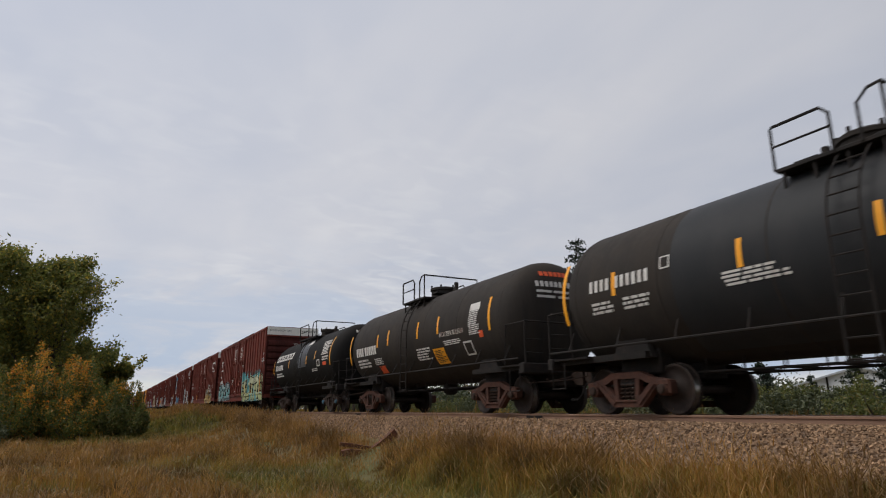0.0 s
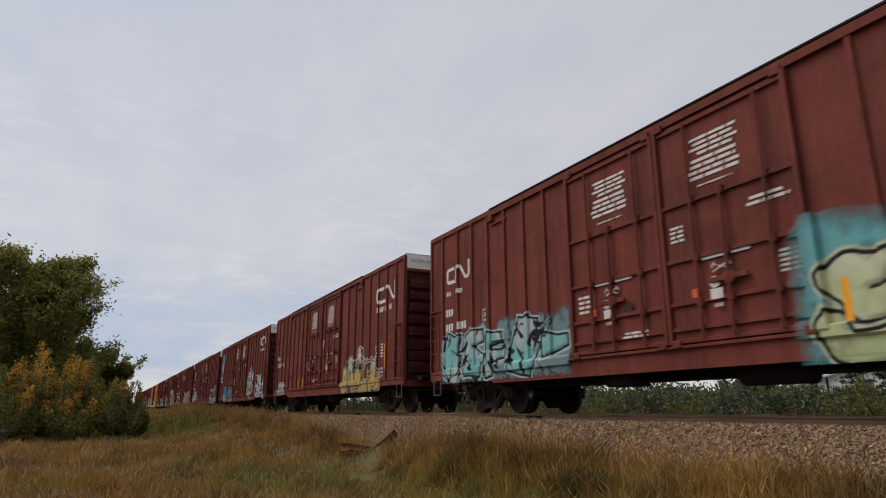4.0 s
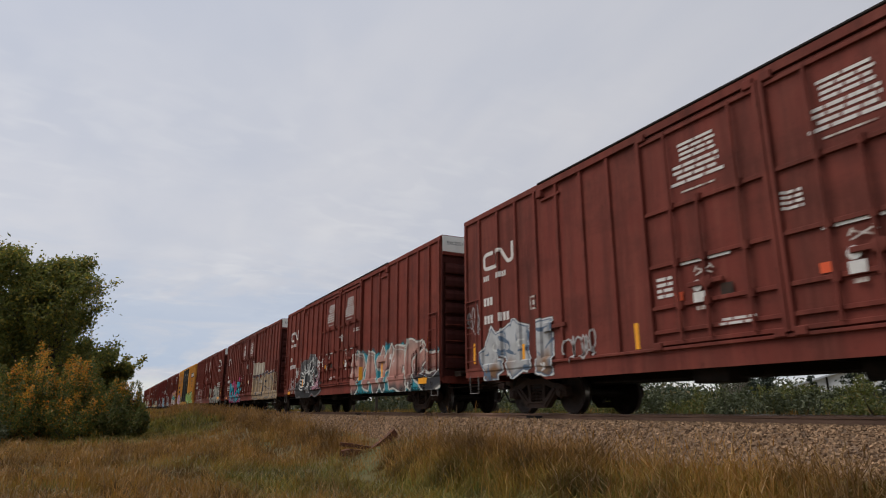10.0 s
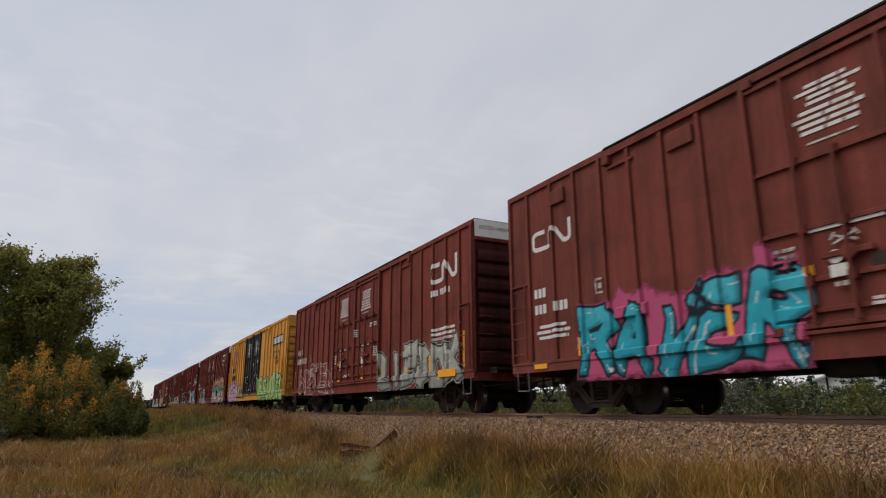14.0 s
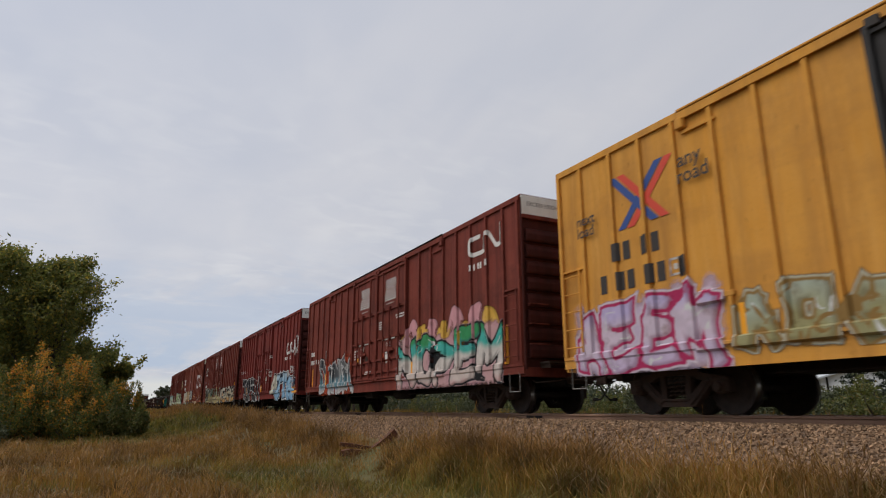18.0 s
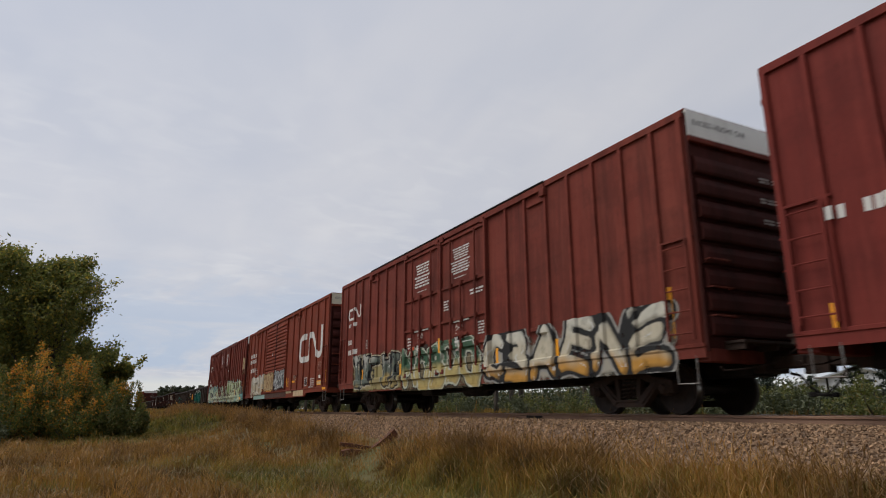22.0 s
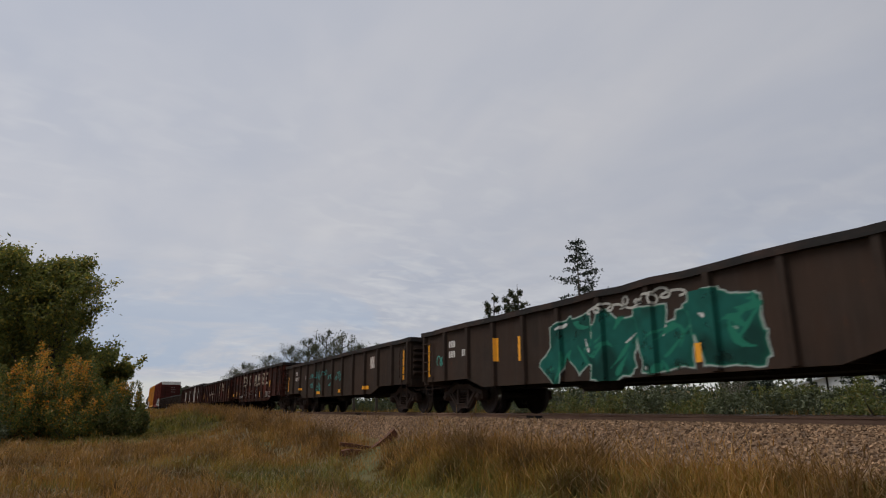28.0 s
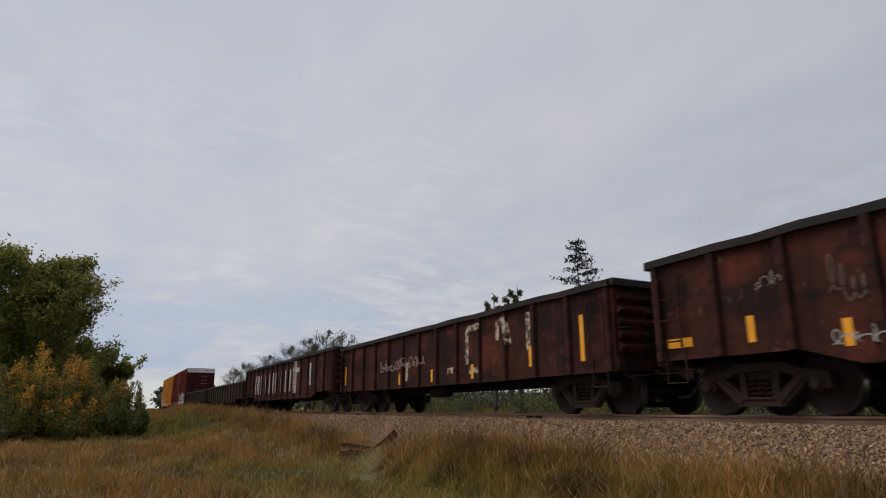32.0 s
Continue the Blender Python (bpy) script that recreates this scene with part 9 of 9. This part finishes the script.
tree("poplar_tree", 43.0, 13.5, 10.6, 3.0, 78, 6000, 0.12, label="green poplar beyond the track", low=0.15)
for i in range(13):
    b, r = 3.9 + 0.33 * i, 205 + 9 * (i % 3)
    tree("aspen_tree", r * math.sin(radians(b)), r * math.cos(radians(b)), 7.2 + 0.8 * math.sin(2.3 * i), 2.6, 500 + i, 1500, 0.30, FAR_LEAF, BARK, 0.15, "green aspen in the distance along the track", limbs=10)
base_shrubs = []
g = np.random.default_rng(91)
for i in range(4):
    base_shrubs.append(shrub("hedge_shrub", 19.0 + i, 15.0 + 3 * i, 1.0 + 0.2 * i, 0.85 + 0.15 * i, 92 + i, 2400, LEAF_SHRUB if i % 2 else LEAF_SAGE, "green shrub in the hedge beyond the track", 0.06, None, "hedge", 14))
for i in range(44):
    src = base_shrubs[i % 4]
    y = 4 + 2.0 * i + g.uniform(-0.8, 0.8)
    x = 19.5 + 0.12 * y + g.uniform(-3.5, 3.5)
    copy_thing(src, pose(x, y, float(ground_z(x, y)) - 0.05, 0, 0, g.uniform(0, 360)))
for i, (b, r) in enumerate(((54.2, 29), (55.3, 31), (56.4, 29.5), (57.4, 31), (58.5, 29.5), (59.6, 31), (60.8, 30), (55.9, 34), (58.0, 34), (50.5, 32), (48.5, 33))):
    x, y = r * math.sin(radians(b)), r * math.cos(radians(b))
    copy_thing(base_shrubs[2 + i % 2], pose(x, y, float(ground_z(x, y)) - 0.05, 0, 0, 70 * i))
# far woods
g = np.random.default_rng(97)
cs = []
for i in range(260):
    b = math.radians(g.uniform(-30, 75))
    r = g.uniform(150, 420)
    x, y = r * math.sin(b), r * math.cos(b)
    if x < 13 and x > -2:
        continue
    h = g.uniform(0.016, 0.026) * r
    for _ in range(3):
        c0 = np.array([x + g.normal() * 3, y, 0])
        k = g.normal(size=(90, 3)) * np.array([2.2, 2.2, h * 0.24]) + np.array([0, 0, h * 0.5])
        cs.append(c0 + k)
cs = np.concatenate(cs)
cs[:, 2] = np.maximum(cs[:, 2], 0)
tagged(new("far_woods", quads_mesh("far_woods", leaf_quads(cs, 0.75, g), FAR_LEAF)), "distant belt of mixed woods", "woods", kind="stuff")

cs = []
for i in range(150):
    b = math.radians(g.uniform(22, 75))
    r = g.uniform(75, 130)
    h = r * g.uniform(0.028, 0.05)
    c0 = np.array([r * math.sin(b), r * math.cos(b), 0.0])
    cs.append(c0 + g.normal(size=(260, 3)) * np.array([1.5, 1.5, h * 0.24]) + np.array([0, 0, h * 0.45]))
cs = np.concatenate(cs)
cs[:, 2] = np.maximum(cs[:, 2], -0.2)
tagged(new("woodland_belt", quads_mesh("woodland_belt", leaf_quads(cs, 0.26, g), FAR_LEAF)), "belt of low dark woods behind the hedge", "woods", kind="stuff")

# white building beyond the hedge
HOUSE_WHITE = mat("white_metal_siding", (0.72, 0.73, 0.74), 0.5, 0, [((0.5, 0.5, 0.5), (0.5, 6, 0.5), 0.5, 0.7, 0.4)])
HOUSE_ROOF = mat("grey_metal_roof", (0.42, 0.44, 0.46), 0.45, 0.1, [((0.3, 0.3, 0.31), (4, 1, 1), 0.45, 0.7, 0.5)])
PANE = mat("dark_window_glass", (0.02, 0.025, 0.03), 0.08, 0)
house = tagged(new("house"), "low white building with a pale roof and small dark windows", "building")
house.location, house.rotation_euler = (52.1, 29.7, float(ground_z(52.1, 29.7)) - 0.05), (0, 0, radians(-60.3))
hw = M()
hw.prism([(0.0, 0), (9.0, 0), (9.0, 2.0), (0.0, 2.0)], -5.0, 5.0)
hw.add([(-5.0, 0, 2.0), (5.0, 0, 2.0), (0, 0, 3.5), (-5.0, 9.0, 2.0), (5.0, 9.0, 2.0), (0, 9.0, 3.5)], [(0, 1, 2), (3, 5, 4)])
part("wall", hw, HOUSE_WHITE, house)
for x in (-1, 1):
    hr = M()
    hr.add([(0, -0.35, 3.48), (0, 9.35, 3.48), (x * 5.35, 9.35, 1.88), (x * 5.35, -0.35, 1.88), (0, -0.35, 3.62), (0, 9.35, 3.62), (x * 5.35, 9.35, 2.02), (x * 5.35, -0.35, 2.02)],
           [(0, 1, 2, 3), (4, 7, 6, 5), (0, 3, 7, 4), (3, 2, 6, 7), (2, 1, 5, 6), (1, 0, 4, 5)])
    part("roof", hr, HOUSE_ROOF, house)
for x in (-4.55, -3.8, -2.95, -1.2):
    wf = part("window", M().cbox(x - 0.31, x + 0.31, -0.04, 0.02, 1.22, 1.84, 0.01), HOUSE_WHITE, house)
    part("pane", M().box(x - 0.25, x + 0.25, -0.05, -0.042, 1.28, 1.78), PANE, wf)
part("downpipe", M().cbox(-2.26, -2.12, -0.16, -0.02, 0.0, 2.82, 0.01), UNDER, house, "dark downpipe")
for b, r, h, w, dn in ((53.9, 45.0, 3.3, 1.5, 2.4), (52.9, 47.0, 2.6, 1.3, 2.2), (60.3, 44.0, 3.5, 1.35, 1.6), (62.2, 45.0, 3.4, 1.4, 1.6), (57.2, 50.0, 2.6, 0.55, 1.2), (64.5, 40.0, 3.3, 1.4, 1.6)):
    conifer("spruce_tree", r * math.sin(radians(b)), r * math.cos(radians(b)), h, w, int(b * 10), 0.03, "dark spruce beside the white building" if w > 1 else "slim dark spruce before the white wall", dn, 12, 0.09)
for b, r, h in ((52.1, 42.0, 2.4), (51.0, 44.0, 2.3)):
    tree("birch_tree", r * math.sin(radians(b)), r * math.cos(radians(b)), h, 0.7, int(b * 7), 500, 0.07, FAR_LEAF, PALE_BARK, 0.3, "small pale-stemmed birch in the hedge", "tree", "birches", 0.5)

# dead wood in the grass
DW = tagged(new("fallen_log"), "broken red-brown rotten log lying in the grass", "log")
DW.location = (6.4, 16.2, float(ground_z(6.4, 16.2)) - 0.28)


def slab(pts, w, t):
    m = M()
    p = [Vector(q) for q in pts]
    d = (p[-1] - p[0]).normalized()
    s = d.cross(Vector((0, 0, 1))).normalized() * w / 2
    up = s.cross(d).normalized() * t / 2
    n = len(p)
    for i, q in enumerate(p):
        k2 = 1 - 0.25 * (i in (0, n - 1))
        m.v += [tuple(q + s * k2 + up), tuple(q - s * k2 + up * 1.1), tuple(q - s * k2 - up), tuple(q + s * k2 - up * 0.8)]
        if i:
            o = 4 * i
            m.f += [(o - 4 + j, o - 4 + (j + 1) % 4, o + (j + 1) % 4, o + j) for j in range(4)]
    m.f += [(3, 2, 1, 0), tuple(4 * (n - 1) + j for j in range(4))]
    return m


part("log_piece", slab([(-0.45, 0.1, -0.05), (-0.15, 0.05, 0.12), (0.12, 0.0, 0.30), (0.36, -0.06, 0.50), (0.5, -0.1, 0.64)], 0.30, 0.2), DEAD_WOOD, DW, "thick split piece standing up")
part("log_piece", slab([(-0.9, 0.35, 0.34), (-0.6, 0.25, 0.31), (-0.3, 0.15, 0.25), (0.0, 0.05, 0.2)], 0.11, 0.10), DEAD_WOOD, DW)
part("log_piece", slab([(-1.0, 0.0, 0.12), (-0.75, -0.05, 0.16), (-0.45, -0.1, 0.12)], 0.2, 0.16), DEAD_WOOD, DW)
part("log_piece", slab([(0.12, -0.25, 0.10), (0.3, -0.28, 0.2), (0.5, -0.32, 0.3)], 0.09, 0.07), DEAD_WOOD, DW)
part("log_piece", slab([(0.05, 0.2, 0.25), (0.3, 0.2, 0.33), (0.48, 0.18, 0.36)], 0.08, 0.05), DEAD_WOOD, DW)

# ---- what moves ----
SPEED, GAIN = 9.9784, 0.0141


def travelled(t):
    return SPEED * t + 0.5 * GAIN * t * t


def turning(offset):
    """Rows of a wheelset in its truck's space."""
    return [(f / FPS, pose(0, offset, WHEEL_R, math.degrees(travelled(f / FPS) / WHEEL_R))) for f in range(0, 32 * FPS + 1)]


def motions():
    for c in TRAIN:
        walk(c.ob, [(t, pose(TRACK_X, c.y0 - travelled(t), 0)) for t in range(0, 33, 2)])
    for s, sets in WHEELSETS.items():
        first = sets[0]
        walk(first, turning(s * 0.89))
        for w in sets[1:]:
            w.rotation_mode = "QUATERNION"
            w.animation_data_create()
            w.animation_data.action = first.animation_data.action
            w.animation_data.action_slot = first.animation_data.action_slot


motions()
